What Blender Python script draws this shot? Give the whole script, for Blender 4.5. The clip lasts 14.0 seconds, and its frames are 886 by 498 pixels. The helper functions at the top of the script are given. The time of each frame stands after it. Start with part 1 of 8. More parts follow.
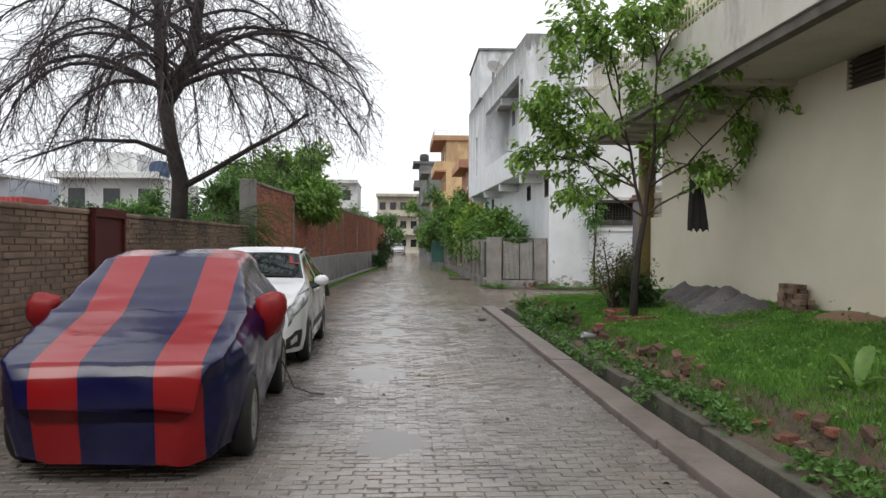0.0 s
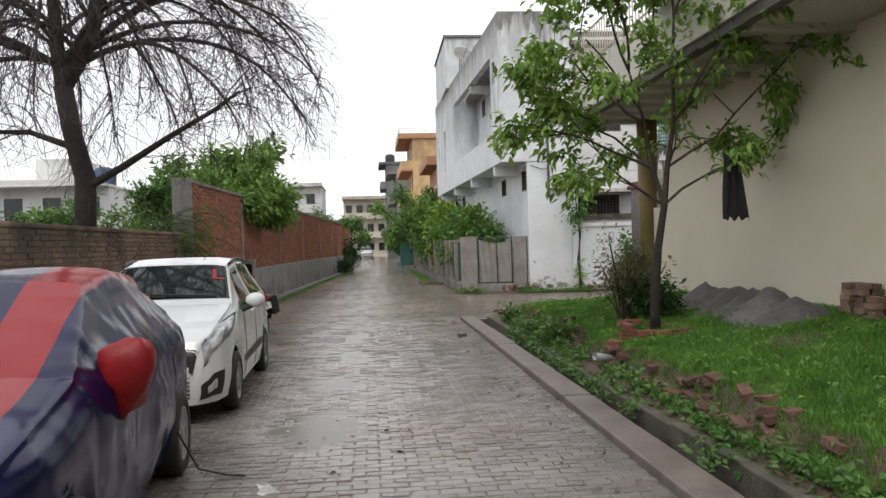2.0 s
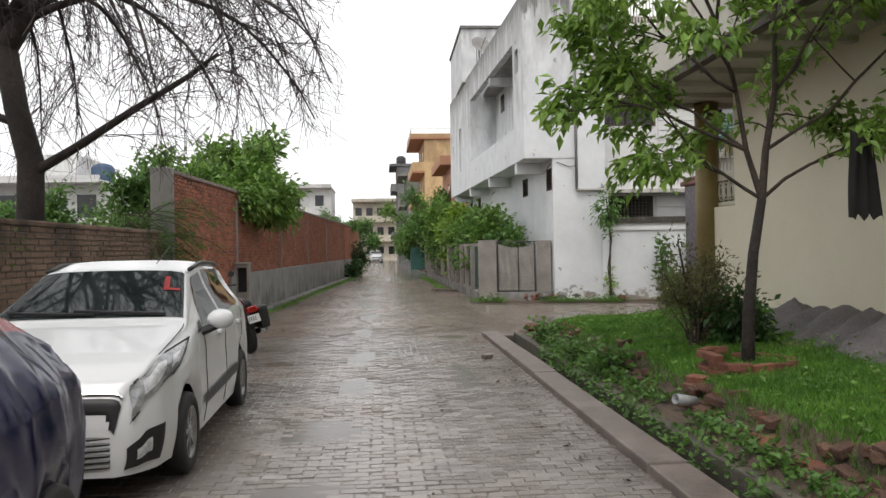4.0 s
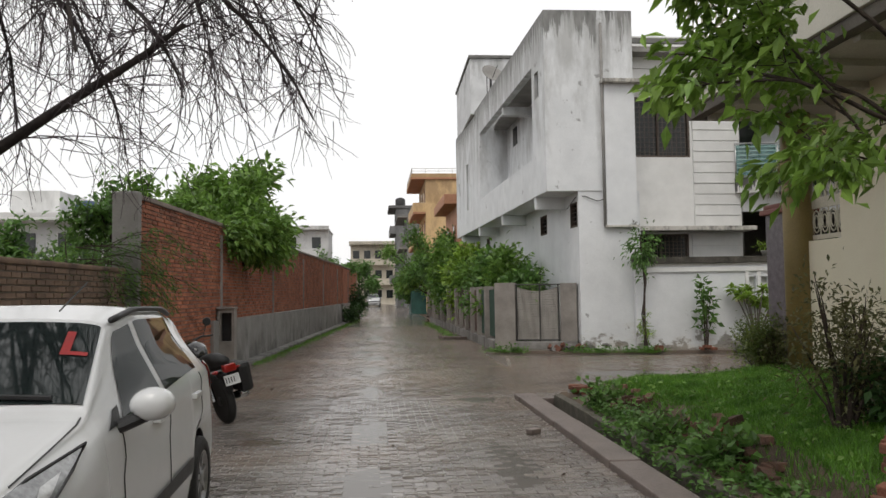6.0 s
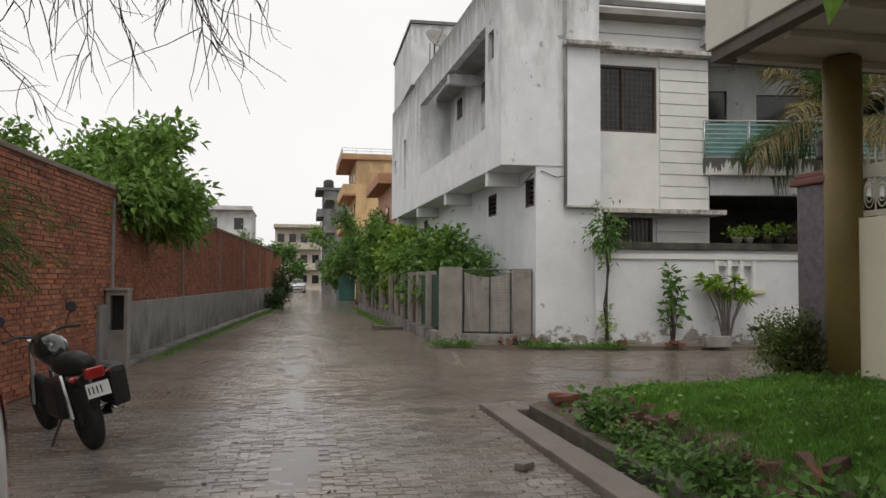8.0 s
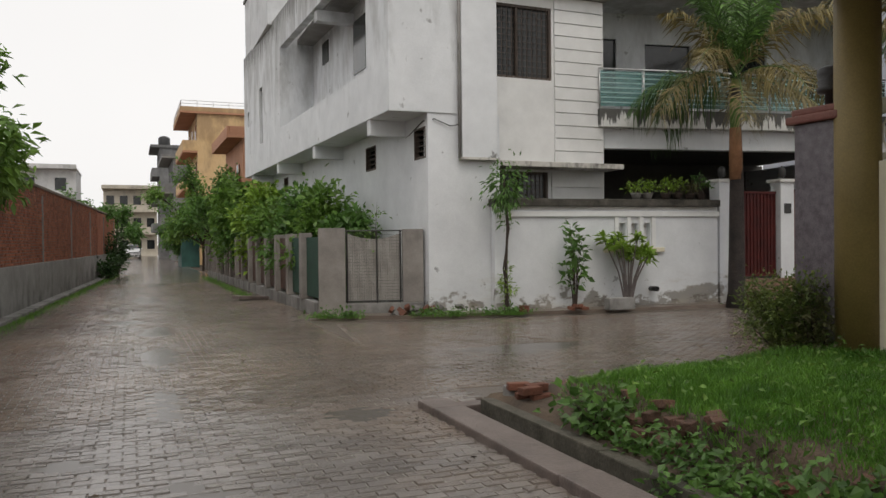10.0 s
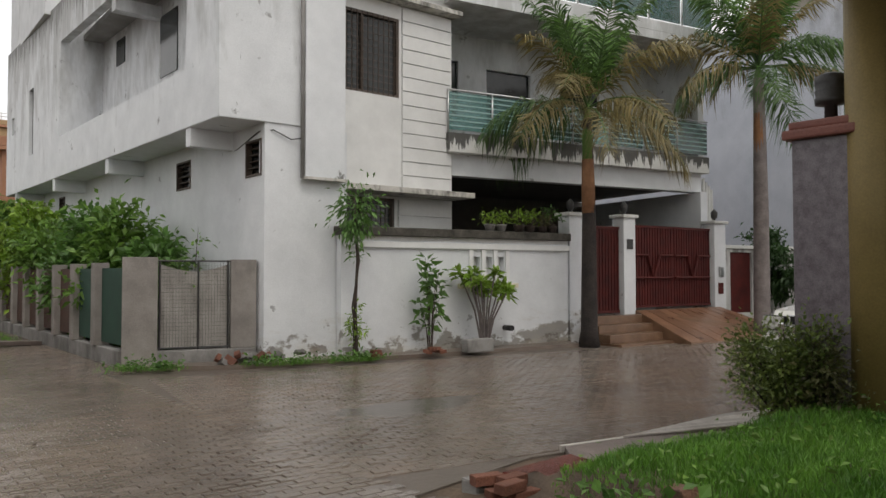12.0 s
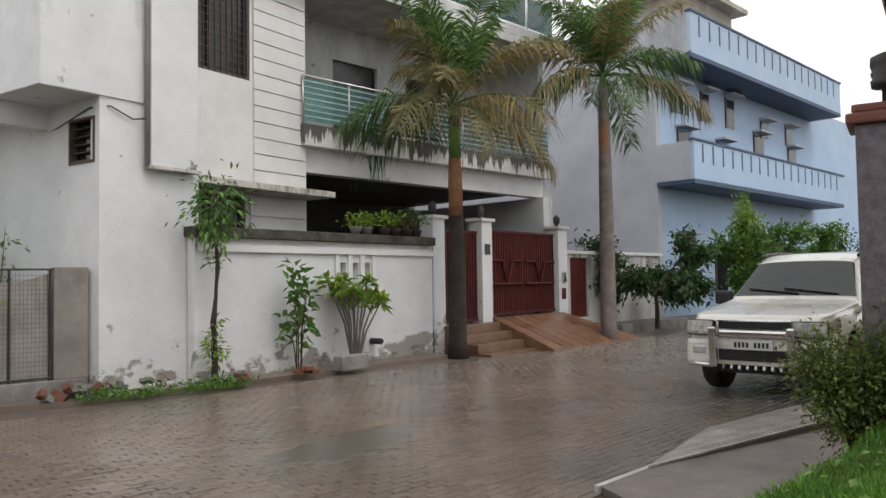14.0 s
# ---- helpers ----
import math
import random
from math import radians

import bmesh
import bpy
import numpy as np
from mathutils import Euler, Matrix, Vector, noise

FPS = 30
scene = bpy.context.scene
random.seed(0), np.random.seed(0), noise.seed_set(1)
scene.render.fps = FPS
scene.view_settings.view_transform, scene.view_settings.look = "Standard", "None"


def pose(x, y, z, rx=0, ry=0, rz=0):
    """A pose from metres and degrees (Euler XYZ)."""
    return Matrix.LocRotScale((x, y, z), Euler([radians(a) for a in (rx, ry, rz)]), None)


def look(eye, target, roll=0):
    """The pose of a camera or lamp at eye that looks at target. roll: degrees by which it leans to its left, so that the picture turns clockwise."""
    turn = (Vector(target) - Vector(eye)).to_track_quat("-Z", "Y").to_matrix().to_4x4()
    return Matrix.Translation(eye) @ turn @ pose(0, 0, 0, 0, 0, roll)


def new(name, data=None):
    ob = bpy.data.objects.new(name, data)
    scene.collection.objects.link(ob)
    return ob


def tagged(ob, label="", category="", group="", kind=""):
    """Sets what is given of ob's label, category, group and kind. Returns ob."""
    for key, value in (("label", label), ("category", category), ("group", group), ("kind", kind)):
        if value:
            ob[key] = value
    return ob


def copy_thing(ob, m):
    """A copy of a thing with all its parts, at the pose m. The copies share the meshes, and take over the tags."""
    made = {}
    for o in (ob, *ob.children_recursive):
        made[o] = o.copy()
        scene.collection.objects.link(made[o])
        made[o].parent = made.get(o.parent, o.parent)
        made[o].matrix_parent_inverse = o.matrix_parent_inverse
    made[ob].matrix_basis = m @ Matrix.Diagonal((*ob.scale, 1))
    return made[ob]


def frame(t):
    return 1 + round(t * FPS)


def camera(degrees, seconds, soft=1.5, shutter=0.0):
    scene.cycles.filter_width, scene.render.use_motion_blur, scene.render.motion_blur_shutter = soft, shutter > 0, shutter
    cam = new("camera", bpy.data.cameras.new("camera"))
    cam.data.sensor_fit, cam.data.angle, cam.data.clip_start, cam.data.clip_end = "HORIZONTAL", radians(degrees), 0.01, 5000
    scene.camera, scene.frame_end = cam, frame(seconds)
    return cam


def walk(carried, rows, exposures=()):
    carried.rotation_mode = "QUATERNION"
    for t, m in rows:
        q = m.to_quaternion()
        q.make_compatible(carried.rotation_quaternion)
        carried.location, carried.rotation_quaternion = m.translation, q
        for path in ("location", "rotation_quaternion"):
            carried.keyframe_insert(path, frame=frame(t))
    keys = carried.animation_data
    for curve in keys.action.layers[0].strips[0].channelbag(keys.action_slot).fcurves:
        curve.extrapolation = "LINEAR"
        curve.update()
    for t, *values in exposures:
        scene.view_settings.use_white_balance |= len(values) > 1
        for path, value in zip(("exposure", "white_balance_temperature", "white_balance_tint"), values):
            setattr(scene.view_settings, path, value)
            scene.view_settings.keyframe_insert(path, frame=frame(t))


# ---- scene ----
cam = camera(60.0, 14.0)
PATH = [
    (0, (0.334, -0.14, 1.677), (0.445, 1.857, 1.661), 0.2),
    (0.5, (0.384, 0.493, 1.697), (0.487, 2.491, 1.689), -0.3),
    (1, (0.378, 1.13, 1.713), (0.505, 3.126, 1.707), -1.4),
    (1.5, (0.473, 1.883, 1.687), (0.64, 3.876, 1.69), -1.5),
    (2, (0.471, 2.553, 1.681), (0.662, 4.543, 1.668), -1.7),
    (2.5, (0.524, 3.211, 1.654), (0.741, 5.199, 1.635), -1.2),
    (4.8, (0.426, 6.011, 1.694), (0.573, 8.005, 1.739), -1.0),
    (5, (0.377, 6.333, 1.706), (0.536, 8.325, 1.779), -1.0),
    (5.5, (0.315, 6.912, 1.667), (0.481, 8.903, 1.766), -0.7),
    (6, (0.28, 7.504, 1.649), (0.457, 9.493, 1.763), -0.8),
    (6.5, (0.262, 8.158, 1.637), (0.462, 10.145, 1.75), -0.8),
    (7, (0.312, 8.826, 1.637), (0.6, 10.803, 1.732), -0.6),
    (7.5, (0.343, 9.52, 1.623), (0.668, 11.492, 1.717), -0.3),
    (7.7, (0.305, 9.763, 1.581), (0.646, 11.731, 1.67), 0.1),
    (9.8, (-0.115, 12.246, 1.634), (0.562, 14.128, 1.63), -1.2),
    (10, (-0.123, 12.484, 1.595), (0.631, 14.336, 1.575), -0.6),
    (10.5, (-0.119, 13.14, 1.581), (0.837, 14.897, 1.606), 0.8),
    (11, (-0.143, 13.771, 1.609), (0.824, 15.519, 1.715), 0.7),
    (11.5, (-0.202, 14.416, 1.619), (0.868, 16.104, 1.701), 0.6),
    (12, (-0.218, 15.026, 1.605), (1.021, 16.595, 1.67), -0.1),
    (12.5, (-0.303, 15.626, 1.577), (1.069, 17.08, 1.617), 0.2),
    (13, (-0.369, 16.248, 1.56), (1.129, 17.572, 1.627), -1.5),
    (13.5, (-0.372, 16.881, 1.586), (1.181, 18.137, 1.699), -0.6),
    (14, (-0.433, 17.494, 1.588), (1.209, 18.633, 1.672), -0.9),
]
walk(cam, [(t, look(eye, target, roll)) for t, eye, target, roll in PATH],
     [(0, 0.3, 6480, 9), (2.5, 0.32, 6620, 10), (5, 0.36, 6750, 10), (5.5, 0.12, 6780, 10), (6.5, 0.0, 6820, 9), (7.5, -0.08, 6880, 10), (11, -0.1, 6880, 10), (12, 0.04, 6860, 10), (12.5, 0.36, 6850, 11), (14, 0.28, 6750, 11)])

# ---- daylight: bright overcast sky after rain ----
world = bpy.data.worlds.new("overcast")
scene.world = world
world.use_nodes = True
wn, wl = world.node_tree.nodes, world.node_tree.links
wn.clear()
sky = wn.new("ShaderNodeTexSky")
sky.sky_type = "NISHITA"
sky.sun_disc = False
sky.sun_elevation, sky.sun_rotation = radians(55), radians(200)
sky.dust_density, sky.air_density = 3.0, 1.0
grey = wn.new("ShaderNodeHueSaturation")
grey.inputs["Saturation"].default_value = 0.12
wl.new(sky.outputs["Color"], grey.inputs["Color"])
cloud = wn.new("ShaderNodeTexNoise")
cloud.inputs["Scale"].default_value, cloud.inputs["Detail"].default_value = 1.6, 4.0
cmap = wn.new("ShaderNodeMapRange")
cmap.inputs["To Min"].default_value, cmap.inputs["To Max"].default_value = 0.88, 1.08
wl.new(cloud.outputs["Fac"], cmap.inputs["Value"])
deck = wn.new("ShaderNodeMix")
deck.data_type = "RGBA"
deck.inputs[0].default_value = 0.8
deck.inputs[7].default_value = (8.6, 8.75, 9.1, 1)
wl.new(grey.outputs["Color"], deck.inputs[6])
vary = wn.new("ShaderNodeVectorMath")
vary.operation = "SCALE"
wl.new(deck.outputs[2], vary.inputs[0])
wl.new(cmap.outputs[0], vary.inputs["Scale"])
bgn = wn.new("ShaderNodeBackground")
bgn.inputs["Strength"].default_value = 0.13
wl.new(vary.outputs[0], bgn.inputs["Color"])
wout = wn.new("ShaderNodeOutputWorld")
wl.new(bgn.outputs[0], wout.inputs[0])

sun = new("sun", bpy.data.lights.new("sun", "SUN"))
sun.data.energy, sun.data.angle, sun.data.color = 0.7, radians(25), (1.0, 0.97, 0.92)
sun.matrix_world = pose(0, 0, 30, 35, 0, -20)

# ---- materials ----
def mat(name, a, b, scale=2.0, rough=0.75, bump=0.15, bscale=60.0, metal=0.0, rnd=0.0, island=0.0, fine=0.15, stain=None, coat=0.0, spec=0.5):
    """Two colours mixed by broad noise, fine grain, relief; stain = (colour, amount, stretch, z_low, z_high): streaks that gather towards z_high."""
    m = bpy.data.materials.new(name)
    m.use_nodes = True
    n, l = m.node_tree.nodes, m.node_tree.links
    p = n["Principled BSDF"]
    p.inputs["Metallic"].default_value = metal
    p.inputs["Coat Weight"].default_value = coat
    p.inputs["Coat Roughness"].default_value = 0.06
    p.inputs["Specular IOR Level"].default_value = spec
    geo = n.new("ShaderNodeNewGeometry")
    t1 = n.new("ShaderNodeTexNoise")
    t1.inputs["Scale"].default_value, t1.inputs["Detail"].default_value, t1.inputs["Roughness"].default_value = scale, 6.0, 0.62
    l.new(geo.outputs["Position"], t1.inputs["Vector"])
    r1 = n.new("ShaderNodeMapRange")
    r1.inputs["From Min"].default_value, r1.inputs["From Max"].default_value = 0.32, 0.68
    l.new(t1.outputs["Fac"], r1.inputs["Value"])
    mix = n.new("ShaderNodeMix")
    mix.data_type = "RGBA"
    mix.inputs[6].default_value, mix.inputs[7].default_value = (*a, 1), (*b, 1)
    l.new(r1.outputs[0], mix.inputs[0])
    col = mix.outputs[2]
    t2 = n.new("ShaderNodeTexNoise")
    t2.inputs["Scale"].default_value, t2.inputs["Detail"].default_value = bscale, 4.0
    l.new(geo.outputs["Position"], t2.inputs["Vector"])
    hsv = n.new("ShaderNodeHueSaturation")
    l.new(col, hsv.inputs["Color"])
    val = n.new("ShaderNodeMapRange")
    val.inputs["From Min"].default_value, val.inputs["From Max"].default_value = 0.25, 0.75
    val.inputs["To Min"].default_value, val.inputs["To Max"].default_value = 1 - fine, 1 + fine
    l.new(t2.outputs["Fac"], val.inputs["Value"])
    vout = val.outputs[0]
    for amount, src in ((rnd, "o"), (island, "i")):
        if amount:
            if src == "o":
                oi = n.new("ShaderNodeObjectInfo")
                rv = oi.outputs["Random"]
            else:
                rv = geo.outputs["Random Per Island"]
            rr = n.new("ShaderNodeMapRange")
            rr.inputs["To Min"].default_value, rr.inputs["To Max"].default_value = 1 - amount, 1 + amount
            l.new(rv, rr.inputs["Value"])
            mu = n.new("ShaderNodeMath")
            mu.operation = "MULTIPLY"
            l.new(vout, mu.inputs[0])
            l.new(rr.outputs[0], mu.inputs[1])
            vout = mu.outputs[0]
    l.new(vout, hsv.inputs["Value"])
    col = hsv.outputs[0]
    for st in (stain if isinstance(stain, list) else [stain] if stain else []):
        sc, amount, stretch, z0, z1, *sharp = st
        mp = n.new("ShaderNodeVectorMath")
        mp.operation = "MULTIPLY"
        mp.inputs[1].default_value = stretch
        l.new(geo.outputs["Position"], mp.inputs[0])
        t3 = n.new("ShaderNodeTexNoise")
        t3.inputs["Scale"].default_value, t3.inputs["Detail"].default_value, t3.inputs["Roughness"].default_value = 1.0, 5.0, 0.65
        l.new(mp.outputs[0], t3.inputs["Vector"])
        sx = n.new("ShaderNodeSeparateXYZ")
        l.new(geo.outputs["Position"], sx.inputs[0])
        zz = n.new("ShaderNodeMapRange")
        zz.inputs["From Min"].default_value, zz.inputs["From Max"].default_value = z0, z1
        zz.inputs["To Min"].default_value, zz.inputs["To Max"].default_value = 0.0, 0.45
        l.new(sx.outputs["Z"], zz.inputs["Value"])
        ad = n.new("ShaderNodeMath")
        ad.operation = "ADD"
        l.new(t3.outputs["Fac"], ad.inputs[0])
        l.new(zz.outputs[0], ad.inputs[1])
        th = n.new("ShaderNodeMapRange")
        th.inputs["From Min"].default_value, th.inputs["From Max"].default_value = 0.72, 0.76 if sharp else 0.95
        th.inputs["To Max"].default_value = amount
        l.new(ad.outputs[0], th.inputs["Value"])
        m2 = n.new("ShaderNodeMix")
        m2.data_type = "RGBA"
        m2.inputs[7].default_value = (*sc, 1)
        l.new(th.outputs[0], m2.inputs[0])
        l.new(col, m2.inputs[6])
        col = m2.outputs[2]
    l.new(col, p.inputs["Base Color"])
    rg = n.new("ShaderNodeMapRange")
    rg.inputs["To Min"].default_value, rg.inputs["To Max"].default_value = max(0.02, rough - 0.12 * min(1, rough * 2)), min(1.0, rough + 0.1 * min(1, rough * 2))
    l.new(t1.outputs["Fac"], rg.inputs["Value"])
    l.new(rg.outputs[0], p.inputs["Roughness"])
    if bump:
        bp = n.new("ShaderNodeBump")
        bp.inputs["Strength"].default_value, bp.inputs["Distance"].default_value = bump, 0.02
        l.new(t2.outputs["Fac"], bp.inputs["Height"])
        l.new(bp.outputs[0], p.inputs["Normal"])
    return m


def glassy(name, tint=(0.6, 0.75, 0.72), rough=0.03, alpha=0.25):
    """Thin pane: mirror gloss over a see-through tint."""
    m = bpy.data.materials.new(name)
    m.use_nodes = True
    n, l = m.node_tree.nodes, m.node_tree.links
    n.clear()
    tr = n.new("ShaderNodeBsdfTransparent")
    tr.inputs[0].default_value = (*tint, 1)
    gl = n.new("ShaderNodeBsdfGlossy")
    gl.inputs["Roughness"].default_value = rough
    df = n.new("ShaderNodeBsdfDiffuse")
    df.inputs[0].default_value = (tint[0] * 0.5, tint[1] * 0.5, tint[2] * 0.5, 1)
    m1 = n.new("ShaderNodeMixShader")
    m1.inputs[0].default_value = alpha
    l.new(tr.outputs[0], m1.inputs[1])
    l.new(df.outputs[0], m1.inputs[2])
    fr = n.new("ShaderNodeFresnel")
    fr.inputs["IOR"].default_value = 1.5
    m2 = n.new("ShaderNodeMixShader")
    l.new(fr.outputs[0], m2.inputs[0])
    l.new(m1.outputs[0], m2.inputs[1])
    l.new(gl.outputs[0], m2.inputs[2])
    o = n.new("ShaderNodeOutputMaterial")
    l.new(m2.outputs[0], o.inputs[0])
    return m


# ---- building helpers ----
def part(name, bm, material, parent=None, label="", smooth=False):
    me = bpy.data.meshes.new(name)
    if isinstance(bm, bmesh.types.BMesh):
        bmesh.ops.recalc_face_normals(bm, faces=bm.faces)
        bm.to_mesh(me)
        bm.free()
    else:
        me.from_pydata(bm[0], [], bm[1])
    if smooth:
        me.shade_smooth()
    me.materials.append(material)
    ob = new(name, me)
    if parent is not None:
        ob.parent = parent
    if label:
        ob["label"] = label
    return ob


def thing(name, label, category, m=None, group="", kind=""):
    ob = new(name)
    ob.empty_display_size = 0.2
    if m is not None:
        ob.matrix_world = m
    return tagged(ob, label, category, group, kind)


def box(bm, x0, x1, y0, y1, z0, z1, m=None, bevel=0.0):
    sub = bmesh.new() if bevel else bm
    v = [sub.verts.new((x, y, z)) for z in (z0, z1) for x, y in ((x0, y0), (x1, y0), (x1, y1), (x0, y1))]
    for f in ((0, 3, 2, 1), (4, 5, 6, 7), (0, 1, 5, 4), (1, 2, 6, 5), (2, 3, 7, 6), (3, 0, 4, 7)):
        sub.faces.new([v[i] for i in f])
    if bevel:
        bmesh.ops.bevel(sub, geom=sub.edges[:], offset=bevel, segments=2, affect="EDGES", profile=0.6)
        vm = {q: bm.verts.new(q.co) for q in sub.verts}
        for f in sub.faces:
            bm.faces.new([vm[q] for q in f.verts])
        if m is not None:
            for q in vm.values():
                q.co = m @ q.co
        sub.free()
    elif m is not None:
        for q in v:
            q.co = m @ q.co
    return bm


def bx(x0, x1, y0, y1, z0, z1, m=None, bevel=0.0):
    return box(bmesh.new(), x0, x1, y0, y1, z0, z1, m, bevel)


def tube(bm, pts, radii, n=8, cap=True):
    """A round, tapered tube along points."""
    rings = []
    pts = [Vector(p) for p in pts]
    for i, p in enumerate(pts):
        d = (pts[min(i + 1, len(pts) - 1)] - pts[max(i - 1, 0)])
        if d.length < 1e-9:
            d = Vector((0, 0, 1))
        d.normalize()
        ref = Vector((0, 0, 1)) if abs(d.z) < 0.9 else Vector((1, 0, 0))
        u = d.cross(ref).normalized()
        w = d.cross(u)
        r = radii[i] if hasattr(radii, "__len__") else radii
        rings.append([bm.verts.new(p + (u * math.cos(2 * math.pi * k / n) + w * math.sin(2 * math.pi * k / n)) * r) for k in range(n)])
    for a, b in zip(rings, rings[1:]):
        for k in range(n):
            bm.faces.new((a[k], a[(k + 1) % n], b[(k + 1) % n], b[k]))
    if cap:
        bm.faces.new(rings[0][::-1])
        bm.faces.new(rings[-1])
    return bm


def lathe(bm, prof, n=16, m=None):
    """Turned body from (radius, z) pairs."""
    rings = []
    for r, z in prof:
        rings.append([bm.verts.new((r * math.cos(2 * math.pi * k / n), r * math.sin(2 * math.pi * k / n), z)) for k in range(n)])
    for a, b in zip(rings, rings[1:]):
        for k in range(n):
            bm.faces.new((a[k], a[(k + 1) % n], b[(k + 1) % n], b[k]))
    bm.faces.new(rings[0][::-1])
    bm.faces.new(rings[-1])
    if m is not None:
        for ring in rings:
            for v in ring:
                v.co = m @ v.co
    return bm


def poly_prism(bm, outline, z0, z1, m=None):
    """Upright prism from a plan outline (x, y)."""
    a = [bm.verts.new((x, y, z0)) for x, y in outline]
    b = [bm.verts.new((x, y, z1)) for x, y in outline]
    bm.faces.new(a[::-1])
    bm.faces.new(b)
    k = len(outline)
    for i in range(k):
        bm.faces.new((a[i], a[(i + 1) % k], b[(i + 1) % k], b[i]))
    if m is not None:
        for v in a + b:
            v.co = m @ v.co
    return bm


def wall_with_holes(bm, length, z0, z1, thick, holes, m):
    """Upright wall along local x, front face at local y = 0, back at y = thick; holes = (x0, x1, za, zb)."""
    xs = sorted({0.0, length, *[h[0] for h in holes], *[h[1] for h in holes]})
    for xa, xb in zip(xs, xs[1:]):
        mid = (xa + xb) / 2
        cuts = sorted((h[2], h[3]) for h in holes if h[0] < mid < h[1])
        z = z0
        for ca, cb in cuts:
            if ca > z + 1e-4:
                box(bm, xa, xb, 0, thick, z, ca, m)
            z = max(z, cb)
        if z1 > z + 1e-4:
            box(bm, xa, xb, 0, thick, z, z1, m)
    bmesh.ops.remove_doubles(bm, verts=bm.verts[:], dist=0.0005)
    return bm


def along(x0, y0, x1, y1, z=0.0):
    """Frame whose local x runs from one plan point to the other; and the length."""
    a = math.degrees(math.atan2(y1 - y0, x1 - x0))
    return pose(x0, y0, z, 0, 0, a), math.hypot(x1 - x0, y1 - y0)


WHITEWASH = mat("whitewashed plaster", (0.63, 0.645, 0.66), (0.745, 0.76, 0.775), 1.3, 0.85, 0.2, 45, fine=0.05,
                stain=[((0.09, 0.09, 0.083), 0.85, (5.0, 5.0, 0.45), 7.6, 9.75), ((0.05, 0.05, 0.045), 0.8, (6.5, 6.5, 0.5), 8.0, 9.9, 1), ((0.27, 0.255, 0.235), 0.95, (1.1, 1.1, 1.5), 1.3, -0.75, 1), ((0.15, 0.13, 0.11), 0.8, (1.6, 1.6, 3.0), 0.5, -0.35, 1), ((0.33, 0.33, 0.32), 0.6, (1.9, 1.9, 0.6), 3.2, 8.8), ((0.45, 0.4, 0.32), 0.5, (0.9, 0.9, 3.0), 1.4, -0.6), ((0.22, 0.22, 0.215), 0.7, (2.4, 2.4, 2.4), -4.0, 60.0, 1)])
SHAFTWASH = mat("whitewash dirtied at the foot", (0.63, 0.645, 0.66), (0.745, 0.76, 0.775), 1.3, 0.85, 0.2, 45, fine=0.05,
                stain=[((0.1, 0.095, 0.085), 0.85, (3.2, 3.2, 2.2), 3.75, 3.1, 1), ((0.3, 0.3, 0.29), 0.6, (5.0, 5.0, 0.5), 6.0, 8.2)])
TOWERWASH = mat("weathered whitewash", (0.55, 0.56, 0.57), (0.7, 0.71, 0.72), 1.2, 0.88, 0.2, 45, fine=0.06, stain=[((0.2, 0.2, 0.19), 0.7, (1.6, 1.6, 0.5), 8.0, 14.0)])
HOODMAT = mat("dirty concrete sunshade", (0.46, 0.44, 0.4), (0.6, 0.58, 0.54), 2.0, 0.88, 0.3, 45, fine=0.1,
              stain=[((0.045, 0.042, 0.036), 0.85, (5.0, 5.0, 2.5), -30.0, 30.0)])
STAINED = mat("rain-streaked plaster", (0.55, 0.55, 0.53), (0.72, 0.72, 0.7), 1.8, 0.88, 0.25, 45, fine=0.08,
              stain=[((0.03, 0.029, 0.025), 0.9, (6.0, 6.0, 0.8), 4.15, 4.95, 1), ((0.2, 0.2, 0.19), 0.7, (2.0, 2.0, 1.0), 3.0, 8.0)])
MOSSY = mat("black mossy concrete", (0.02, 0.018, 0.013), (0.11, 0.1, 0.085), 3.6, 0.9, 0.5, 40, fine=0.25)
CLAD = mat("white clad strip", (0.66, 0.66, 0.65), (0.76, 0.76, 0.75), 2.0, 0.6, 0.08, 60, fine=0.04)
CREAM = mat("cream wall paint", (0.66, 0.605, 0.465), (0.72, 0.665, 0.525), 0.9, 0.8, 0.12, 50, fine=0.03,
            stain=((0.36, 0.33, 0.28), 0.7, (2.5, 2.5, 2.5), 1.0, -0.6))
BEAM = mat("cream concrete fascia", (0.52, 0.5, 0.43), (0.63, 0.61, 0.54), 1.2, 0.8, 0.15, 50, fine=0.06,
           stain=((0.12, 0.11, 0.1), 0.7, (2.5, 2.5, 0.8), 3.5, 6.8))
LIP = mat("dark brown concrete lip", (0.07, 0.06, 0.05), (0.15, 0.135, 0.115), 2.5, 0.85, 0.2)
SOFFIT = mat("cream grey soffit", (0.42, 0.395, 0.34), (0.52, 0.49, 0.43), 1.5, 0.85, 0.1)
BRICK = mat("red brick", (0.31, 0.1, 0.055), (0.47, 0.185, 0.105), 1.4, 0.85, 0.5, 70, rnd=0.3, island=0.3, fine=0.2,
            stain=((0.05, 0.04, 0.035), 0.65, (1.7, 1.7, 0.7), 1.6, 4.4))
MORTAR = mat("grey mortar", (0.17, 0.14, 0.12), (0.26, 0.21, 0.18), 3, 0.9, 0.5, 60)
MUDBRICK = mat("weathered brown brick", (0.17, 0.108, 0.077), (0.31, 0.21, 0.15), 1.7, 0.9, 0.5, 60, rnd=0.14, island=0.16, fine=0.2,
               stain=((0.03, 0.026, 0.02), 0.8, (1.2, 1.2, 0.6), 0.5, 3.0))
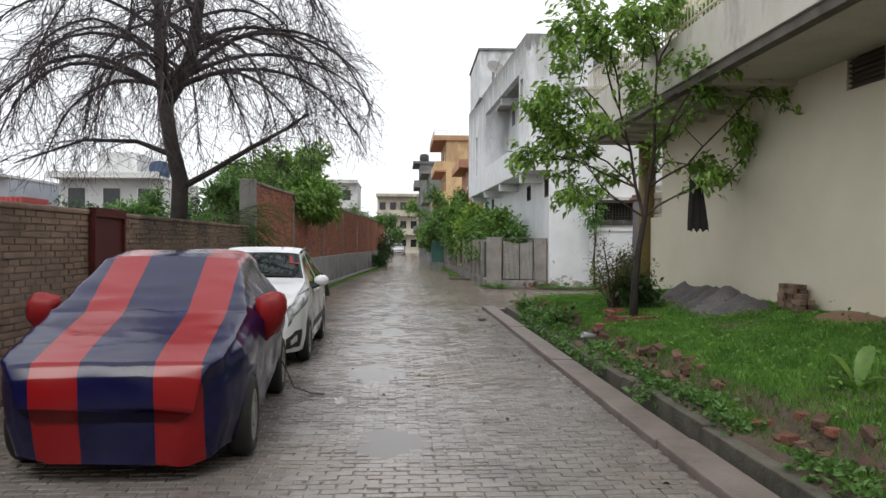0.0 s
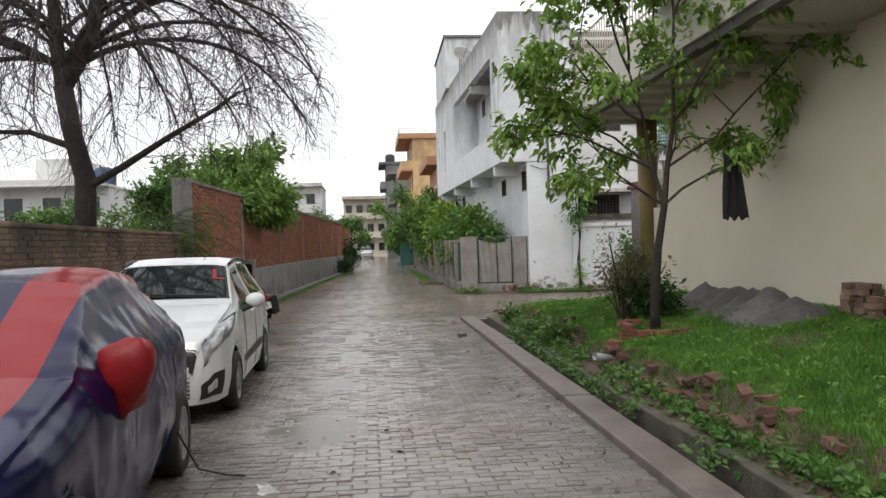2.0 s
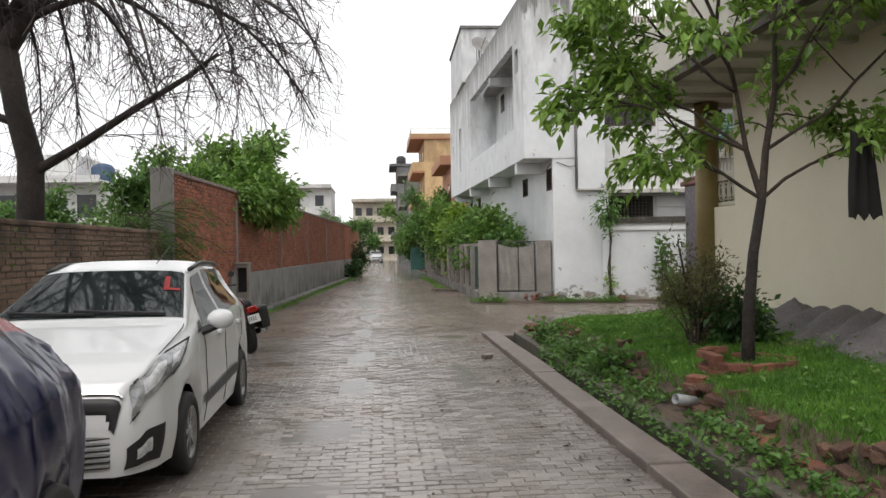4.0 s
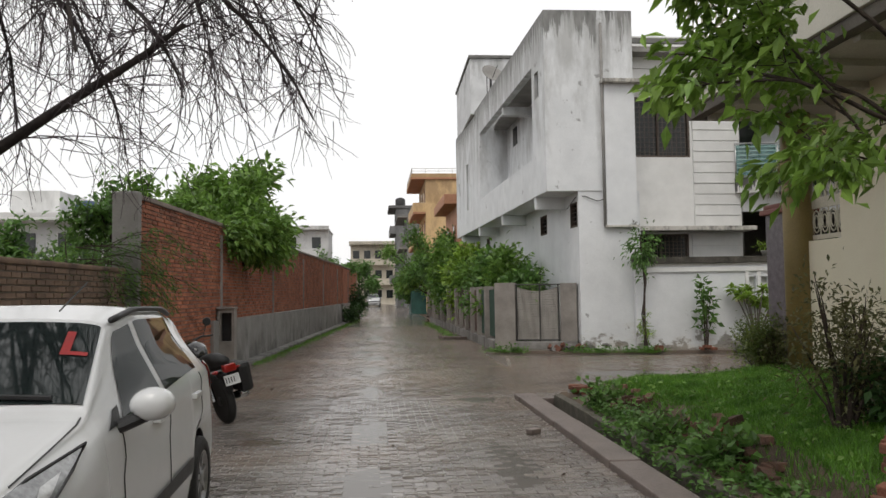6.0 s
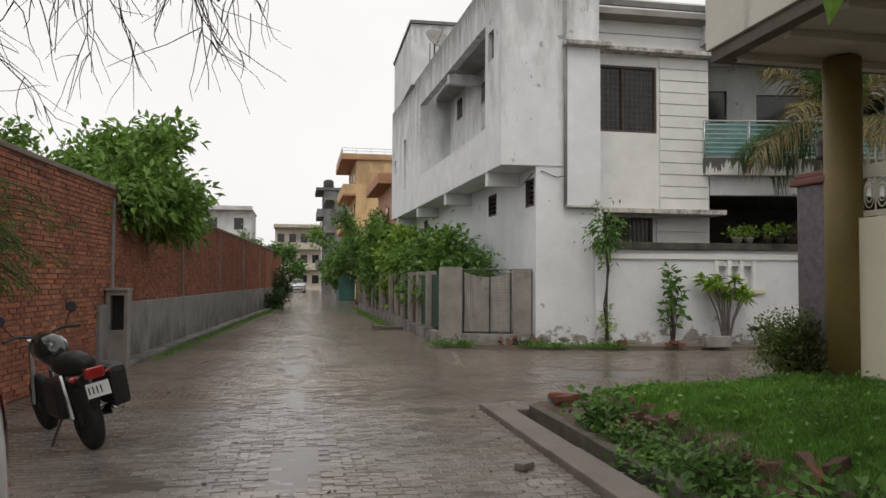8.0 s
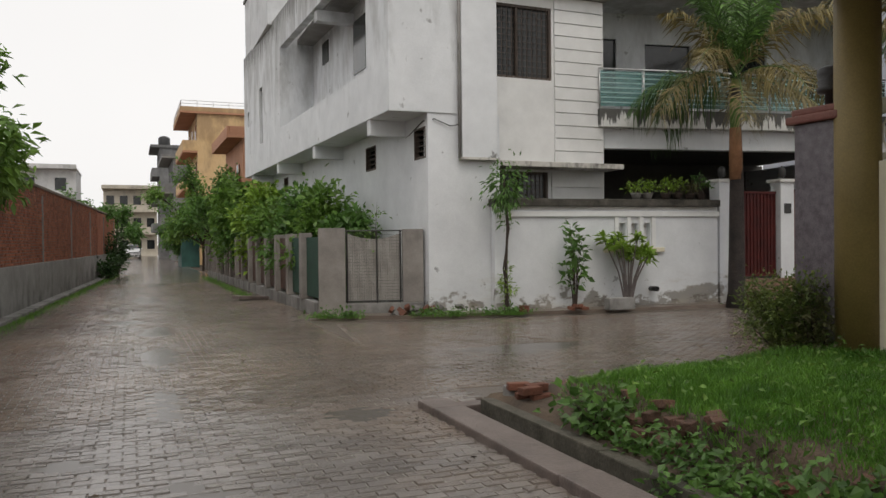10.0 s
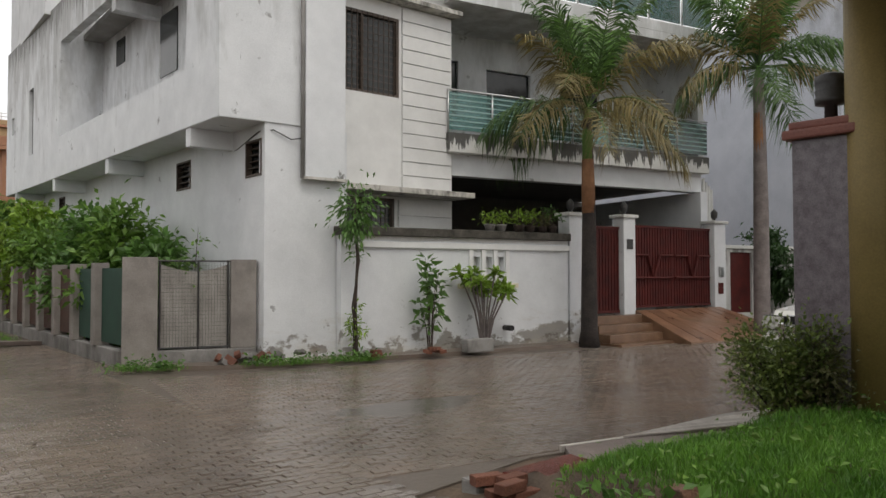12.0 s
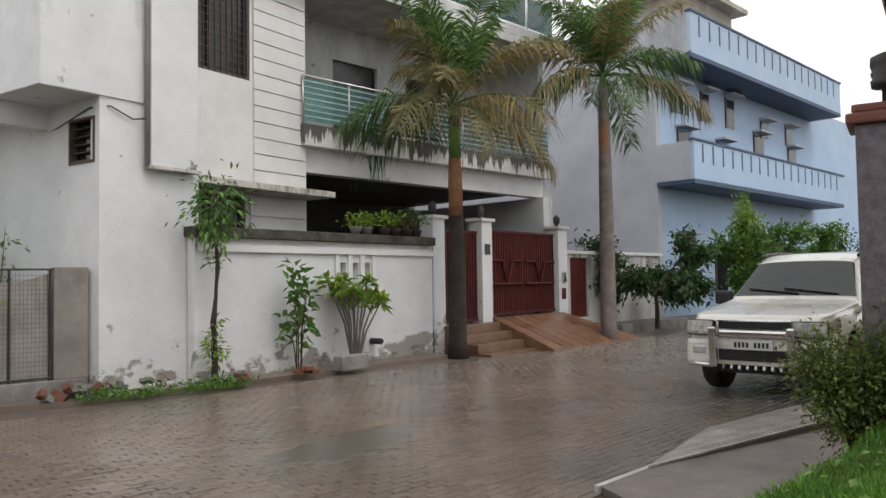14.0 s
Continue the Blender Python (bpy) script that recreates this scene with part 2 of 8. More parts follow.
RENDERED = mat("grey cement render", (0.2, 0.19, 0.18), (0.31, 0.3, 0.285), 1.7, 0.88, 0.35, 55, fine=0.12,
               stain=((0.07, 0.065, 0.06), 0.7, (1.6, 1.6, 1.0), 1.4, -0.4))
# Boundary wall plaster: grey and streaks deepened to stand in for shade.
WHITEFAR_WALL = mat("dirty streaked plaster darkened for shade", (0.4, 0.4, 0.39), (0.58, 0.575, 0.56), 1.6, 0.88, 0.3, 45, fine=0.1, stain=[((0.1, 0.095, 0.085), 0.8, (3.0, 3.0, 0.8), 0.2, 3.0)])
KERBMAT = mat("worn wet kerb concrete", (0.125, 0.098, 0.087), (0.215, 0.175, 0.157), 2.5, 0.5, 0.35, 50, fine=0.15,
              stain=((0.06, 0.05, 0.045), 0.6, (3, 3, 3), 0.25, -0.15))
PAVER = mat("wet grey paving block", (0.155, 0.136, 0.125), (0.265, 0.238, 0.218), 0.7, 0.14, 0.2, 70, rnd=0.13, island=0.13, fine=0.15, spec=0.75,
            stain=((0.25, 0.192, 0.15), 0.85, (0.3, 0.3, 0.3), -0.75, 0.65))
PAVERMUD = mat("muddy wet paving block", (0.13, 0.105, 0.087), (0.22, 0.182, 0.152), 0.6, 0.14, 0.2, 50, rnd=0.1, island=0.1, fine=0.18, spec=0.65,
               stain=((0.24, 0.182, 0.138), 0.85, (0.35, 0.35, 0.35), -0.75, 0.65))
POSTMAT = mat("grey cement post", (0.2, 0.18, 0.165), (0.31, 0.285, 0.26), 2.0, 0.88, 0.3, 50, fine=0.1, stain=((0.1, 0.09, 0.08), 0.6, (3, 3, 1.0), 1.2, 2.4))
JOINT = mat("wet silt between pavers", (0.1, 0.082, 0.07), (0.17, 0.14, 0.117), 1.2, 0.35, 0.35, 40)
SILT = mat("wet brown silt", (0.13, 0.1, 0.08), (0.205, 0.165, 0.135), 0.9, 0.32, 0.35, 30)
SOIL = mat("damp dark soil", (0.05, 0.036, 0.026), (0.12, 0.085, 0.058), 2.0, 0.9, 0.8, 30)
RUST = mat("dark red gate paint", (0.055, 0.011, 0.01), (0.1, 0.018, 0.015), 3, 0.6, 0.1, 60, fine=0.12, spec=0.25)
BLACKIRON = mat("black iron", (0.02, 0.02, 0.02), (0.04, 0.037, 0.035), 5, 0.5, 0.1)
DARKGLASS = mat("dark window glass", (0.012, 0.014, 0.014), (0.03, 0.034, 0.034), 1.5, 0.12, 0.0)
DARKWOOD = mat("dark window frame", (0.05, 0.035, 0.026), (0.09, 0.065, 0.05), 3, 0.6, 0.15)
# Plain inner wall; the porch's shade is put into this dark colour.
PORCHSHADE = mat("inner wall darkened for porch shade", (0.08, 0.075, 0.068), (0.13, 0.122, 0.11), 1, 0.9, 0.05)
GRANITE = mat("purple-grey granite facing", (0.10, 0.085, 0.095), (0.185, 0.165, 0.18), 14, 0.35, 0.1, 90, fine=0.25)
REDSTONE = mat("red sandstone coping", (0.15, 0.05, 0.035), (0.22, 0.08, 0.06), 4, 0.55, 0.2)
OLIVE = mat("ochre column paint", (0.16, 0.115, 0.035), (0.22, 0.16, 0.055), 1.2, 0.6, 0.1)
BARKDARK = mat("dark wet bark", (0.015, 0.012, 0.011), (0.048, 0.037, 0.033), 4, 0.9, 0.9, 35, fine=0.3)
TWIG = mat("bare twig bark", (0.03, 0.022, 0.026), (0.07, 0.055, 0.06), 3, 0.9, 0.2, 40)
BARK = mat("brown bark", (0.03, 0.021, 0.017), (0.075, 0.055, 0.044), 5, 0.9, 0.8, 40, fine=0.25)
PALMBARK = mat("ringed grey palm bark", (0.12, 0.1, 0.095), (0.215, 0.185, 0.175), 4, 0.85, 0.4, 30)
PALMHUSK = mat("brown palm husk", (0.17, 0.075, 0.035), (0.28, 0.14, 0.07), 4, 0.85, 0.4, 30)


def leafmat(name, a, b):
    m = mat(name, a, b, 3.0, 0.45, 0.0, 20, island=0.35, fine=0.1)
    n, l = m.node_tree.nodes, m.node_tree.links
    p = n["Principled BSDF"]
    src = p.inputs["Base Color"].links[0].from_socket
    tl = n.new("ShaderNodeBsdfTranslucent")
    l.new(src, tl.inputs[0])
    mx = n.new("ShaderNodeMixShader")
    mx.inputs[0].default_value = 0.35
    l.new(p.outputs[0], mx.inputs[1])
    l.new(tl.outputs[0], mx.inputs[2])
    l.new(mx.outputs[0], n["Material Output"].inputs[0])
    return m


LEAF = leafmat("fresh green leaf", (0.08, 0.17, 0.03), (0.2, 0.34, 0.065))
TREELEAF = leafmat("yellowish fresh leaf", (0.1, 0.2, 0.028), (0.27, 0.42, 0.08))
MOSSWALL = mat("mossy drain concrete", (0.045, 0.042, 0.028), (0.14, 0.125, 0.1), 3.0, 0.8, 0.5, 40, fine=0.25)
LEAFDARK = leafmat("dark green leaf", (0.022, 0.06, 0.016), (0.06, 0.125, 0.035))
LEAFMID = leafmat("mid green leaf", (0.06, 0.14, 0.03), (0.14, 0.27, 0.06))
LEAFLIME = leafmat("yellow-green leaf", (0.15, 0.26, 0.03), (0.28, 0.42, 0.065))
LEAFOLIVE = leafmat("olive brown leaf", (0.075, 0.085, 0.03), (0.17, 0.16, 0.07))
FROND = leafmat("green palm leaflet", (0.04, 0.095, 0.025), (0.11, 0.19, 0.055))
FRONDDRY = leafmat("yellowed palm leaflet", (0.11, 0.095, 0.035), (0.3, 0.24, 0.1))
GRASSMAT = leafmat("grass blade", (0.065, 0.175, 0.022), (0.165, 0.345, 0.05))
BUSHLEAF = leafmat("dull green bush leaf", (0.055, 0.1, 0.022), (0.2, 0.25, 0.06))

# ---- ground ----
def block_grid(x0, x1, y0, y1, step_x, step_y, gap, keep, height, jitter, seed):
    """Running-bond blocks as vertex and face lists, open below."""
    rng = random.Random(seed)
    vs, fs = [], []
    ny = int((y1 - y0) / step_y)
    for j in range(ny):
        off = (j % 2) * step_x / 2
        ya, yb = y0 + j * step_y + gap / 2, y0 + (j + 1) * step_y - gap / 2
        for i in range(int((x1 - x0) / step_x) + 1):
            xa = x0 + i * step_x - off + gap / 2
            xb = xa + step_x - gap
            if not keep((xa + xb) / 2, (ya + yb) / 2):
                continue
            h = height(0.5 * (xa + xb), ya) + rng.uniform(-jitter, jitter)
            tx, ty = rng.uniform(-jitter, jitter) * 0.7, rng.uniform(-jitter, jitter) * 0.7
            k, c = len(vs), 0.006
            vs += [(xa, ya, -0.02), (xb, ya, -0.02), (xb, yb, -0.02), (xa, yb, -0.02),
                   (xa + c, ya + c, h - tx - ty), (xb - c, ya + c, h + tx - ty), (xb - c, yb - c, h + tx + ty), (xa + c, yb - c, h - tx + ty)]
            fs += [(k + 4, k + 5, k + 6, k + 7), (k, k + 1, k + 5, k + 4), (k + 1, k + 2, k + 6, k + 5), (k + 2, k + 3, k + 7, k + 6), (k + 3, k, k + 4, k + 7)]
    return vs, fs


def left_wall_x(y):
    return -3.42 + 0.058 * (y - 19.9)


PUDDLES = [(0.0, 9.8, 0.42, 0.7), (-0.02, 12.1, 0.36, 0.5), (0.22, 14.2, 0.34, 0.8), (0.2, 16.9, 0.3, 0.9), (0.2, 20.6, 0.3, 0.8), (0.24, 24.1, 0.3, 0.9), (0.3, 27.6, 0.26, 0.8), (-0.2, 29.4, 0.5, 0.5),
           (1.83, 19.35, 0.3, 0.28), (-1.05, 16.4, 0.34, 0.22), (-0.62, 18.6, 0.24, 0.16), (1.6, 14.6, 0.2, 1.0), (0.24, 6.2, 0.3, 0.5), (-1.6, 22.9, 0.32, 0.3), (5.5, 22.6, 1.0, 0.4), (0.3, 36, 0.4, 1.6), (0.8, 46, 0.56, 2.4)]


def puddle_depth(x, y):
    d = 0.0
    for px, py, rx, ry in PUDDLES:
        q = ((x - px) / rx) ** 2 + ((y - py) / ry) ** 2
        if q < 1.4:
            d = max(d, 1.0 - q / 1.4)
    return d


def road_z(x, y):
    """Shallow unevenness of the paving."""
    n = noise.noise(Vector((x * 0.7, y * 0.5, 3.1))) * 0.007 + noise.noise(Vector((x * 2.6, y * 2.2, 8.1))) * 0.005
    return -0.002 + n - 0.011 * puddle_depth(x, y)


bm = bmesh.new()
gx, gy = (-600, 2.72, 3.03, 600), (-200, -10, 19.27, 900)
gv = [[bm.verts.new((x, y, -0.03)) for x in gx] for y in gy]
for j in range(3):
    for i in range(3):
        if (i, j) != (1, 1):          # the drain is open
            bm.faces.new((gv[j][i], gv[j][i + 1], gv[j + 1][i + 1], gv[j + 1][i]))
ground = tagged(part("ground", bm, SOIL), "bare damp earth stretching away under the buildings", "ground", kind="structure")
road = thing("road", "wet lane of grey interlocking concrete paving blocks with puddles", "road", kind="structure")
bm = bmesh.new()
poly_prism(bm, [(-5.2, -14), (2.44, -14), (2.44, 19.45), (4.6, 19.9), (40, 15.2), (40, 24.5), (14, 27.2), (3.7, 28.8), (3.6, 170), (-1.6, 170), (-1.0, 62), (-3.6, 19.8)], -0.1, -0.012)
part("bedding", bm, JOINT, road, "brown silt bed under the blocks")


def on_lane(x, y):
    if y < 19.5:
        return -3.6 < x < 2.42
    return left_wall_x(y) + 0.25 < x < (3.2 if y < 28 else 3.6)


near = block_grid(-5.0, 3.2, -6.0, 20.0, 0.2, 0.1, 0.007, lambda x, y: on_lane(x, y) and not (4.0 <= y <= 4.9), road_z, 0.0035, 2)
tagged(part("paving_block_field", near, PAVER, road), kind="stuff")
beyond = block_grid(-5.0, 3.8, 20.0, 46.0, 0.2, 0.1, 0.007, on_lane, road_z, 0.0025, 5)
tagged(part("paving_block_field", beyond, PAVERMUD, road, "muddy blocks of the crossing"), kind="stuff")
# the side street's blocks lie askew to those of the lane
SIDE = pose(3.2, 23.8, 0, 0, 0, -8)
side = block_grid(0, 30, -4.2, 4.2, 0.2, 0.1, 0.006, lambda x, y: -3.6 < y < 3.4, lambda x, y: road_z(x + 3, y + 23.8 - 0.14 * x) - 0.002, 0.0028, 3)
side = ([tuple(SIDE @ Vector(v)) for v in side[0]], side[1])
tagged(part("paving_block_field", side, PAVERMUD, road, "uneven blocks of the side street"), kind="stuff")
bm = bmesh.new()
poly_prism(bm, [(left_wall_x(46) + 0.25, 46), (3.65, 46), (3.6, 170), (-1.2, 170), (-0.8, 62)], -0.05, -0.004)
part("far_paving", bm, PAVER, road)


# standing water lies level in the hollows
WATER = bpy.data.materials.new("puddle water")
WATER.use_nodes = True
wp = WATER.node_tree.nodes["Principled BSDF"]
wp.inputs["Base Color"].default_value = (0.115, 0.1, 0.088, 1)
wp.inputs["Roughness"].default_value = 0.2
wp.inputs["IOR"].default_value = 1.33
for k, (px, py, rx, ry) in enumerate(PUDDLES):
    bm = bmesh.new()
    ring = []
    for i in range(40):
        a = 2 * math.pi * i / 40
        r = 1.3 + 0.3 * noise.noise(Vector((math.cos(a) * 1.3 + 7 * k, math.sin(a) * 1.3, 0.5))) + 0.25 * noise.noise(Vector((math.cos(a) * 4 + 7 * k, math.sin(a) * 4, 2.5)))
        ring.append(bm.verts.new((px + rx * r * math.cos(a), py + ry * r * math.sin(a), -0.0068)))
    bm.faces.new(ring)
    ob = tagged(part("puddle", bm, WATER), "shallow rain puddle lying on the paving blocks", "puddle", "puddles on the lane", "structure")

# ---- kerb, open drain and raised lawn on the east side ----
kerb = thing("kerb", "worn concrete kerb along the open drain", "kerb", kind="structure")
rng = random.Random(4)
y = -10.0
while y < 19.3:
    L = min(rng.uniform(1.7, 2.3), 19.45 - y)
    dx = rng.uniform(-0.012, 0.012)
    bm = bx(2.43 + dx, 2.74 + dx, y + 0.004, y + L - 0.004, -0.6, 0.07 + rng.uniform(-0.008, 0.008), None, 0.018)
    part("kerb_stone", bm, KERBMAT, kerb)
    y += L
part("kerb_stone", bx(2.74, 3.2, 19.25, 19.45, -0.6, 0.008, None, 0.012), KERBMAT, kerb)
drain = thing("drain", "narrow open drain with concrete sides and weeds", "drain", kind="structure")
part("drain_bed", bx(2.6, 3.3, -10, 19.35, -0.62, -0.46), SOIL, drain, "wet black mud in the drain")
rng = random.Random(5)
y = -10.0
while y < 19.2:
    L = min(rng.uniform(2.2, 3.2), 19.26 - y)
    part("side_wall", bx(3.0 + rng.uniform(-0.01, 0.01), 3.14, y + 0.004, y + L - 0.004, -0.55, 0.075 + rng.uniform(-0.02, 0.015), None, 0.015), MOSSWALL, drain)
    y += L


def cream_wall_x(y):
    return 6.14 - 0.04 * (y - 17.6)


def lawn_z(x, y):
    """Low shelf behind the drain, a crumbling bank, then the raised lawn."""
    if x < 3.145:
        return 0.05
    bank = 3.5 + 0.09 * noise.noise(Vector((0, y * 1.3, 7))) + 0.04 * noise.noise(Vector((0, y * 5.0, 3)))
    f = max(0.0, min(1.0, (x - bank) / 0.09))
    g = max(0.0, min(1.0, (19.3 - y) / 1.2))
    base = 0.1 + 0.06 * (x - 3.12) + 0.2 * f * (0.35 + 0.65 * g) + 0.075 * max(0.0, x - 3.6) * max(0.0, min(1.0, (18.6 - y) / 3.0))
    cut = max(0.0, min(1.0, (18.75 - 0.3 * max(0.0, x - 4.0) - y) / 0.15)) if x > 3.6 else 1.0
    return -0.07 * (1 - cut) + cut * base + cut * 0.045 * noise.noise(Vector((x * 0.8, y * 0.8, 0))) + cut * 0.02 * noise.noise(Vector((x * 3, y * 3, 4)))


bm = bmesh.new()
NX, NY = 90, 240
grid = []
for j in range(NY + 1):
    y = -10 + 29.3 * j / NY
    xr = cream_wall_x(min(y, 17.8)) + 0.1 + (0.0 if y < 17.8 else 1.9 * (y - 17.8))
    grid.append([bm.verts.new((3.08 + (xr - 3.08) * i / NX, y, lawn_z(3.08 + (xr - 3.08) * i / NX, y))) for i in range(NX + 1)])
for j in range(NY):
    for i in range(NX):
        bm.faces.new((grid[j][i], grid[j][i + 1], grid[j + 1][i + 1], grid[j + 1][i]))
tagged(part("lawn_soil", bm, SOIL, None, "", True), "raised bed of damp soil under the grass", "soil", kind="structure")

# ---- boundary walls on the west side ----
def brick_wall(name, label, x_of, y0, y1, z0, z1, material, thick, part_span, piece=(0.23, 0.075), seed=1, joint=MORTAR, out=0.02, drop=0.0):
    """Wall whose lane face is built of single bricks in front of a mortar core."""
    wall = thing(name, label, "wall", kind="structure")
    m, L = along(x_of(y1), y1, x_of(y0), y0)          # local x runs south; local y = 0 faces the lane after the turn
    m = m @ pose(0, 0, 0)
    core = bmesh.new()
    box(core, 0, L, -thick, -out, z0, z1 - 0.01, m)
    part("mortar_core", core, joint, wall)
    rng = random.Random(seed)
    proto = bpy.data.meshes.new("brick")
    vs, fs = [], []

    def add(store, xa, xb, za, zb, d, tilt):
        k, c = len(store[0]), 0.004
        for yy, e in ((-out - 0.01, 0.0), (d, c)):
            for px, pz in ((xa + e, za + e), (xb - e, za + e), (xb - e, zb - e), (xa + e, zb - e)):
                store[0].append((px, yy + (tilt * (pz - za) if e else 0), pz))
        store[1].extend([tuple(k + i for i in f) for f in ((4, 5, 6, 7), (0, 1, 5, 4), (1, 2, 6, 5), (2, 3, 7, 6), (3, 0, 4, 7))])

    shared = ([], [])
    add(shared, 0, piece[0] - 0.012, 0, piece[1] - 0.012, 0.0, 0.0)
    proto.from_pydata(shared[0], [], shared[1])
    proto.materials.append(material)
    made = 0
    z, row = z0, 0
    while z + piece[1] <= z1 + 0.03:
        x = -(row % 2) * piece[0] / 2
        while x < L:
            xa, xb = max(x, 0), min(x + piece[0], L) - 0.012
            d = rng.uniform(-0.008, 0.008)
            yw = y1 - xa * (y1 - y0) / L
            if xb - xa > 0.04 and rng.random() > drop:
                if part_span[0] < yw < part_span[1] and made < 290 and xb - xa > piece[0] - 0.02:
                    ob = new("brick", proto)
                    ob.parent = wall
                    ob.matrix_world = m @ pose(xa, d, z)
                    made += 1
                else:
                    add((vs, fs), xa, xb, z, z + piece[1] - 0.012, d, rng.uniform(-0.03, 0.03))
            x += piece[0]
        z += piece[1]
        row += 1
    vs = [tuple(m @ Vector(v)) for v in vs]
    tagged(part("brickwork", (vs, fs), material, wall), kind="stuff")
    return wall, m, L


west_wall, WM, WL = brick_wall("wall_west_brick", "tall red brick boundary wall with a grey cement base and thin cement ribs", left_wall_x, 19.9, 52.0, 0.0, 3.2, BRICK, 0.26, (19.9, 22.5), seed=7)
m, L = along(left_wall_x(62), 62, left_wall_x(52), 52)
part("far_stretch", box(bmesh.new(), 0, L, -0.26, 0.0, 1.05, 3.15, m), BRICK, west_wall)
m, L = along(left_wall_x(62), 62, left_wall_x(19.9), 19.9)
part("cement_base", box(bmesh.new(), 0, L - 4.2, -0.3, 0.07, -0.1, 1.12, m, 0.02), RENDERED, west_wall, "grey cement-rendered base")
part("coping", box(bmesh.new(), 0, L, -0.28, 0.03, 3.19, 3.27, m, 0.015), MORTAR, west_wall, "blackened mortar coping")
part("end_pier", box(bmesh.new(), L - 0.02, L + 0.14, -0.36, 0.05, -0.1, 3.3, m, 0.03), RENDERED, west_wall, "grey cement end pier")
for yy in [24.9, 30.9, 36.9, 42.9, 48.9, 54.9, 61]:
    mm = pose(left_wall_x(yy), yy, 0, 0, 0, 0)
    part("rib", bx(-0.05, 0.035, -0.05, 0.05, 1.1, 3.0, mm, 0.01), RENDERED, west_wall, "thin cement rib")
part("footing", box(bmesh.new(), 0, L - 3.5, 0.06, 0.34, -0.1, 0.07, m, 0.02), RENDERED, west_wall, "low concrete edging with moss")


mud_wall, MM, ML = brick_wall("wall_west_old", "low old boundary wall of weathered brown brick", lambda y: -3.52 + 0.015 * (y - 19.4), -9.0, 19.6, 0.0, 2.03, MUDBRICK, 0.3, (9.0, 10.6), seed=11, joint=SILT)
part("coping", box(bmesh.new(), 0, ML, -0.31, 0.02, 2.02, 2.09, MM, 0.025), MUDBRICK, mud_wall, "dark mossy mortar coping")
# rust-red sheet door in the old wall
door = thing("door_1", "rust-red sheet metal door in the old brick wall", "door", kind="structure")
dm = MM @ pose(ML - 19.95, 0, 0)
part("leaf", box(bmesh.new(), 0, 0.95, 0.02, 0.05, 0.05, 2.0, dm, 0.005), RUST, door)
for xx in (-0.06, 0.95):
    part("jamb", box(bmesh.new(), xx, xx + 0.06, 0.0, 0.09, 0.0, 2.12, dm, 0.006), RUST, door)
part("lintel", box(bmesh.new(), -0.06, 1.01, 0.0, 0.09, 2.0, 2.12, dm, 0.006), RUST, door)

# ---- white corner house ----
def corner(z):
    """Frame of the corner plot, turned a little against the lane."""
    return pose(-0.15, -0.2, z, 0, 0, -0.7)


house = thing("house", "two-storey white plastered house with rain stains, jettied upper floor and balcony", "house", corner(-0.22))
WA = (4.73, 28.06)          # south-west corner of the jettied upper floor
WB = (4.0, 46.0)            # its north-west corner
JZ, TOP = 4.58, 9.58
wm, wlen = along(WB[0], WB[1], WA[0], WA[1])      # local x runs south, local y = 0 is the west face... inside is +y
# upper west wall with loggia and slit windows (x from the north end)
s = lambda y: wlen - (y - 28.06) * wlen / 17.94
loggia = (s(38.8), s(29.55), 5.7, 8.4)
holes_up = [loggia, (s(29.25), s(28.75), 7.35, 8.1), (s(42.6), s(42.0), 5.6, 7.7), (s(45.2), s(44.8), 6.6, 7.2)]
part("upper_west_wall", wall_with_holes(bmesh.new(), wlen, JZ, TOP, 0.23, holes_up, wm), WHITEWASH, house, "white wall with grey mould")
bm = bmesh.new()
box(bm, loggia[0] - 0.2, loggia[1] + 0.2, 1.15, 1.3, JZ + 0.1, TOP - 0.3, wm)
part("loggia_back", bm, WHITEWASH, house)
for xx in (loggia[0] - 0.12, loggia[1]):
    part("loggia_cheek", box(bmesh.new(), xx, xx + 0.12, 0.23, 1.15, JZ + 0.1, TOP - 0.3, wm), WHITEWASH, house)
part("loggia_beam", box(bmesh.new(), (loggia[0] + loggia[1]) / 2 - 0.15, (loggia[0] + loggia[1]) / 2 + 0.15, 0.05, 1.14, 8.05, 8.35, wm), WHITEWASH, house)
for wx in ((s(34.1), s(33.0), 6.6, 8.1), (s(37.5), s(36.8), 7.6, 8.3)):
    part("loggia_window", box(bmesh.new(), wx[0], wx[1], 1.12, 1.147, wx[2], wx[3], wm), DARKGLASS, house, "small dark window")
for h in holes_up[1:]:
    part("window_pane", box(bmesh.new(), h[0], h[1], 0.1, 0.14, h[2], h[3], wm), DARKGLASS, house)
# soffit of the jetty and brackets
part("jetty_floor", box(bmesh.new(), 0, wlen, 0.02, 1.0, JZ - 0.01, JZ + 0.14, wm), WHITEWASH, house)
for yy in (29.5, 34.5, 39.5, 44.5):
    part("bracket", box(bmesh.new(), s(yy) - 0.12, s(yy) + 0.12, 0.03, 1.0, JZ - 0.36, JZ - 0.012, wm, 0.01), WHITEWASH, house, "concrete bracket beam")
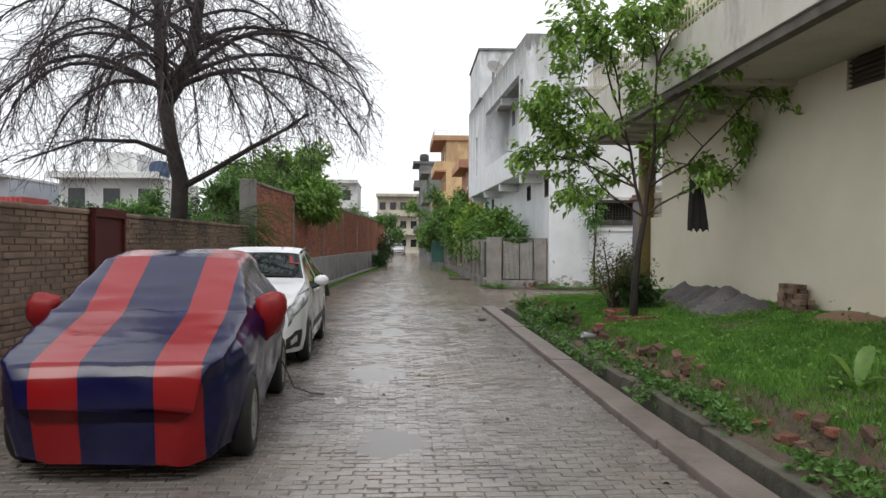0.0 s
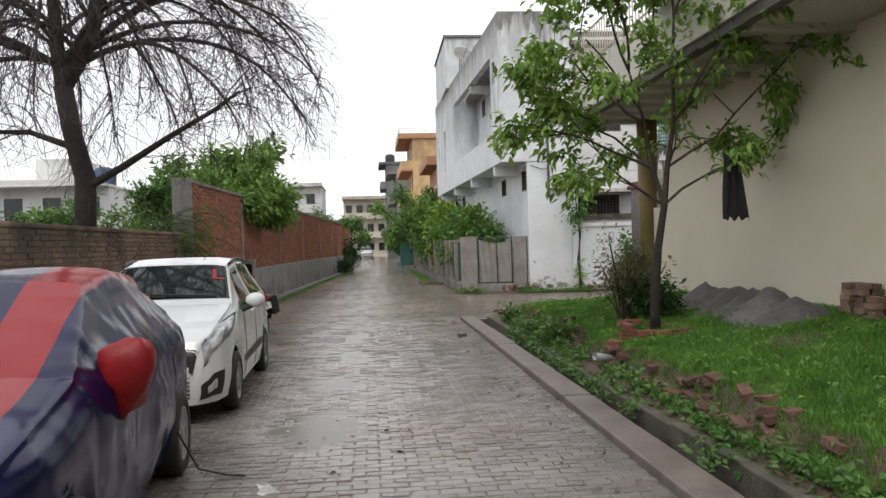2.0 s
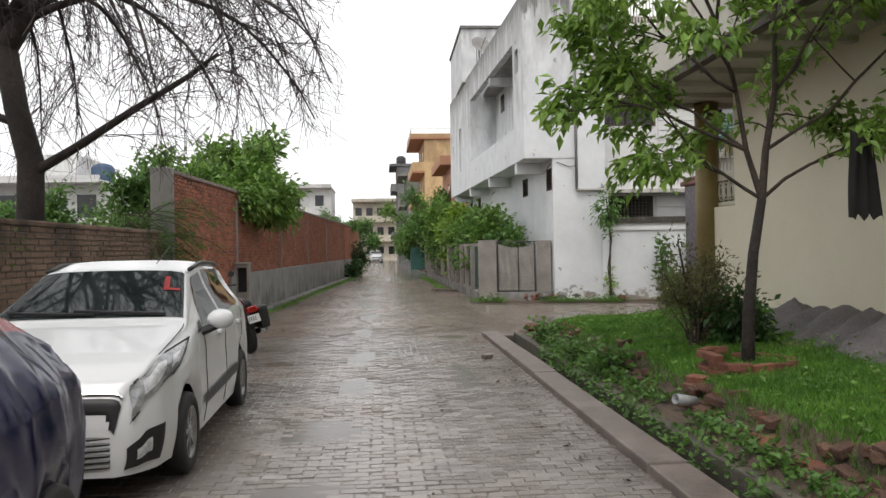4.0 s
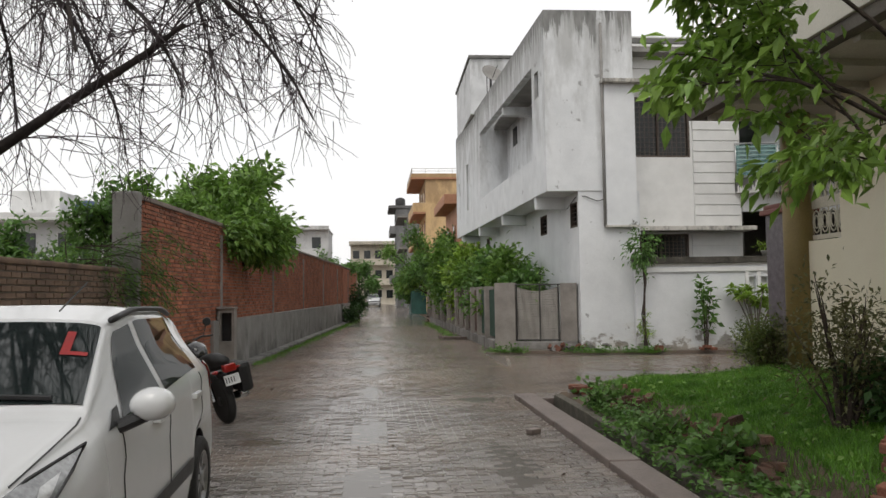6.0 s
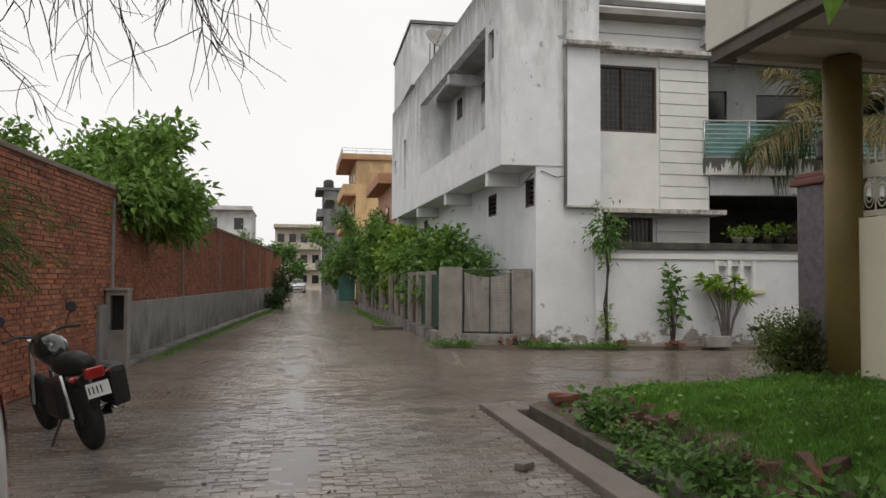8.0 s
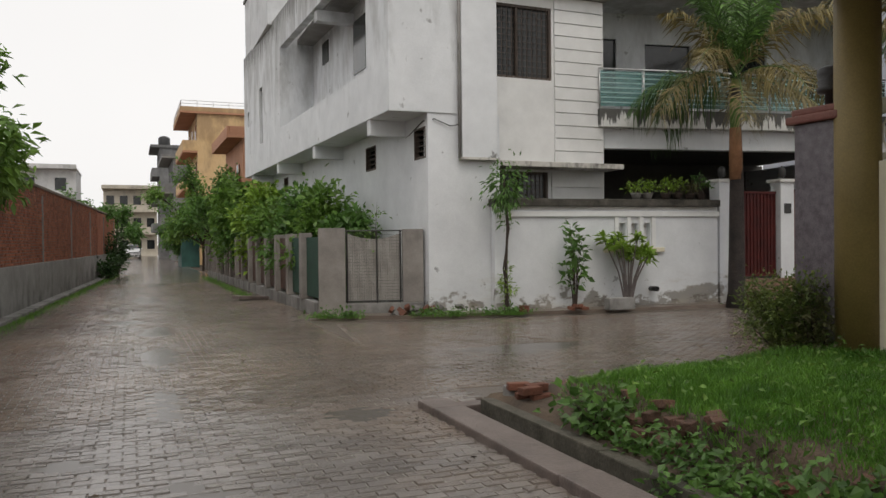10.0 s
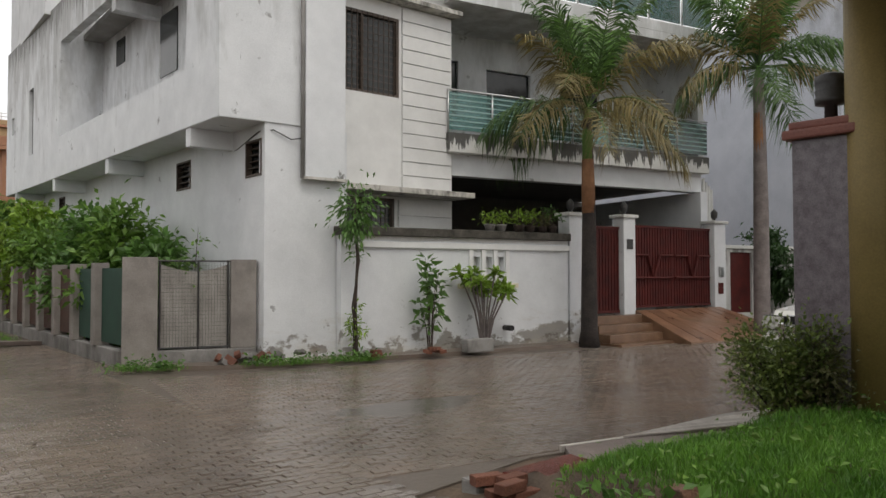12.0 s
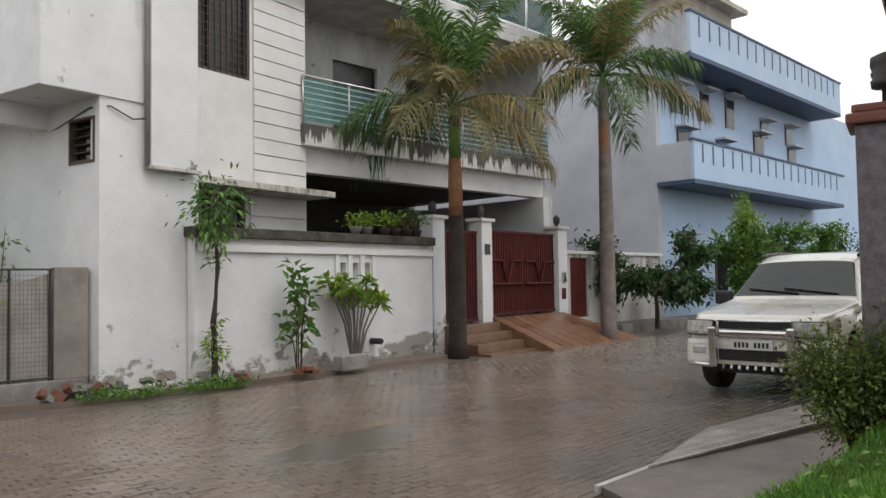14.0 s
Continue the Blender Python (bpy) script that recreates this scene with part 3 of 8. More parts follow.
# lower west wall
LA, LB = (5.6, 28.09), (4.88, 46.0)
lm, llen = along(LB[0], LB[1], LA[0], LA[1])
low_holes = [(s(32.3), s(31.5), 3.66, 4.28), (s(28.85), s(28.2), 3.62, 4.3), (s(38.5), s(37.1), 0.6, 3.6), (s(42.4), s(41.7), 3.75, 4.3), (s(45.0), s(44.3), 3.7, 4.3)]
part("lower_west_wall", wall_with_holes(bmesh.new(), llen, -0.1, JZ, 0.23, low_holes, lm), WHITEWASH, house, "white wall, peeling near the ground")
for h in low_holes:
    win = part("window", box(bmesh.new(), h[0], h[1], 0.12, 0.15, h[2], h[3], lm), DARKGLASS, house, "small dark louvred window")
    bm = bmesh.new()
    for q in range(int((h[3] - h[2]) / 0.12)):
        box(bm, h[0] + 0.03, h[1] - 0.03, 0.04, 0.11, h[2] + 0.05 + q * 0.12, h[2] + 0.065 + q * 0.12, lm)
    part("louvre", bm, DARKWOOD, win)
    bm = bmesh.new()
    for a, b, c, d in ((h[0], h[0] + 0.04, h[2], h[3]), (h[1] - 0.04, h[1], h[2], h[3]), (h[0] + 0.04, h[1] - 0.04, h[3] - 0.04, h[3]), (h[0] + 0.04, h[1] - 0.04, h[2], h[2] + 0.04)):
        box(bm, a, b, -0.015, 0.11, c, d, lm)
    part("frame", bm, DARKWOOD, win)
# south front: tower bay beside the corner
part("south_bay_wall", bx(4.735, 6.36, 28.06, 28.3, JZ, TOP), WHITEWASH, house, "white stained wall")
part("south_bay_wall", bx(5.6, 7.3, 28.09, 28.32, -0.1, JZ), WHITEWASH, house, "white wall, peeling near the ground")
part("bay_upper", bx(6.36, 7.2, 28.06, 28.3, 7.5, TOP), WHITEWASH, house)
bm = bmesh.new()
box(bm, 6.34, 7.18, 27.93, 29.2, 3.62, 7.5, None, 0.01)
part("projecting_shaft", bm, SHAFTWASH, house, "shallow projecting white shaft")
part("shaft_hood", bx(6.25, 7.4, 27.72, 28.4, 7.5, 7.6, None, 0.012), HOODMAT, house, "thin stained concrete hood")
part("drain_pipe", tube(bmesh.new(), [(6.3, 27.98, 9.2), (6.3, 27.98, 3.6)], 0.04, 8), RENDERED, house, "grey stained drain pipe", True)
part("shaft_foot", bx(6.3, 7.22, 27.9, 28.05, 3.58, 3.63), HOODMAT, house)
FS = 0.02                 # the recessed front turns a little


def fy(x):
    return 28.95 + FS * (x - 7.4)


fm, flen = along(7.18, fy(7.18), 10.62, fy(10.62))
win_hole = (0.08, 1.96, 5.66, 7.4)
low_win = (0.2, 1.84, 2.2, 3.45)
part("front_wall", wall_with_holes(bmesh.new(), flen, -0.1, TOP - 0.4, 0.23, [win_hole, low_win], fm), CLAD, house, "plain off-white wall")
for tag, h in (("upper", win_hole), ("lower", low_win)):
    win = part("window", box(bmesh.new(), h[0] + 0.06, h[1] - 0.06, 0.1, 0.12, h[2] + 0.06, h[3] - 0.06, fm), DARKGLASS, house, "large dark window behind an iron grille")
    bm = bmesh.new()
    for a, b, c, d in ((h[0], h[0] + 0.06, h[2], h[3]), (h[1] - 0.06, h[1], h[2], h[3]), (h[0] + 0.06, h[1] - 0.06, h[3] - 0.06, h[3]), (h[0] + 0.06, h[1] - 0.06, h[2], h[2] + 0.06), ((h[0] + h[1]) / 2 - 0.03, (h[0] + h[1]) / 2 + 0.03, h[2] + 0.06, h[3] - 0.06)):
        box(bm, a, b, 0.02, 0.14, c, d, fm)
    part("frame", bm, DARKWOOD, win)
    bm = bmesh.new()
    for q in range(1, 14):
        xx = h[0] + (h[1] - h[0]) * q / 14
        box(bm, xx - 0.008, xx + 0.008, 0.0, 0.016, h[2], h[3], fm)
    for q in range(1, 12):
        zz = h[2] + (h[3] - h[2]) * q / 12
        box(bm, h[0], h[1], 0.016, 0.028, zz - 0.006, zz + 0.006, fm)
    part("grille", bm, DARKWOOD, win)
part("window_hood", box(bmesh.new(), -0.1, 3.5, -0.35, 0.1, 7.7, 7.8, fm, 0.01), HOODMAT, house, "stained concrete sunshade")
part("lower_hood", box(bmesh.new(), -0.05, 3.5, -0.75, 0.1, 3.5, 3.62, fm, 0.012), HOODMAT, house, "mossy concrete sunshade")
# horizontal cladding strips, ground to roof
for zz0, zz1, xa, xb in ((3.66, 7.68, 2.02, 3.38), (7.84, 8.95, 0.06, 3.38), (2.0, 3.45, 1.92, 3.38)):
    q = int((zz1 - zz0) / 0.3)
    for i in range(q):
        part("cladding_strip", box(bmesh.new(), xa, xb, -0.05, -0.003, zz0 + i * (zz1 - zz0) / q + 0.012, zz0 + (i + 1) * (zz1 - zz0) / q - 0.012, fm, 0.006), CLAD, house)
part("parapet_top", box(bmesh.new(), 0, flen, -0.06, 0.24, 8.96, 9.12, fm, 0.01), STAINED, house)
# balcony, porch beam and rooms behind
bmx, blen = along(10.4, 28.85, 18.6, 27.55)
part("balcony_slab", box(bmesh.new(), 0, blen, 0, 3.4, 4.6, 5.05, bmx, 0.015), STAINED, house, "balcony edge with black rain streaks")
part("porch_beam", box(bmesh.new(), 0.25, blen, 0.3, 0.6, 4.1, 4.6, bmx, 0.01), WHITEWASH, house)
# Ceiling, back and inner wall carry the porch shade as colour.
part("porch_ceiling", box(bmesh.new(), 0.25, blen + 0.2, 0.6, 7.5, 4.3, 4.58, bmx), PORCHSHADE, house)
part("porch_back_wall", box(bmesh.new(), 0.0, blen + 0.4, 6.0, 6.2, -0.1, 4.3, bmx), PORCHSHADE, house, "shaded porch wall")
part("porch_side_wall", box(bmesh.new(), blen - 0.25, blen, 0.1, 6.0, -0.1, 4.09, bmx), WHITEWASH, house)
part("porch_inner_wall", box(bmesh.new(), 0.22, 0.4, 0.75, 6.0, -0.1, 4.09, bmx), PORCHSHADE, house)
part("porch_floor", box(bmesh.new(), 0.4, blen - 0.3, 0.8, 6.0, -0.1, 0.62, bmx), RENDERED, house)
part("upper_back_wall", wall_with_holes(bmesh.new(), blen + 0.3, 5.05, 8.2, 0.2, [(0.5, 1.35, 5.9, 7.3), (2.2, 3.6, 5.06, 7.2), (4.6, 6.0, 5.6, 7.2)], bmx @ pose(0, 1.9, 0)), WHITEWASH, house)
for h in ((0.5, 1.35, 5.9, 7.3), (2.2, 3.6, 5.06, 7.2), (4.6, 6.0, 5.6, 7.2)):
    part("window", box(bmesh.new(), h[0], h[1], 2.0, 2.03, h[2], h[3], bmx), DARKGLASS, house, "dark balcony window")
part("roof_slab", box(bmesh.new(), -0.05, blen + 0.2, -0.25, 3.2, 8.0, 8.22, bmx, 0.012), WHITEWASH, house, "roof slab edge with rain stains")
part("roof_upstand", box(bmesh.new(), -0.05, blen + 0.2, -0.25, -0.1, 8.22, 8.5, bmx, 0.01), WHITEWASH, house)
part("side_return", box(bmesh.new(), blen - 0.1, blen + 0.12, 0.3, 3.2, 5.05, 8.0, bmx), WHITEWASH, house)
part("main_roof", bx(4.9, 10.6, 28.4, 46, 8.55, 8.7), RENDERED, house)
part("east_body", box(bmesh.new(), 0, blen + 0.3, 6.2, 16.0, -0.1, 8.2, bmx), WHITEWASH, house)
TINT = glassy("greenish balcony glass", (0.45, 0.72, 0.70), 0.05, 0.35)
STEEL = mat("brushed steel", (0.45, 0.45, 0.45), (0.6, 0.6, 0.6), 8, 0.3, 0.0, metal=1.0)
FROST = mat("pale frosted stripe", (0.28, 0.43, 0.42), (0.38, 0.52, 0.51), 3, 0.4, 0.0)
for row, zz, hh in ((0, 5.06, 0.98), (1, 8.5, 0.95)):
    rail = part("balcony_railing" if row == 0 else "roof_railing", tube(bmesh.new(), [bmx @ Vector((0.02, 0.06 - 0.22 * row, zz + hh)), bmx @ Vector((blen, 0.06 - 0.22 * row, zz + hh))], 0.025, 8), STEEL, house, "steel and green glass railing", True)
    npan = 7
    for q in range(npan):
        a, b = 0.05 + q * blen / npan, (q + 1) * blen / npan - 0.03
        pane = part("pane", box(bmesh.new(), a, b, 0.05 - 0.22 * row, 0.062 - 0.22 * row, zz + 0.06, zz + hh - 0.05, bmx), TINT, rail, "green tinted glass pane")
        pane.visible_shadow = False
        part("baluster", tube(bmesh.new(), [bmx @ Vector((a - 0.02, 0.06 - 0.22 * row, zz)), bmx @ Vector((a - 0.02, 0.06 - 0.22 * row, zz + hh))], 0.022, 8), STEEL, rail, "", True)
    if row == 0:
        bm = bmesh.new()
        for q in range(7):
            box(bm, 0.06, blen - 0.04, 0.044, 0.0485, zz + 0.14 + q * 0.12, zz + 0.17 + q * 0.12, bmx)
        part("frosted_stripe", bm, FROST, rail)
# stair tower on the roof, north end
part("stair_tower", bx(4.08, 7.2, 40.0, 46.0, TOP - 0.1, 11.92, None, 0.02), TOWERWASH, house, "stained roof stair tower")
part("tower_lid", bx(4.02, 7.3, 39.9, 46.1, 11.92, 12.04), STAINED, house)
for q in range(3):
    part("rebar", tube(bmesh.new(), [(4.6 + 0.2 * q, 38.5 + 0.1 * q, 9.4), (4.6 + 0.2 * q, 38.5 + 0.1 * q, 10.7)], 0.02, 6), BLACKIRON, house, "rusty starter bar")
dish = thing("satellite_dish", "grey satellite dish on the roof parapet", "satellite dish", corner(-0.22) @ pose(4.5, 36.5, 9.58, 0, 0, 20))
bm = bmesh.new()
lathe(bm, [(0.02, 0.0), (0.2, 0.03), (0.36, 0.1), (0.45, 0.17), (0.45, 0.18), (0.35, 0.115), (0.19, 0.045), (0.01, 0.02)], 20, pose(0, 0, 0.55, 55, 0, 0))
part("reflector", bm, RENDERED, dish, "", True)
part("mast", tube(bmesh.new(), [(0, 0.1, 0), (0, 0.1, 0.5)], 0.03, 8), BLACKIRON, dish)
part("feed_arm", tube(bmesh.new(), [(0, 0, 0.4), (0, -0.5, 0.85)], 0.012, 6), BLACKIRON, dish)

BLACKPIPE = mat("black pipe", (0.012, 0.012, 0.012), (0.02, 0.02, 0.02), 4, 0.4, 0.0)
# ---- compound wall, gate and ramp in front of it ----
compound = thing("compound_wall", "white compound wall with a mossy coping and plaster panels", "wall", corner(-0.08), kind="structure")
cm, clen = along(7.05, 27.86, 12.75, 27.42)
slot = [(3.05 + 0.32 * i, 3.23 + 0.32 * i, 1.5, 2.05) for i in range(3)]
part("panel_wall", wall_with_holes(bmesh.new(), clen, -0.1, 2.35, 0.2, slot, cm), WHITEWASH, compound)
part("slot_back", box(bmesh.new(), 2.9, 4.0, 0.15, 0.199, 1.4, 2.1, cm), CLAD, compound)
part("ledge", box(bmesh.new(), 0.05, clen, -0.06, -0.003, 2.2, 2.32, cm, 0.008), CLAD, compound, "cream plaster band")
part("panel_sill", box(bmesh.new(), 2.65, 4.2, -0.09, -0.003, 1.38, 1.48, cm, 0.01), CREAM, compound)
part("coping", box(bmesh.new(), -0.05, clen, -0.12, 0.26, 2.43, 2.6, cm, 0.02), MOSSY, compound, "blackened mossy coping")
part("wall_top", box(bmesh.new(), 0, clen, 0.0, 0.2, 2.35, 2.43, cm), STAINED, compound)
for q in range(4):
    part("slot_post", box(bmesh.new(), 2.93 + 0.32 * q, 3.03 + 0.32 * q, -0.05, -0.003, 1.49, 2.19, cm, 0.008), CLAD, compound)
gm, glen = along(13.02, 27.2, 19.5, 26.85, -0.1)


def gate_post(x, w, h, name="gate_post"):
    gp = thing(name, "white plastered gate post with a flat cap and small lamp", "gate post", gm @ pose(x, 0, 0), "gate posts")
    part("shaft", bx(0, w, -0.12, 0.25, -0.1, h, None, 0.012), WHITEWASH, gp)
    part("cap", bx(-0.06, w + 0.06, -0.18, 0.31, h, h + 0.08, None, 0.012), STAINED, gp)
    bm = bmesh.new()
    lathe(bm, [(0.03, 0), (0.05, 0.03), (0.04, 0.06), (0.085, 0.09), (0.095, 0.24), (0.07, 0.27), (0.02, 0.33)], 12, pose(w / 2, 0.06, h + 0.08))
    part("lamp", bm, BLACKIRON, gp, "small dark post lamp", True)
    return gp


gate_post(0.0, 0.42, 3.05)
gp_b = gate_post(1.84, 0.42, 3.08)
gate_post(5.45, 0.5, 3.06)
part("name_plate", bx(0.1, 0.32, -0.135, -0.124, 2.3, 2.55), BLACKIRON, gp_b, "small dark plate")


def sheet_gate(name, x0, x1, z0, z1, leaves):
    g = thing(name, "dark red corrugated sheet metal gate with diagonal braces, closed", "gate", gm @ pose(x0, 0.04, 0))
    w = (x1 - x0) / leaves
    for i in range(leaves):
        a, b = i * w + 0.015, (i + 1) * w - 0.015
        bm = bmesh.new()
        nr = max(6, int((b - a) / 0.1))
        for q in range(nr):
            xa = a + (b - a) * q / nr
            xm = a + (b - a) * (q + 0.6) / nr
            xb = a + (b - a) * (q + 1) / nr
            box(bm, xa, xm, 0.0, 0.02, z0, z1)
            box(bm, xm, xb, -0.022, 0.0, z0, z1)
        leafp = part("leaf", bm, RUST, g)
        for c, d in ((z0, z0 + 0.06), (z1 - 0.06, z1)):
            part("rail", bx(a, b, -0.05, -0.023, c, d), RUST, leafp)
        if leaves > 1:
            mid, h = (a + b) / 2, z1 - z0
            bm = bmesh.new()
            pts = [(a + 0.05, z1 - 0.75), (a + 0.35 * (b - a), z1 - 0.75), (b - 0.5 * (b - a), z0 + 0.75), (b - 0.05, z0 + 0.75)]
            tube(bm, [(px, -0.05, pz) for px, pz in pts], 0.035, 6)
            tube(bm, [(a + b - px, -0.062, pz) for px, pz in pts], 0.035, 6)
            part("brace", bm, RUST, leafp)
    return g


sheet_gate("gate", 2.28, 5.43, 0.85, 2.92, 2)
sheet_gate("wicket_gate", 0.44, 1.82, 0.75, 2.85, 1)
STEPTILE = mat("brown stone tile", (0.13, 0.072, 0.042), (0.22, 0.13, 0.08), 2.5, 0.35, 0.15, 60, fine=0.15)
RAMPTILE = mat("streaked orange stone slab", (0.13, 0.06, 0.034), (0.25, 0.135, 0.08), 3.0, 0.3, 0.15, 60, rnd=0.25, fine=0.15)
steps = thing("entrance_steps", "three brown stone-tiled steps up to the wicket gate", "steps")
for i in range(4):
    part("tread", box(bmesh.new(), 0.35, 2.2, -1.35 + 0.33 * i, -0.12, -0.05 + 0.19 * i, 0.14 + 0.19 * i, gm, 0.012), STEPTILE, steps)
ramp = thing("gate_ramp", "sloping ramp of streaked orange stone slabs before the gate", "ramp")
bm = bmesh.new()
a = [(2.22, -0.14, 0.8), (5.6, -0.14, 0.8), (6.25, -2.05, 0.12), (2.1, -1.85, 0.12)]
top = [bm.verts.new(gm @ Vector(p)) for p in a]
bot = [bm.verts.new(gm @ Vector((p[0], p[1], -0.2))) for p in a]
bm.faces.new(top)
bm.faces.new(bot[::-1])
for i in range(4):
    bm.faces.new((bot[i], bot[(i + 1) % 4], top[(i + 1) % 4], top[i]))
part("core", bm, STEPTILE, ramp)
for i in range(9):
    bm = bmesh.new()
    t0, t1 = i / 9 + 0.004, (i + 1) / 9 - 0.004
    P = lambda u, v: gm @ (Vector(a[0]).lerp(Vector(a[1]), u).lerp(Vector(a[3]).lerp(Vector(a[2]), u), v) + Vector((0, 0, 0.012)))
    f = [bm.verts.new(P(t0, 0.01)), bm.verts.new(P(t1, 0.01)), bm.verts.new(P(t1, 0.99)), bm.verts.new(P(t0, 0.99))]
    g = [bm.verts.new(v.co - Vector((0, 0, 0.02))) for v in f]
    bm.faces.new(f)
    for k in range(4):
        bm.faces.new((f[k], g[k], g[(k + 1) % 4], f[(k + 1) % 4]))
    part("slab", bm, RAMPTILE, ramp)
# wall beyond the gate, to the blue house
fw, fwl = along(19.05, 26.95, 28.2, 25.6)
side_wall = thing("boundary_wall", "low dirty white wall beyond the gate", "wall", kind="structure")
part("wall_body", wall_with_holes(bmesh.new(), fwl, -0.1, 2.3, 0.2, [(0.35, 1.25, 0.5, 2.2)], fw), WHITEFAR_WALL, side_wall)
part("door_leaf", box(bmesh.new(), 0.35, 1.25, 0.06, 0.1, 0.5, 2.2, fw), RUST, side_wall, "narrow brown metal door")
part("coping", box(bmesh.new(), 0.0, fwl, -0.05, 0.25, 2.3, 2.4, fw, 0.015), STAINED, side_wall)
part("plinth", box(bmesh.new(), 1.6, fwl, -0.9, -0.002, -0.1, 0.28, fw, 0.03), RENDERED, side_wall, "low stone ledge")
# silt verge along the white house
verge = tagged(part("verge", poly_prism(bmesh.new(), [(3.5, 28.6), (3.6, 28.2), (5.2, 27.4), (9.0, 26.85), (12.7, 26.5), (13.0, 27.3), (7.0, 27.8), (5.6, 28.1)], -0.1, 0.07), SILT), "low strip of wet silt along the house", "verge", kind="structure")

# ---- fence of the corner garden ----
fence = thing("fence", "garden fence of grey concrete posts with green and brown sheets between", "fence")
GREENNET = mat("dark green netting", (0.012, 0.045, 0.03), (0.025, 0.075, 0.05), 3, 0.8, 0.2)
BROWNSHEET = mat("rusty brown sheet", (0.05, 0.025, 0.018), (0.09, 0.045, 0.03), 3, 0.7, 0.2)
fx = lambda y: 3.6 - 0.008 * (y - 28.9)
ff, fl = along(fx(52), 52, fx(28.9), 28.9, -0.13)
part("plinth", box(bmesh.new(), 0, fl, -0.0, 0.25, -0.1, 0.42, ff, 0.02), RENDERED, fence)
npost = 15
for i in range(npost):
    xx = fl - 1.62 * (i + 1)
    part("post", box(bmesh.new(), xx, xx + 0.28, -0.04, 0.22, 0.42, 1.95, ff, 0.012), POSTMAT, fence, "grey concrete post")
    part("infill_sheet", box(bmesh.new(), xx + 0.3, xx + 1.6, 0.08, 0.1, 0.5, 1.85, ff), GREENNET if i < 2 else BROWNSHEET, fence, "green net sheet" if i < 2 else "brown sheet")
sf, sl = along(3.6, 28.62, 5.74, 28.02, -0.13)
part("plinth", box(bmesh.new(), 0.0, sl, -0.05, 0.2, -0.1, 0.42, sf, 0.02), RENDERED, fence)
part("corner_post", box(bmesh.new(), -0.02, 0.55, -0.08, 0.3, -0.1, 2.03, sf, 0.015), POSTMAT, fence, "wide grey concrete corner post")
part("end_post", box(bmesh.new(), sl - 0.45, sl, -0.03, 0.2, 0.42, 2.0, sf, 0.015), POSTMAT, fence, "grey concrete post")
CLOTHGREY = mat("grey shade cloth", (0.3, 0.28, 0.255), (0.42, 0.395, 0.365), 3, 0.95, 0.4, 120)
bm = bmesh.new()
rows = []
for j in range(13):
    rows.append([bm.verts.new(sf @ Vector((0.57 + (sl - 1.04) * i / 40, 0.05 + 0.02 * math.sin(i * 0.9 + j * 0.35) + 0.03 * noise.noise(Vector((i * 0.25, j * 0.6, 2.0))), 0.47 + 1.45 * j / 12 - (0.03 + 0.1 * j / 12) * math.sin(math.pi * i / 40)))) for i in range(41)])
for j in range(12):
    for i in range(40):
        bm.faces.new((rows[j][i], rows[j][i + 1], rows[j + 1][i + 1], rows[j + 1][i]))
part("shade_cloth", bm, CLOTHGREY, fence, "sagging grey shade cloth", True)
bm = bmesh.new()
for xx in (0.58, 1.22, sl - 0.5):
    tube(bm, [sf @ Vector((xx, 0.0, 0.42)), sf @ Vector((xx, 0.0, 1.98))], 0.016, 6)
for zz in (0.46, 1.97):
    tube(bm, [sf @ Vector((0.55, 0.0, zz)), sf @ Vector((sl - 0.45, 0.0, zz))], 0.016, 6)
for q in range(22):
    zz = 0.5 + q * 0.066
    tube(bm, [sf @ Vector((0.57, -0.008, zz)), sf @ Vector((sl - 0.47, -0.008, zz))], 0.0022, 3, False)
for q in range(24):
    xx = 0.6 + q * (sl - 1.08) / 23
    tube(bm, [sf @ Vector((xx, -0.008, 0.47)), sf @ Vector((xx, -0.008, 1.96))], 0.0022, 3, False)
part("mesh_frame", bm, BLACKIRON, fence, "iron frame with wire mesh")

# ---- cream house on the east side ----
cream = thing("cream_house", "cream plastered house with a deep overhanging balcony slab", "house")
cw, cwl = along(cream_wall_x(17.68), 17.68, cream_wall_x(-10), -10)
# local x runs south along the lane face; inside is local +y... (east)
part("lane_wall", wall_with_holes(bmesh.new(), cwl, -0.1, 5.2, 0.23, [(0.0, 0.95, 2.28, 5.2), (7.6, 8.4, 3.78, 4.28)], cw), CREAM, cream, "plain cream wall, chipped near the ground")
vent = part("vent_window", box(bmesh.new(), 7.6, 8.4, 0.08, 0.1, 3.78, 4.28, cw), DARKWOOD, cream, "dark brown shuttered vent")
bm = bmesh.new()
for q in range(7):
    box(bm, 7.62, 8.38, 0.02, 0.075, 3.8 + q * 0.068, 3.82 + q * 0.068, cw @ pose(0, 0, 0))
part("slat", bm, DARKWOOD, vent)
part("north_wall", box(bmesh.new(), 1.0, 1.2, 0.23, 8.0, -0.1, 5.2, cw), CREAM, cream)
# overhanging slab with raised rim, corner towards the crossing
SC = (4.74, 18.0)
sm, slen = along(SC[0], SC[1], SC[0] + 0.02 * 26, SC[1] - 26, -0.62)
sm = sm @ pose(0, 0, 0, 0, -0.9, 0)          # the slab sags a little towards its free corner
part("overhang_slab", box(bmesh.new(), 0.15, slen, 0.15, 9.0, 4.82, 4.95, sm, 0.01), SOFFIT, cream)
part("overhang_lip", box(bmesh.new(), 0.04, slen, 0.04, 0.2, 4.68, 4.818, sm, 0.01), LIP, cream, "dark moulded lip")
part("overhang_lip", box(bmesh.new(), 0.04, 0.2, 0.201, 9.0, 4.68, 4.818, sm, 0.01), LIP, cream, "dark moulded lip")
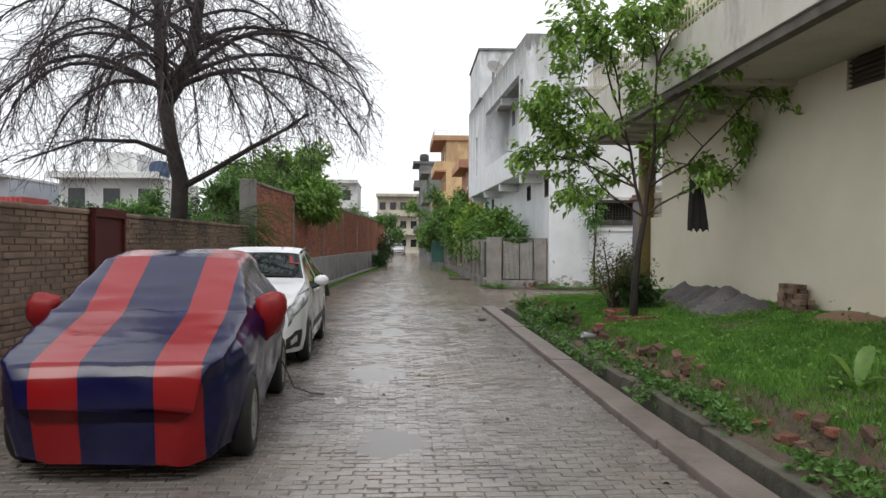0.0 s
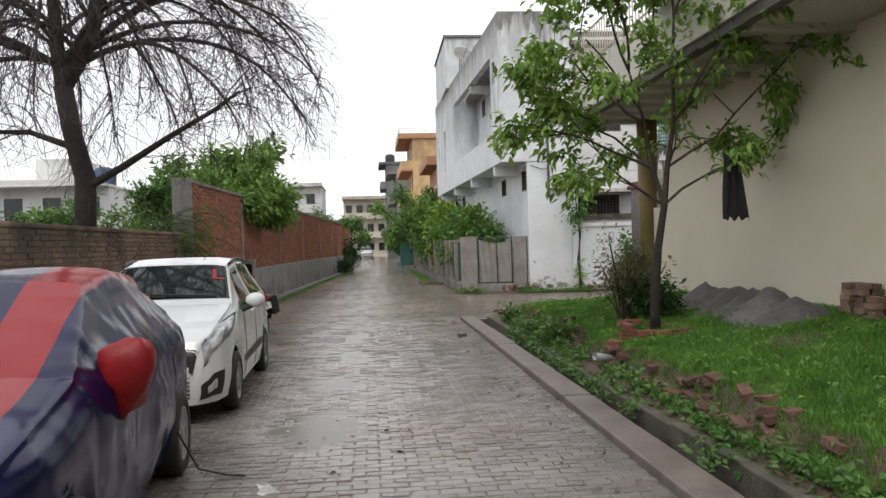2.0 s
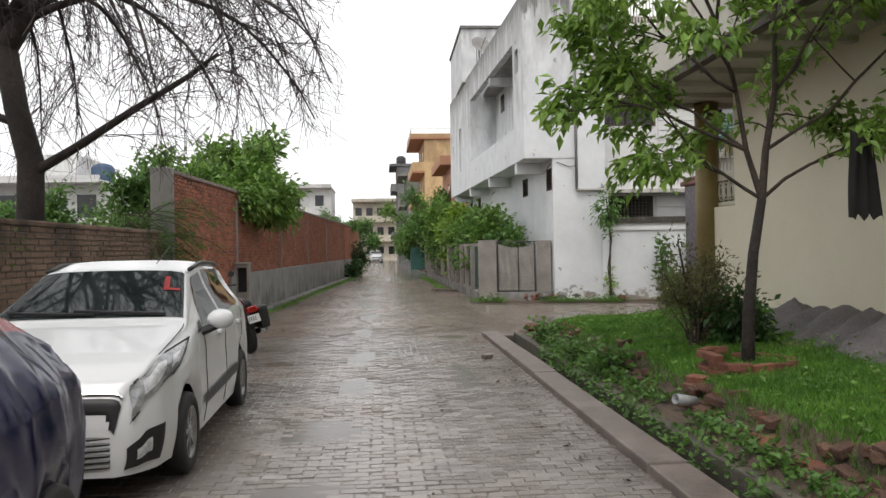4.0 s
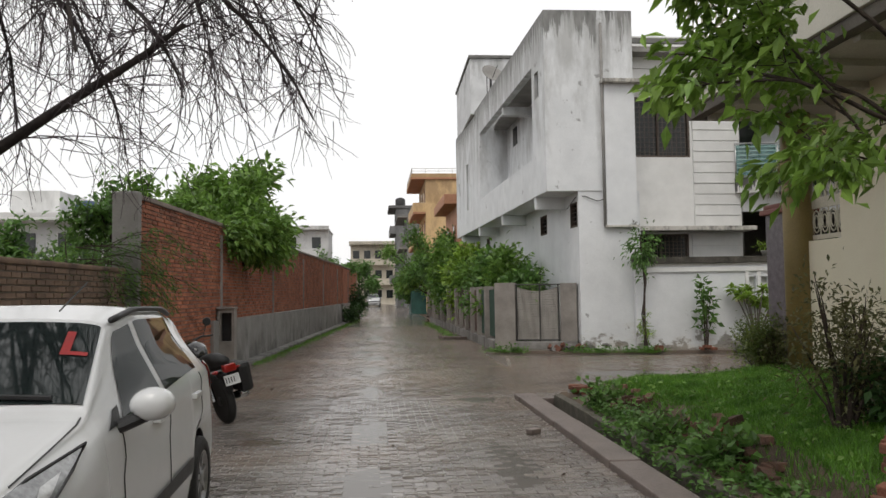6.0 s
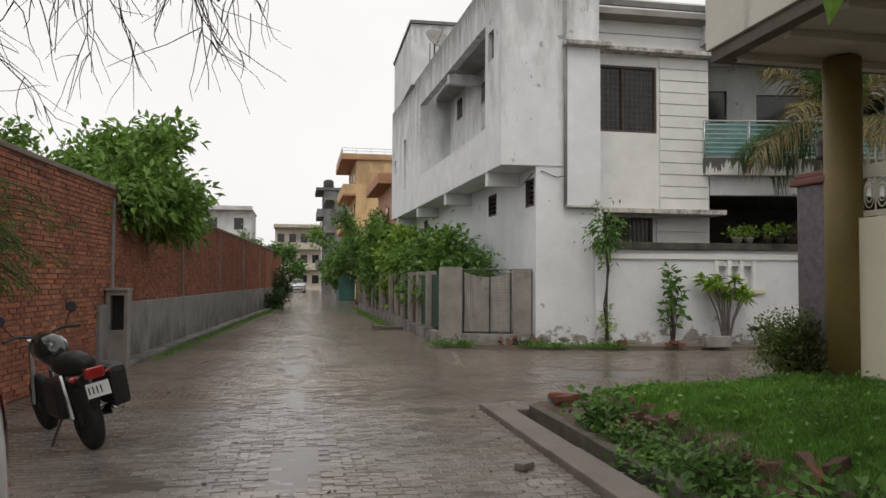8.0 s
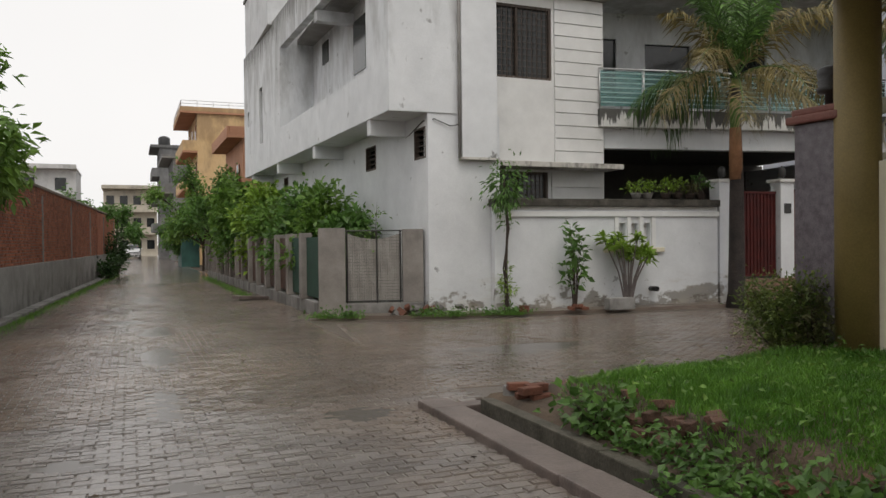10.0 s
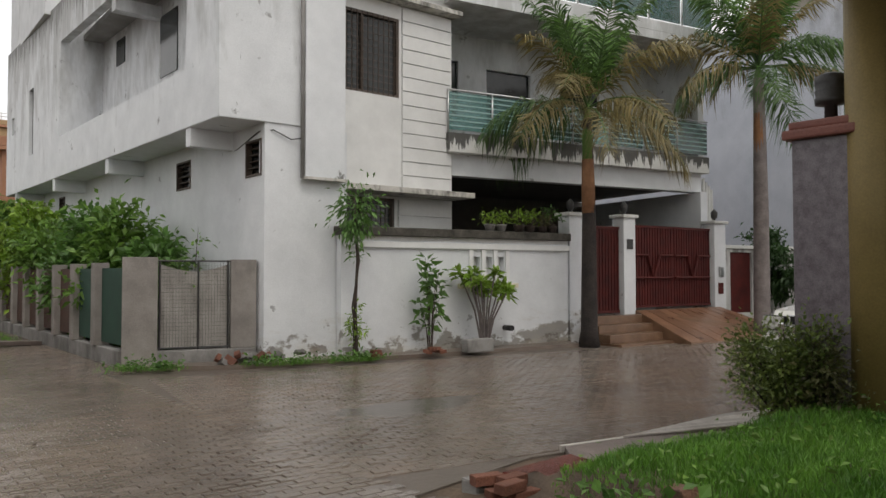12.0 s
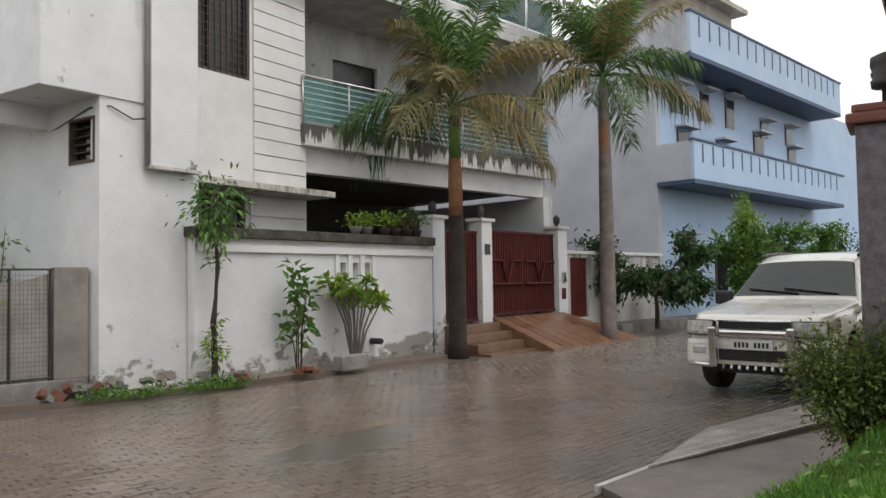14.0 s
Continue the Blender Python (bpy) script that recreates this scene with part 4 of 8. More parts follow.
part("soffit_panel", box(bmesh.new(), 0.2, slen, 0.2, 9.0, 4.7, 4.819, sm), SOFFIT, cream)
part("overhang_fascia", box(bmesh.new(), 0, slen, 0.0, 0.14, 4.82, 5.62, sm, 0.012), BEAM, cream, "cream fascia with dark drip stains")
part("overhang_fascia", box(bmesh.new(), -0.002, 0.13, 0.142, 9.0, 4.82, 5.62, sm, 0.012), BEAM, cream)
for q in range(9):
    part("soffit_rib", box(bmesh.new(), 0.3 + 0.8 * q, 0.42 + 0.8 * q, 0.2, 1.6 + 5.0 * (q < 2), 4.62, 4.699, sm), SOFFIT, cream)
bm = bmesh.new()
for q in range(120):
    xx = 0.1 + q * 0.14
    tube(bm, [sm @ Vector((xx, 0.07, 5.6)), sm @ Vector((xx, 0.07, 6.35))], 0.012, 5, False)
for zz in (5.75, 6.35):
    tube(bm, [sm @ Vector((0.05, 0.07, zz)), sm @ Vector((17, 0.07, zz))], 0.02, 6)
part("balcony_grille", bm, mat("cream painted iron", (0.5, 0.47, 0.38), (0.6, 0.56, 0.46), 4, 0.5, 0.05), cream, "cream painted iron railing")
part("upper_wall", box(bmesh.new(), 1.0, slen, 1.6, 1.85, 5.0, 8.4, sm), CREAM, cream)
part("porch_column", tube(bmesh.new(), [(6.125, 17.62, 0.2), (6.125, 17.62, 4.06)], 0.2, 24), OLIVE, cream, "round ochre porch column", True)
IRONCREAM = bpy.data.materials["cream painted iron"]
grl = part("wall_grille", box(bmesh.new(), 0.02, 0.93, 0.08, 0.12, 2.3, 2.36, cw), IRONCREAM, cream, "ornate cream iron grille on the low wall")
bm = bmesh.new()
box(bm, 0.02, 0.93, 0.08, 0.12, 2.72, 2.86, cw)
for q in range(5):
    cx = 0.12 + q * 0.18
    for r in (0.075, 0.045):
        tube(bm, [cw @ Vector((cx + r * math.cos(t * 0.5236), 0.1, 2.54 + 2.0 * r * math.sin(t * 0.5236))) for t in range(13)], 0.01, 5, False)
    tube(bm, [cw @ Vector((cx + 0.09, 0.1, 2.36)), cw @ Vector((cx + 0.09, 0.1, 2.72))], 0.01, 5)
for q in range(8):
    cx = 0.06 + q * 0.115
    tube(bm, [cw @ Vector((cx, 0.1, 2.86)), cw @ Vector((cx, 0.1, 2.98)), cw @ Vector((cx, 0.1, 3.05))], [0.012, 0.02, 0.003], 5)
part("scrollwork", bm, IRONCREAM, grl)
pil = thing("gate_pillar", "granite-faced gate pillar with a red stone cap and lamp", "pillar", pose(6.2, 17.98, 0, 0, 0, 4))
part("shaft", bx(-0.23, 0.23, -0.23, 0.23, -0.05, 2.7, None, 0.012), GRANITE, pil)
part("cap", bx(-0.29, 0.29, -0.29, 0.29, 2.7, 2.78, None, 0.02), REDSTONE, pil, "red stone cap")
part("cap", bx(-0.25, 0.25, -0.25, 0.25, 2.78, 2.85, None, 0.02), REDSTONE, pil)
bm = bmesh.new()
lathe(bm, [(0.05, 0), (0.05, 0.14), (0.12, 0.15), (0.125, 0.2), (0.11, 0.21), (0.125, 0.26), (0.11, 0.27), (0.125, 0.32), (0.12, 0.38), (0.05, 0.41)], 16, pose(0, 0, 2.85))
part("lamp", bm, BLACKIRON, pil, "dark ribbed round lamp", True)

# cable slung along the west wall to the drain pipe, and a waste pipe stub
cable = thing("cable", "thin black cable slung along the white wall", "cable", corner(-0.22))
part("wire", tube(bmesh.new(), [(5.52, 33.0, 4.0), (5.54, 31.0, 3.98), (5.56, 29.2, 4.22), (5.57, 28.3, 4.42), (5.75, 28.05, 4.44), (6.1, 28.04, 4.3), (6.28, 27.97, 4.33)], 0.012, 5), BLACKIRON, cable)
stub = thing("waste_pipe", "short black waste pipe sticking out of the wall", "pipe", corner(-0.1) @ pose(10.9, 27.5, 0.55, 90, 0, -4))
part("pipe", lathe(bmesh.new(), [(0.06, -0.05), (0.06, 0.22), (0.045, 0.22), (0.045, 0.0)], 14), BLACKPIPE, stub, "", True)
plank = thing("concrete_plank", "broken concrete plank lying by the fence", "plank", pose(3.0, 34.6, 0.02, 0, 4, 25))
part("plank", bx(-0.5, 0.5, -0.16, 0.16, 0, 0.09, None, 0.015), KERBMAT, plank)
intercom = thing("door_bell_box", "small grey bell box on the gate post", "bell box", gm @ pose(5.7, -0.17, 1.75))
part("box", bx(-0.09, 0.09, 0.0, 0.05, -0.14, 0.14, None, 0.02), STEEL, intercom)
tilebox = thing("red_tile_plaque", "small red tile plaque on the gate post", "plaque", gm @ pose(5.7, -0.135, 1.3))
part("tile", bx(-0.11, 0.11, 0.0, 0.012, -0.15, 0.15, None, 0.003), RUST, tilebox)
# bundle of poles leaning by the gate
pole = thing("pole_bundle", "stained poles leaning beside the gate", "poles", gm @ pose(5.95, 0.5, 0))
for k in range(4):
    part("pole", tube(bmesh.new(), [(0.14 * k, 0.1, 0.1), (0.12 * k + 0.05, 0.12, 4.4 - 0.1 * k)], 0.05, 8), STAINED, pole)

# ---- vehicles ----
TYRE = mat("tyre rubber", (0.012, 0.012, 0.012), (0.028, 0.027, 0.026), 6, 0.7, 0.2)
ALLOY = mat("silver alloy", (0.4, 0.4, 0.41), (0.55, 0.55, 0.56), 6, 0.35, 0.0, metal=0.9)
CHROME = mat("chrome", (0.6, 0.6, 0.6), (0.7, 0.7, 0.7), 6, 0.12, 0.0, metal=1.0)
BLACKPLASTIC = mat("black plastic", (0.012, 0.012, 0.013), (0.022, 0.022, 0.023), 6, 0.45, 0.1)
WHITEPAINT = mat("white car paint", (0.62, 0.63, 0.64), (0.68, 0.69, 0.7), 0.8, 0.25, 0.0, fine=0.01, coat=0.7)
IVORYPAINT = mat("ivory white car paint", (0.76, 0.75, 0.69), (0.8, 0.79, 0.73), 0.8, 0.28, 0.0, fine=0.01, coat=0.7)
CARGLASS = mat("dark car glass", (0.008, 0.012, 0.012), (0.02, 0.027, 0.027), 2.0, 0.04, 0.0, spec=0.6)
LAMPGLASS = mat("clear lamp lens", (0.35, 0.36, 0.37), (0.6, 0.61, 0.62), 22, 0.1, 0.15, 30, spec=0.7, coat=1.0)
DARKLAMP = mat("smoked lamp housing", (0.08, 0.085, 0.09), (0.3, 0.31, 0.32), 14, 0.12, 0.1, 30, spec=0.7, coat=1.0)
REDLAMP = mat("red lamp lens", (0.3, 0.012, 0.012), (0.4, 0.02, 0.02), 10, 0.15, 0.0, coat=0.8)
REDTAPE = mat("red tape", (0.22, 0.012, 0.012), (0.32, 0.02, 0.02), 6, 0.5, 0.0)
PLATE = mat("white number plate", (0.6, 0.6, 0.6), (0.7, 0.7, 0.7), 6, 0.4, 0.0)


class Shell:
    """A car body as a surface over length Y and girth u (0 sill, 1 roof centre)."""

    def __init__(self, zt, zb, wb, wr, sill, wheels, arch, wave=None):
        self.c = [tuple(zip(*sorted(d.items()))) for d in (zt, zb, wb, wr)]
        self.sill, self.wheels, self.arch, self.wave = sill, wheels, arch, wave
        self.length = max(zt)

    def row(self, Y):
        zt, zb, wb, wr = (float(np.interp(Y, *c)) for c in self.c)
        lo = self.sill
        for yw, zw in self.wheels:
            d = abs(Y - yw)
            if d < self.arch:
                lo = max(lo, zw + math.sqrt(self.arch ** 2 - d * d))
        lo = min(lo, zb - 0.1)
        h, g = zb - lo, max(zt - zb, 0.02)
        return [(wb * 0.95, lo), (wb * 1.0, lo + h * 0.3), (wb * 1.0, lo + h * 0.55), (wb * 0.985, lo + h * 0.8), (wb * 0.955, zb),
                (wr + 0.32 * (wb * 0.955 - wr), zb + g * 0.55), (wr, zb + g * 0.88), (wr * 0.86, zb + g * 0.965), (wr * 0.45, zb + g * 0.995), (0.0, zb + g)]

    def at(self, Y, u, side=1, lift=0.0):
        def raw(Y, u):
            p = self.row(min(max(Y, 0), self.length))
            k = u * (len(p) - 1)
            i = min(int(k), len(p) - 2)
            f = k - i
            q = [np.array(p[max(0, min(len(p) - 1, i + d))]) for d in (-1, 0, 1, 2)]
            w = 0.5 * (2 * q[1] + (q[2] - q[0]) * f + (2 * q[0] - 5 * q[1] + 4 * q[2] - q[3]) * f * f + (3 * q[1] - 3 * q[2] + q[3] - q[0]) * f ** 3)
            return Vector((float(w[0]), Y, float(w[1])))
        p = raw(Y, u)
        if lift:
            n = (raw(Y + 0.01, u) - raw(Y - 0.01, u)).cross(raw(Y, min(u + 0.01, 1)) - raw(Y, max(u - 0.01, 0)))
            if n.length > 1e-9:
                n.normalize()
                if n.dot(Vector((p.x, 0, p.z - 0.6))) < 0:
                    n = -n
                p = p + n * lift
        if self.wave:
            p = p + self.wave(p, side)
        return Vector((p.x * side, p.y, p.z))

    def mesh(self, ny=90, nu=27):
        bm = bmesh.new()
        ys = sorted({*[self.length * i / ny for i in range(ny + 1)], *self.c[0][0], *[yw + self.arch * s for yw, _ in self.wheels for s in (-1, -0.97, 0.97, 1)]})
        ys = [y for y in ys if 0 <= y <= self.length]
        rows = []
        for Y in ys:
            r = [self.at(Y, i / nu, 1) for i in range(nu + 1)]
            l = [self.at(Y, i / nu, -1) for i in range(nu)][::-1]
            rows.append([bm.verts.new(v) for v in r + l])
        for a, b in zip(rows, rows[1:]):
            for i in range(len(a) - 1):
                bm.faces.new((a[i], a[i + 1], b[i + 1], b[i]))
        bm.faces.new(rows[0])
        bm.faces.new(rows[-1][::-1])
        return bm

    def patch(self, corners, side=1, lift=0.006, n=12, both=False):
        """A sheet over the shell between four (Y, u) corners: low front, low rear, high rear, high front."""
        bm = bmesh.new()
        rows = []
        a, b, c, d = corners
        for j in range(n + 1):
            t = j / n
            line = []
            for i in range(n + 1):
                s = i / n
                Y = (a[0] * (1 - s) + b[0] * s) * (1 - t) + (d[0] * (1 - s) + c[0] * s) * t
                u = (a[1] * (1 - s) + b[1] * s) * (1 - t) + (d[1] * (1 - s) + c[1] * s) * t
                line.append(bm.verts.new(self.at(Y, u, side, lift)))
            rows.append(line)
        for j in range(n):
            for i in range(n):
                bm.faces.new((rows[j][i], rows[j][i + 1], rows[j + 1][i + 1], rows[j + 1][i]))
        return bm

    def cross(self, y0, y1, u0, u1, lift=0.006, n=12):
        """A sheet across the top, mirrored: from girth u0 on one side to u0 on the other at y0, u1 at y1."""
        bm = bmesh.new()
        rows = []
        for j in range(n + 1):
            t = j / n
            Y, us = y0 + (y1 - y0) * t, u0 + (u1 - u0) * t
            line = []
            for i in range(2 * n + 1):
                s = i / n - 1
                line.append(bm.verts.new(self.at(Y, 1 - abs(s) * (1 - us), 1 if s >= 0 else -1, lift)))
            rows.append(line)
        for j in range(n):
            for i in range(2 * n):
                bm.faces.new((rows[j][i], rows[j][i + 1], rows[j + 1][i + 1], rows[j + 1][i]))
        return bm


def wheel(parent, x, y, r, w, side, cover=False):
    """Outer face towards local x * side."""
    m = pose(x, y, r, 0, 90 * side, 0)
    h = w / 2
    t = part("wheel", lathe(bmesh.new(), [(r * 0.62, -h), (r * 0.9, -h), (r * 0.98, -h * 0.8), (r, -h * 0.5), (r, h * 0.5), (r * 0.98, h * 0.8), (r * 0.9, h), (r * 0.66, h), (r * 0.64, h * 0.6)], 36, m), TYRE, parent, "black tyre", True)
    bm = bmesh.new()
    lathe(bm, [(r * 0.63, h * 0.2), (r * 0.65, h * 0.95), (r * 0.6, h * 0.95), (r * 0.57, h * 0.25)], 36, m)
    part("rim", bm, ALLOY, t, "silver rim", True)
    bm = bmesh.new()
    lathe(bm, [(r * 0.58, h * 0.05), (r * 0.58, h * 0.1)], 24, m)
    part("brake_disc", bm, BLACKPLASTIC, t)
    bm = bmesh.new()
    for k in range(7):
        a = 2 * math.pi * k / 7
        mm = m @ pose(0, 0, 0, 0, 0, math.degrees(a))
        box(bm, r * 0.1, r * 0.6, -r * 0.06, r * 0.06, h * 0.5, h * 0.8, mm)
    lathe(bm, [(r * 0.16, h * 0.3), (r * 0.16, h * 0.85), (r * 0.1, h * 0.95)], 16, m)
    part("spokes", bm, ALLOY, t, "silver spokes")
    return t


def plate_bars(parent, m, w, h, n=9):
    p = part("number_plate", box(bmesh.new(), -w / 2, w / 2, -0.008, 0.004, -h / 2, h / 2, m, 0.003), PLATE, parent, "white number plate with dark bars")
    bm = bmesh.new()
    for k in range(n):
        if k in (4,):
            continue
        xa = -w * 0.43 + k * w * 0.86 / n
        box(bm, xa, xa + w * 0.06, -0.0115, -0.0085, -h * 0.26, h * 0.26, m)
    part("bar", bm, BLACKPLASTIC, p)


# white hatchback
HM = pose(-1.8, 10.06, 0, 0, 0, 1.3) @ Matrix.Scale(1.05, 4)
hatch = thing("hatchback_car", "white compact hatchback parked along the old wall, wet from rain", "car", HM)
hs = Shell({0: 0.5, 0.03: 0.66, 0.1: 0.78, 0.25: 0.88, 0.4: 0.93, 1.02: 1.05, 1.1: 1.08, 1.82: 1.46, 2.3: 1.53, 3.0: 1.51, 3.35: 1.44, 3.6: 1.12, 3.7: 0.95, 3.77: 0.6},
           {0: 0.45, 0.1: 0.68, 0.3: 0.82, 1.0: 0.94, 2.0: 0.98, 3.0: 1.04, 3.5: 1.05, 3.77: 0.55},
           {0: 0.56, 0.06: 0.66, 0.2: 0.76, 0.5: 0.82, 0.9: 0.835, 2.0: 0.83, 3.2: 0.835, 3.55: 0.82, 3.7: 0.79, 3.77: 0.72},
           {0: 0.5, 0.2: 0.66, 1.0: 0.73, 1.1: 0.72, 1.82: 0.58, 2.5: 0.59, 3.3: 0.56, 3.6: 0.62, 3.77: 0.55}, 0.2, [(0.78, 0.29), (3.2, 0.29)], 0.345)
body = part("body", hs.mesh(), WHITEPAINT, hatch, "glossy white body", True)
part("underbody", bx(-0.66, 0.66, 0.25, 3.6, 0.16, 0.75), BLACKPLASTIC, hatch)
part("windscreen", hs.cross(1.14, 1.79, 0.69, 0.70), CARGLASS, hatch, "dark windscreen reflecting sky", True)
part("rear_window", hs.cross(3.37, 3.55, 0.70, 0.66), CARGLASS, hatch, "", True)
for sd in (1, -1):
    part("front_side_window", hs.patch([(1.42, 0.455), (2.18, 0.455), (2.14, 0.64), (1.88, 0.64)], sd), CARGLASS, hatch, "dark side window", True)
    part("rear_side_window", hs.patch([(2.26, 0.455), (3.12, 0.46), (3.0, 0.64), (2.22, 0.64)], sd), CARGLASS, hatch, "dark side window", True)
    part("quarter_window", hs.patch([(1.2, 0.455), (1.38, 0.455), (1.46, 0.5), (1.36, 0.5)], sd), BLACKPLASTIC, hatch, "", True)
    part("pillar_trim", hs.patch([(2.185, 0.452), (2.255, 0.452), (2.215, 0.645), (2.145, 0.645)], sd), WHITEPAINT, hatch, "", True)
    part("headlight", hs.patch([(0.04, 0.40), (0.5, 0.37), (0.95, 0.49), (0.1, 0.6)], sd, 0.012), DARKLAMP, hatch, "long swept headlight", True)
    part("lamp_bowl", hs.patch([(0.12, 0.43), (0.3, 0.42), (0.4, 0.48), (0.16, 0.53)], sd, 0.016), LAMPGLASS, hatch, "clear lamp bowl", True)
    part("indicator_bowl", hs.patch([(0.4, 0.42), (0.52, 0.42), (0.66, 0.47), (0.5, 0.48)], sd, 0.016), LAMPGLASS, hatch, "", True)
    part("fog_lamp_surround", hs.patch([(0.015, 0.06), (0.2, 0.05), (0.24, 0.2), (0.02, 0.24)], sd, 0.012), BLACKPLASTIC, hatch, "black fog lamp recess", True)
    part("fog_lamp", hs.patch([(0.05, 0.1), (0.13, 0.1), (0.13, 0.17), (0.05, 0.17)], sd, 0.02), LAMPGLASS, hatch, "", True)
    part("side_moulding", hs.patch([(1.2, 0.1), (2.8, 0.1), (2.8, 0.15), (1.2, 0.14)], sd, 0.012), BLACKPLASTIC, hatch, "black rub strip", True)
    part("tail_lamp", hs.patch([(3.5, 0.36), (3.72, 0.36), (3.62, 0.5), (3.45, 0.47)], sd, 0.012), REDLAMP, hatch, "", True)
    for yy in (1.98, 2.95):
        part("door_handle", box(bmesh.new(), -0.018, 0.022, -0.1, 0.1, -0.016, 0.02, pose(sd * 0.832, yy, 0.9), 0.01), WHITEPAINT, hatch, "white door handle")
    bm = tube(bmesh.new(), [hs.at(1.9 + 0.12 * k, 0.69, sd, 0.025) for k in range(12)], 0.018, 6)
    part("roof_rail", bm, BLACKPLASTIC, hatch, "black roof rail", True)
    bm = bmesh.new()
    lathe(bm, [(0.005, -0.07), (0.075, -0.065), (0.105, -0.03), (0.115, 0.02), (0.105, 0.04)], 18, pose(sd * 0.93, 1.42, 1.05, -90, 0, 0) @ Matrix.Diagonal((0.95, 0.72, 1, 1)))
    mir = part("mirror", bm, WHITEPAINT, hatch, "white door mirror", True)
    part("mirror_arm", tube(bmesh.new(), [(sd * 0.78, 1.36, 0.95), (sd * 0.9, 1.42, 1.0)], 0.035, 8), BLACKPLASTIC, mir)
    for yy in (0.78, 3.2):
        wheel(hatch, sd * 0.745, yy, 0.29, 0.17, sd)
    for Y0, Y1 in ((1.33, 1.33), (2.22, 2.22), (3.1, 3.1)):
        part("door_seam", tube(bmesh.new(), [hs.at(Y0 + (0.05 if k > 5 else 0.0), 0.03 + 0.41 * k / 8, sd, 0.001) for k in range(9)], 0.004, 4), BLACKPLASTIC, hatch)
for sd in (1, -1):
    part("hood_seam", tube(bmesh.new(), [hs.at(0.42 + 0.07 * k, 0.6 + 0.008 * k, sd, 0.001) for k in range(10)], 0.005, 4), BLACKPLASTIC, hatch)
    part("lamp_rim", tube(bmesh.new(), [hs.at(a, b, sd, 0.014) for a, b in ((0.05, 0.41), (0.28, 0.385), (0.5, 0.38), (0.72, 0.43), (0.93, 0.49), (0.5, 0.55), (0.12, 0.6))], 0.007, 5), BLACKPLASTIC, hatch, "dark lamp outline", True)
part("grille", hs.cross(0.0, 0.045, 0.5, 0.56, 0.01), BLACKPLASTIC, hatch, "", True)
bm = bmesh.new()
for k in range(6):
    tube(bm, [Vector((-0.5, -0.005 + 0.003 * k, 0.27 + 0.035 * k)), Vector((0, -0.03 + 0.003 * k, 0.26 + 0.035 * k)), Vector((0.5, -0.005 + 0.003 * k, 0.27 + 0.035 * k))], 0.013, 5)
part("lower_grille", bm, BLACKPLASTIC, hatch, "black mesh lower grille")
part("chrome_strip", tube(bmesh.new(), [hs.at(0.06, 0.62 + 0.38 * k / 6, -1, 0.012) for k in range(7)] + [hs.at(0.06, 1 - 0.38 * k / 6, 1, 0.012) for k in range(1, 7)], 0.012, 6), CHROME, hatch, "thin chrome strip")
part("wiper", tube(bmesh.new(), [hs.at(1.16, 0.8, 1, 0.02), hs.at(1.2, 0.95, -1, 0.025)], 0.012, 5), BLACKPLASTIC, hatch)
part("wiper", tube(bmesh.new(), [hs.at(1.16, 0.98, 1, 0.02), hs.at(1.2, 0.78, -1, 0.025)], 0.012, 5), BLACKPLASTIC, hatch)
part("learner_mark", hs.patch([(1.5, 0.8), (1.7, 0.8), (1.7, 0.82), (1.5, 0.82)], 1, 0.011, 4), REDTAPE, hatch, "red tape mark inside the windscreen")
part("learner_mark", hs.patch([(1.5, 0.74), (1.53, 0.74), (1.53, 0.8), (1.5, 0.8)], 1, 0.011, 4), REDTAPE, hatch)
part("aerial", tube(bmesh.new(), [(0.3, 1.95, 1.5), (0.36, 2.2, 1.66)], 0.005, 5), BLACKPLASTIC, hatch)
plate_bars(hatch, pose(0, -0.02, 0.42), 0.5, 0.11)

# car under a striped cover
COVERMAT = mat("striped nylon cover", (0.0025, 0.003, 0.032), (0.005, 0.0055, 0.055), 3.0, 0.2, 0.05, 9, fine=0.15, spec=0.45)
REDCLOTH = mat("red nylon cover", (0.19, 0.006, 0.008), (0.28, 0.012, 0.014), 3.0, 0.45, 0.3, 14, fine=0.2, spec=0.3)
cn, cl = COVERMAT.node_tree.nodes, COVERMAT.node_tree.links
cp = cn["Principled BSDF"]
navy = cp.inputs["Base Color"].links[0].from_socket
tc = cn.new("ShaderNodeTexCoord")
sxx = cn.new("ShaderNodeSeparateXYZ")
cl.new(tc.outputs["Object"], sxx.inputs[0])
ab = cn.new("ShaderNodeMath")
ab.operation = "ABSOLUTE"
off = cn.new("ShaderNodeMath")
off.operation = "SUBTRACT"
off.inputs[1].default_value = 0.06
cl.new(sxx.outputs["X"], off.inputs[0])
cl.new(off.outputs[0], ab.inputs[0])
rp = cn.new("ShaderNodeValToRGB")
rp.color_ramp.interpolation = "CONSTANT"
rp.color_ramp.elements[0].position, rp.color_ramp.elements[0].color = 0.0, (0, 0, 0, 1)
rp.color_ramp.elements[1].position, rp.color_ramp.elements[1].color = 0.25, (1, 1, 1, 1)
e = rp.color_ramp.elements.new(0.56)
e.color = (0, 0, 0, 1)
cl.new(ab.outputs[0], rp.inputs[0])
mx = cn.new("ShaderNodeMix")
mx.data_type = "RGBA"
mx.inputs[7].default_value = (0.25, 0.005, 0.008, 1)
cl.new(rp.outputs[0], mx.inputs[0])
cl.new(navy, mx.inputs[6])
cl.new(mx.outputs[2], cp.inputs["Base Color"])


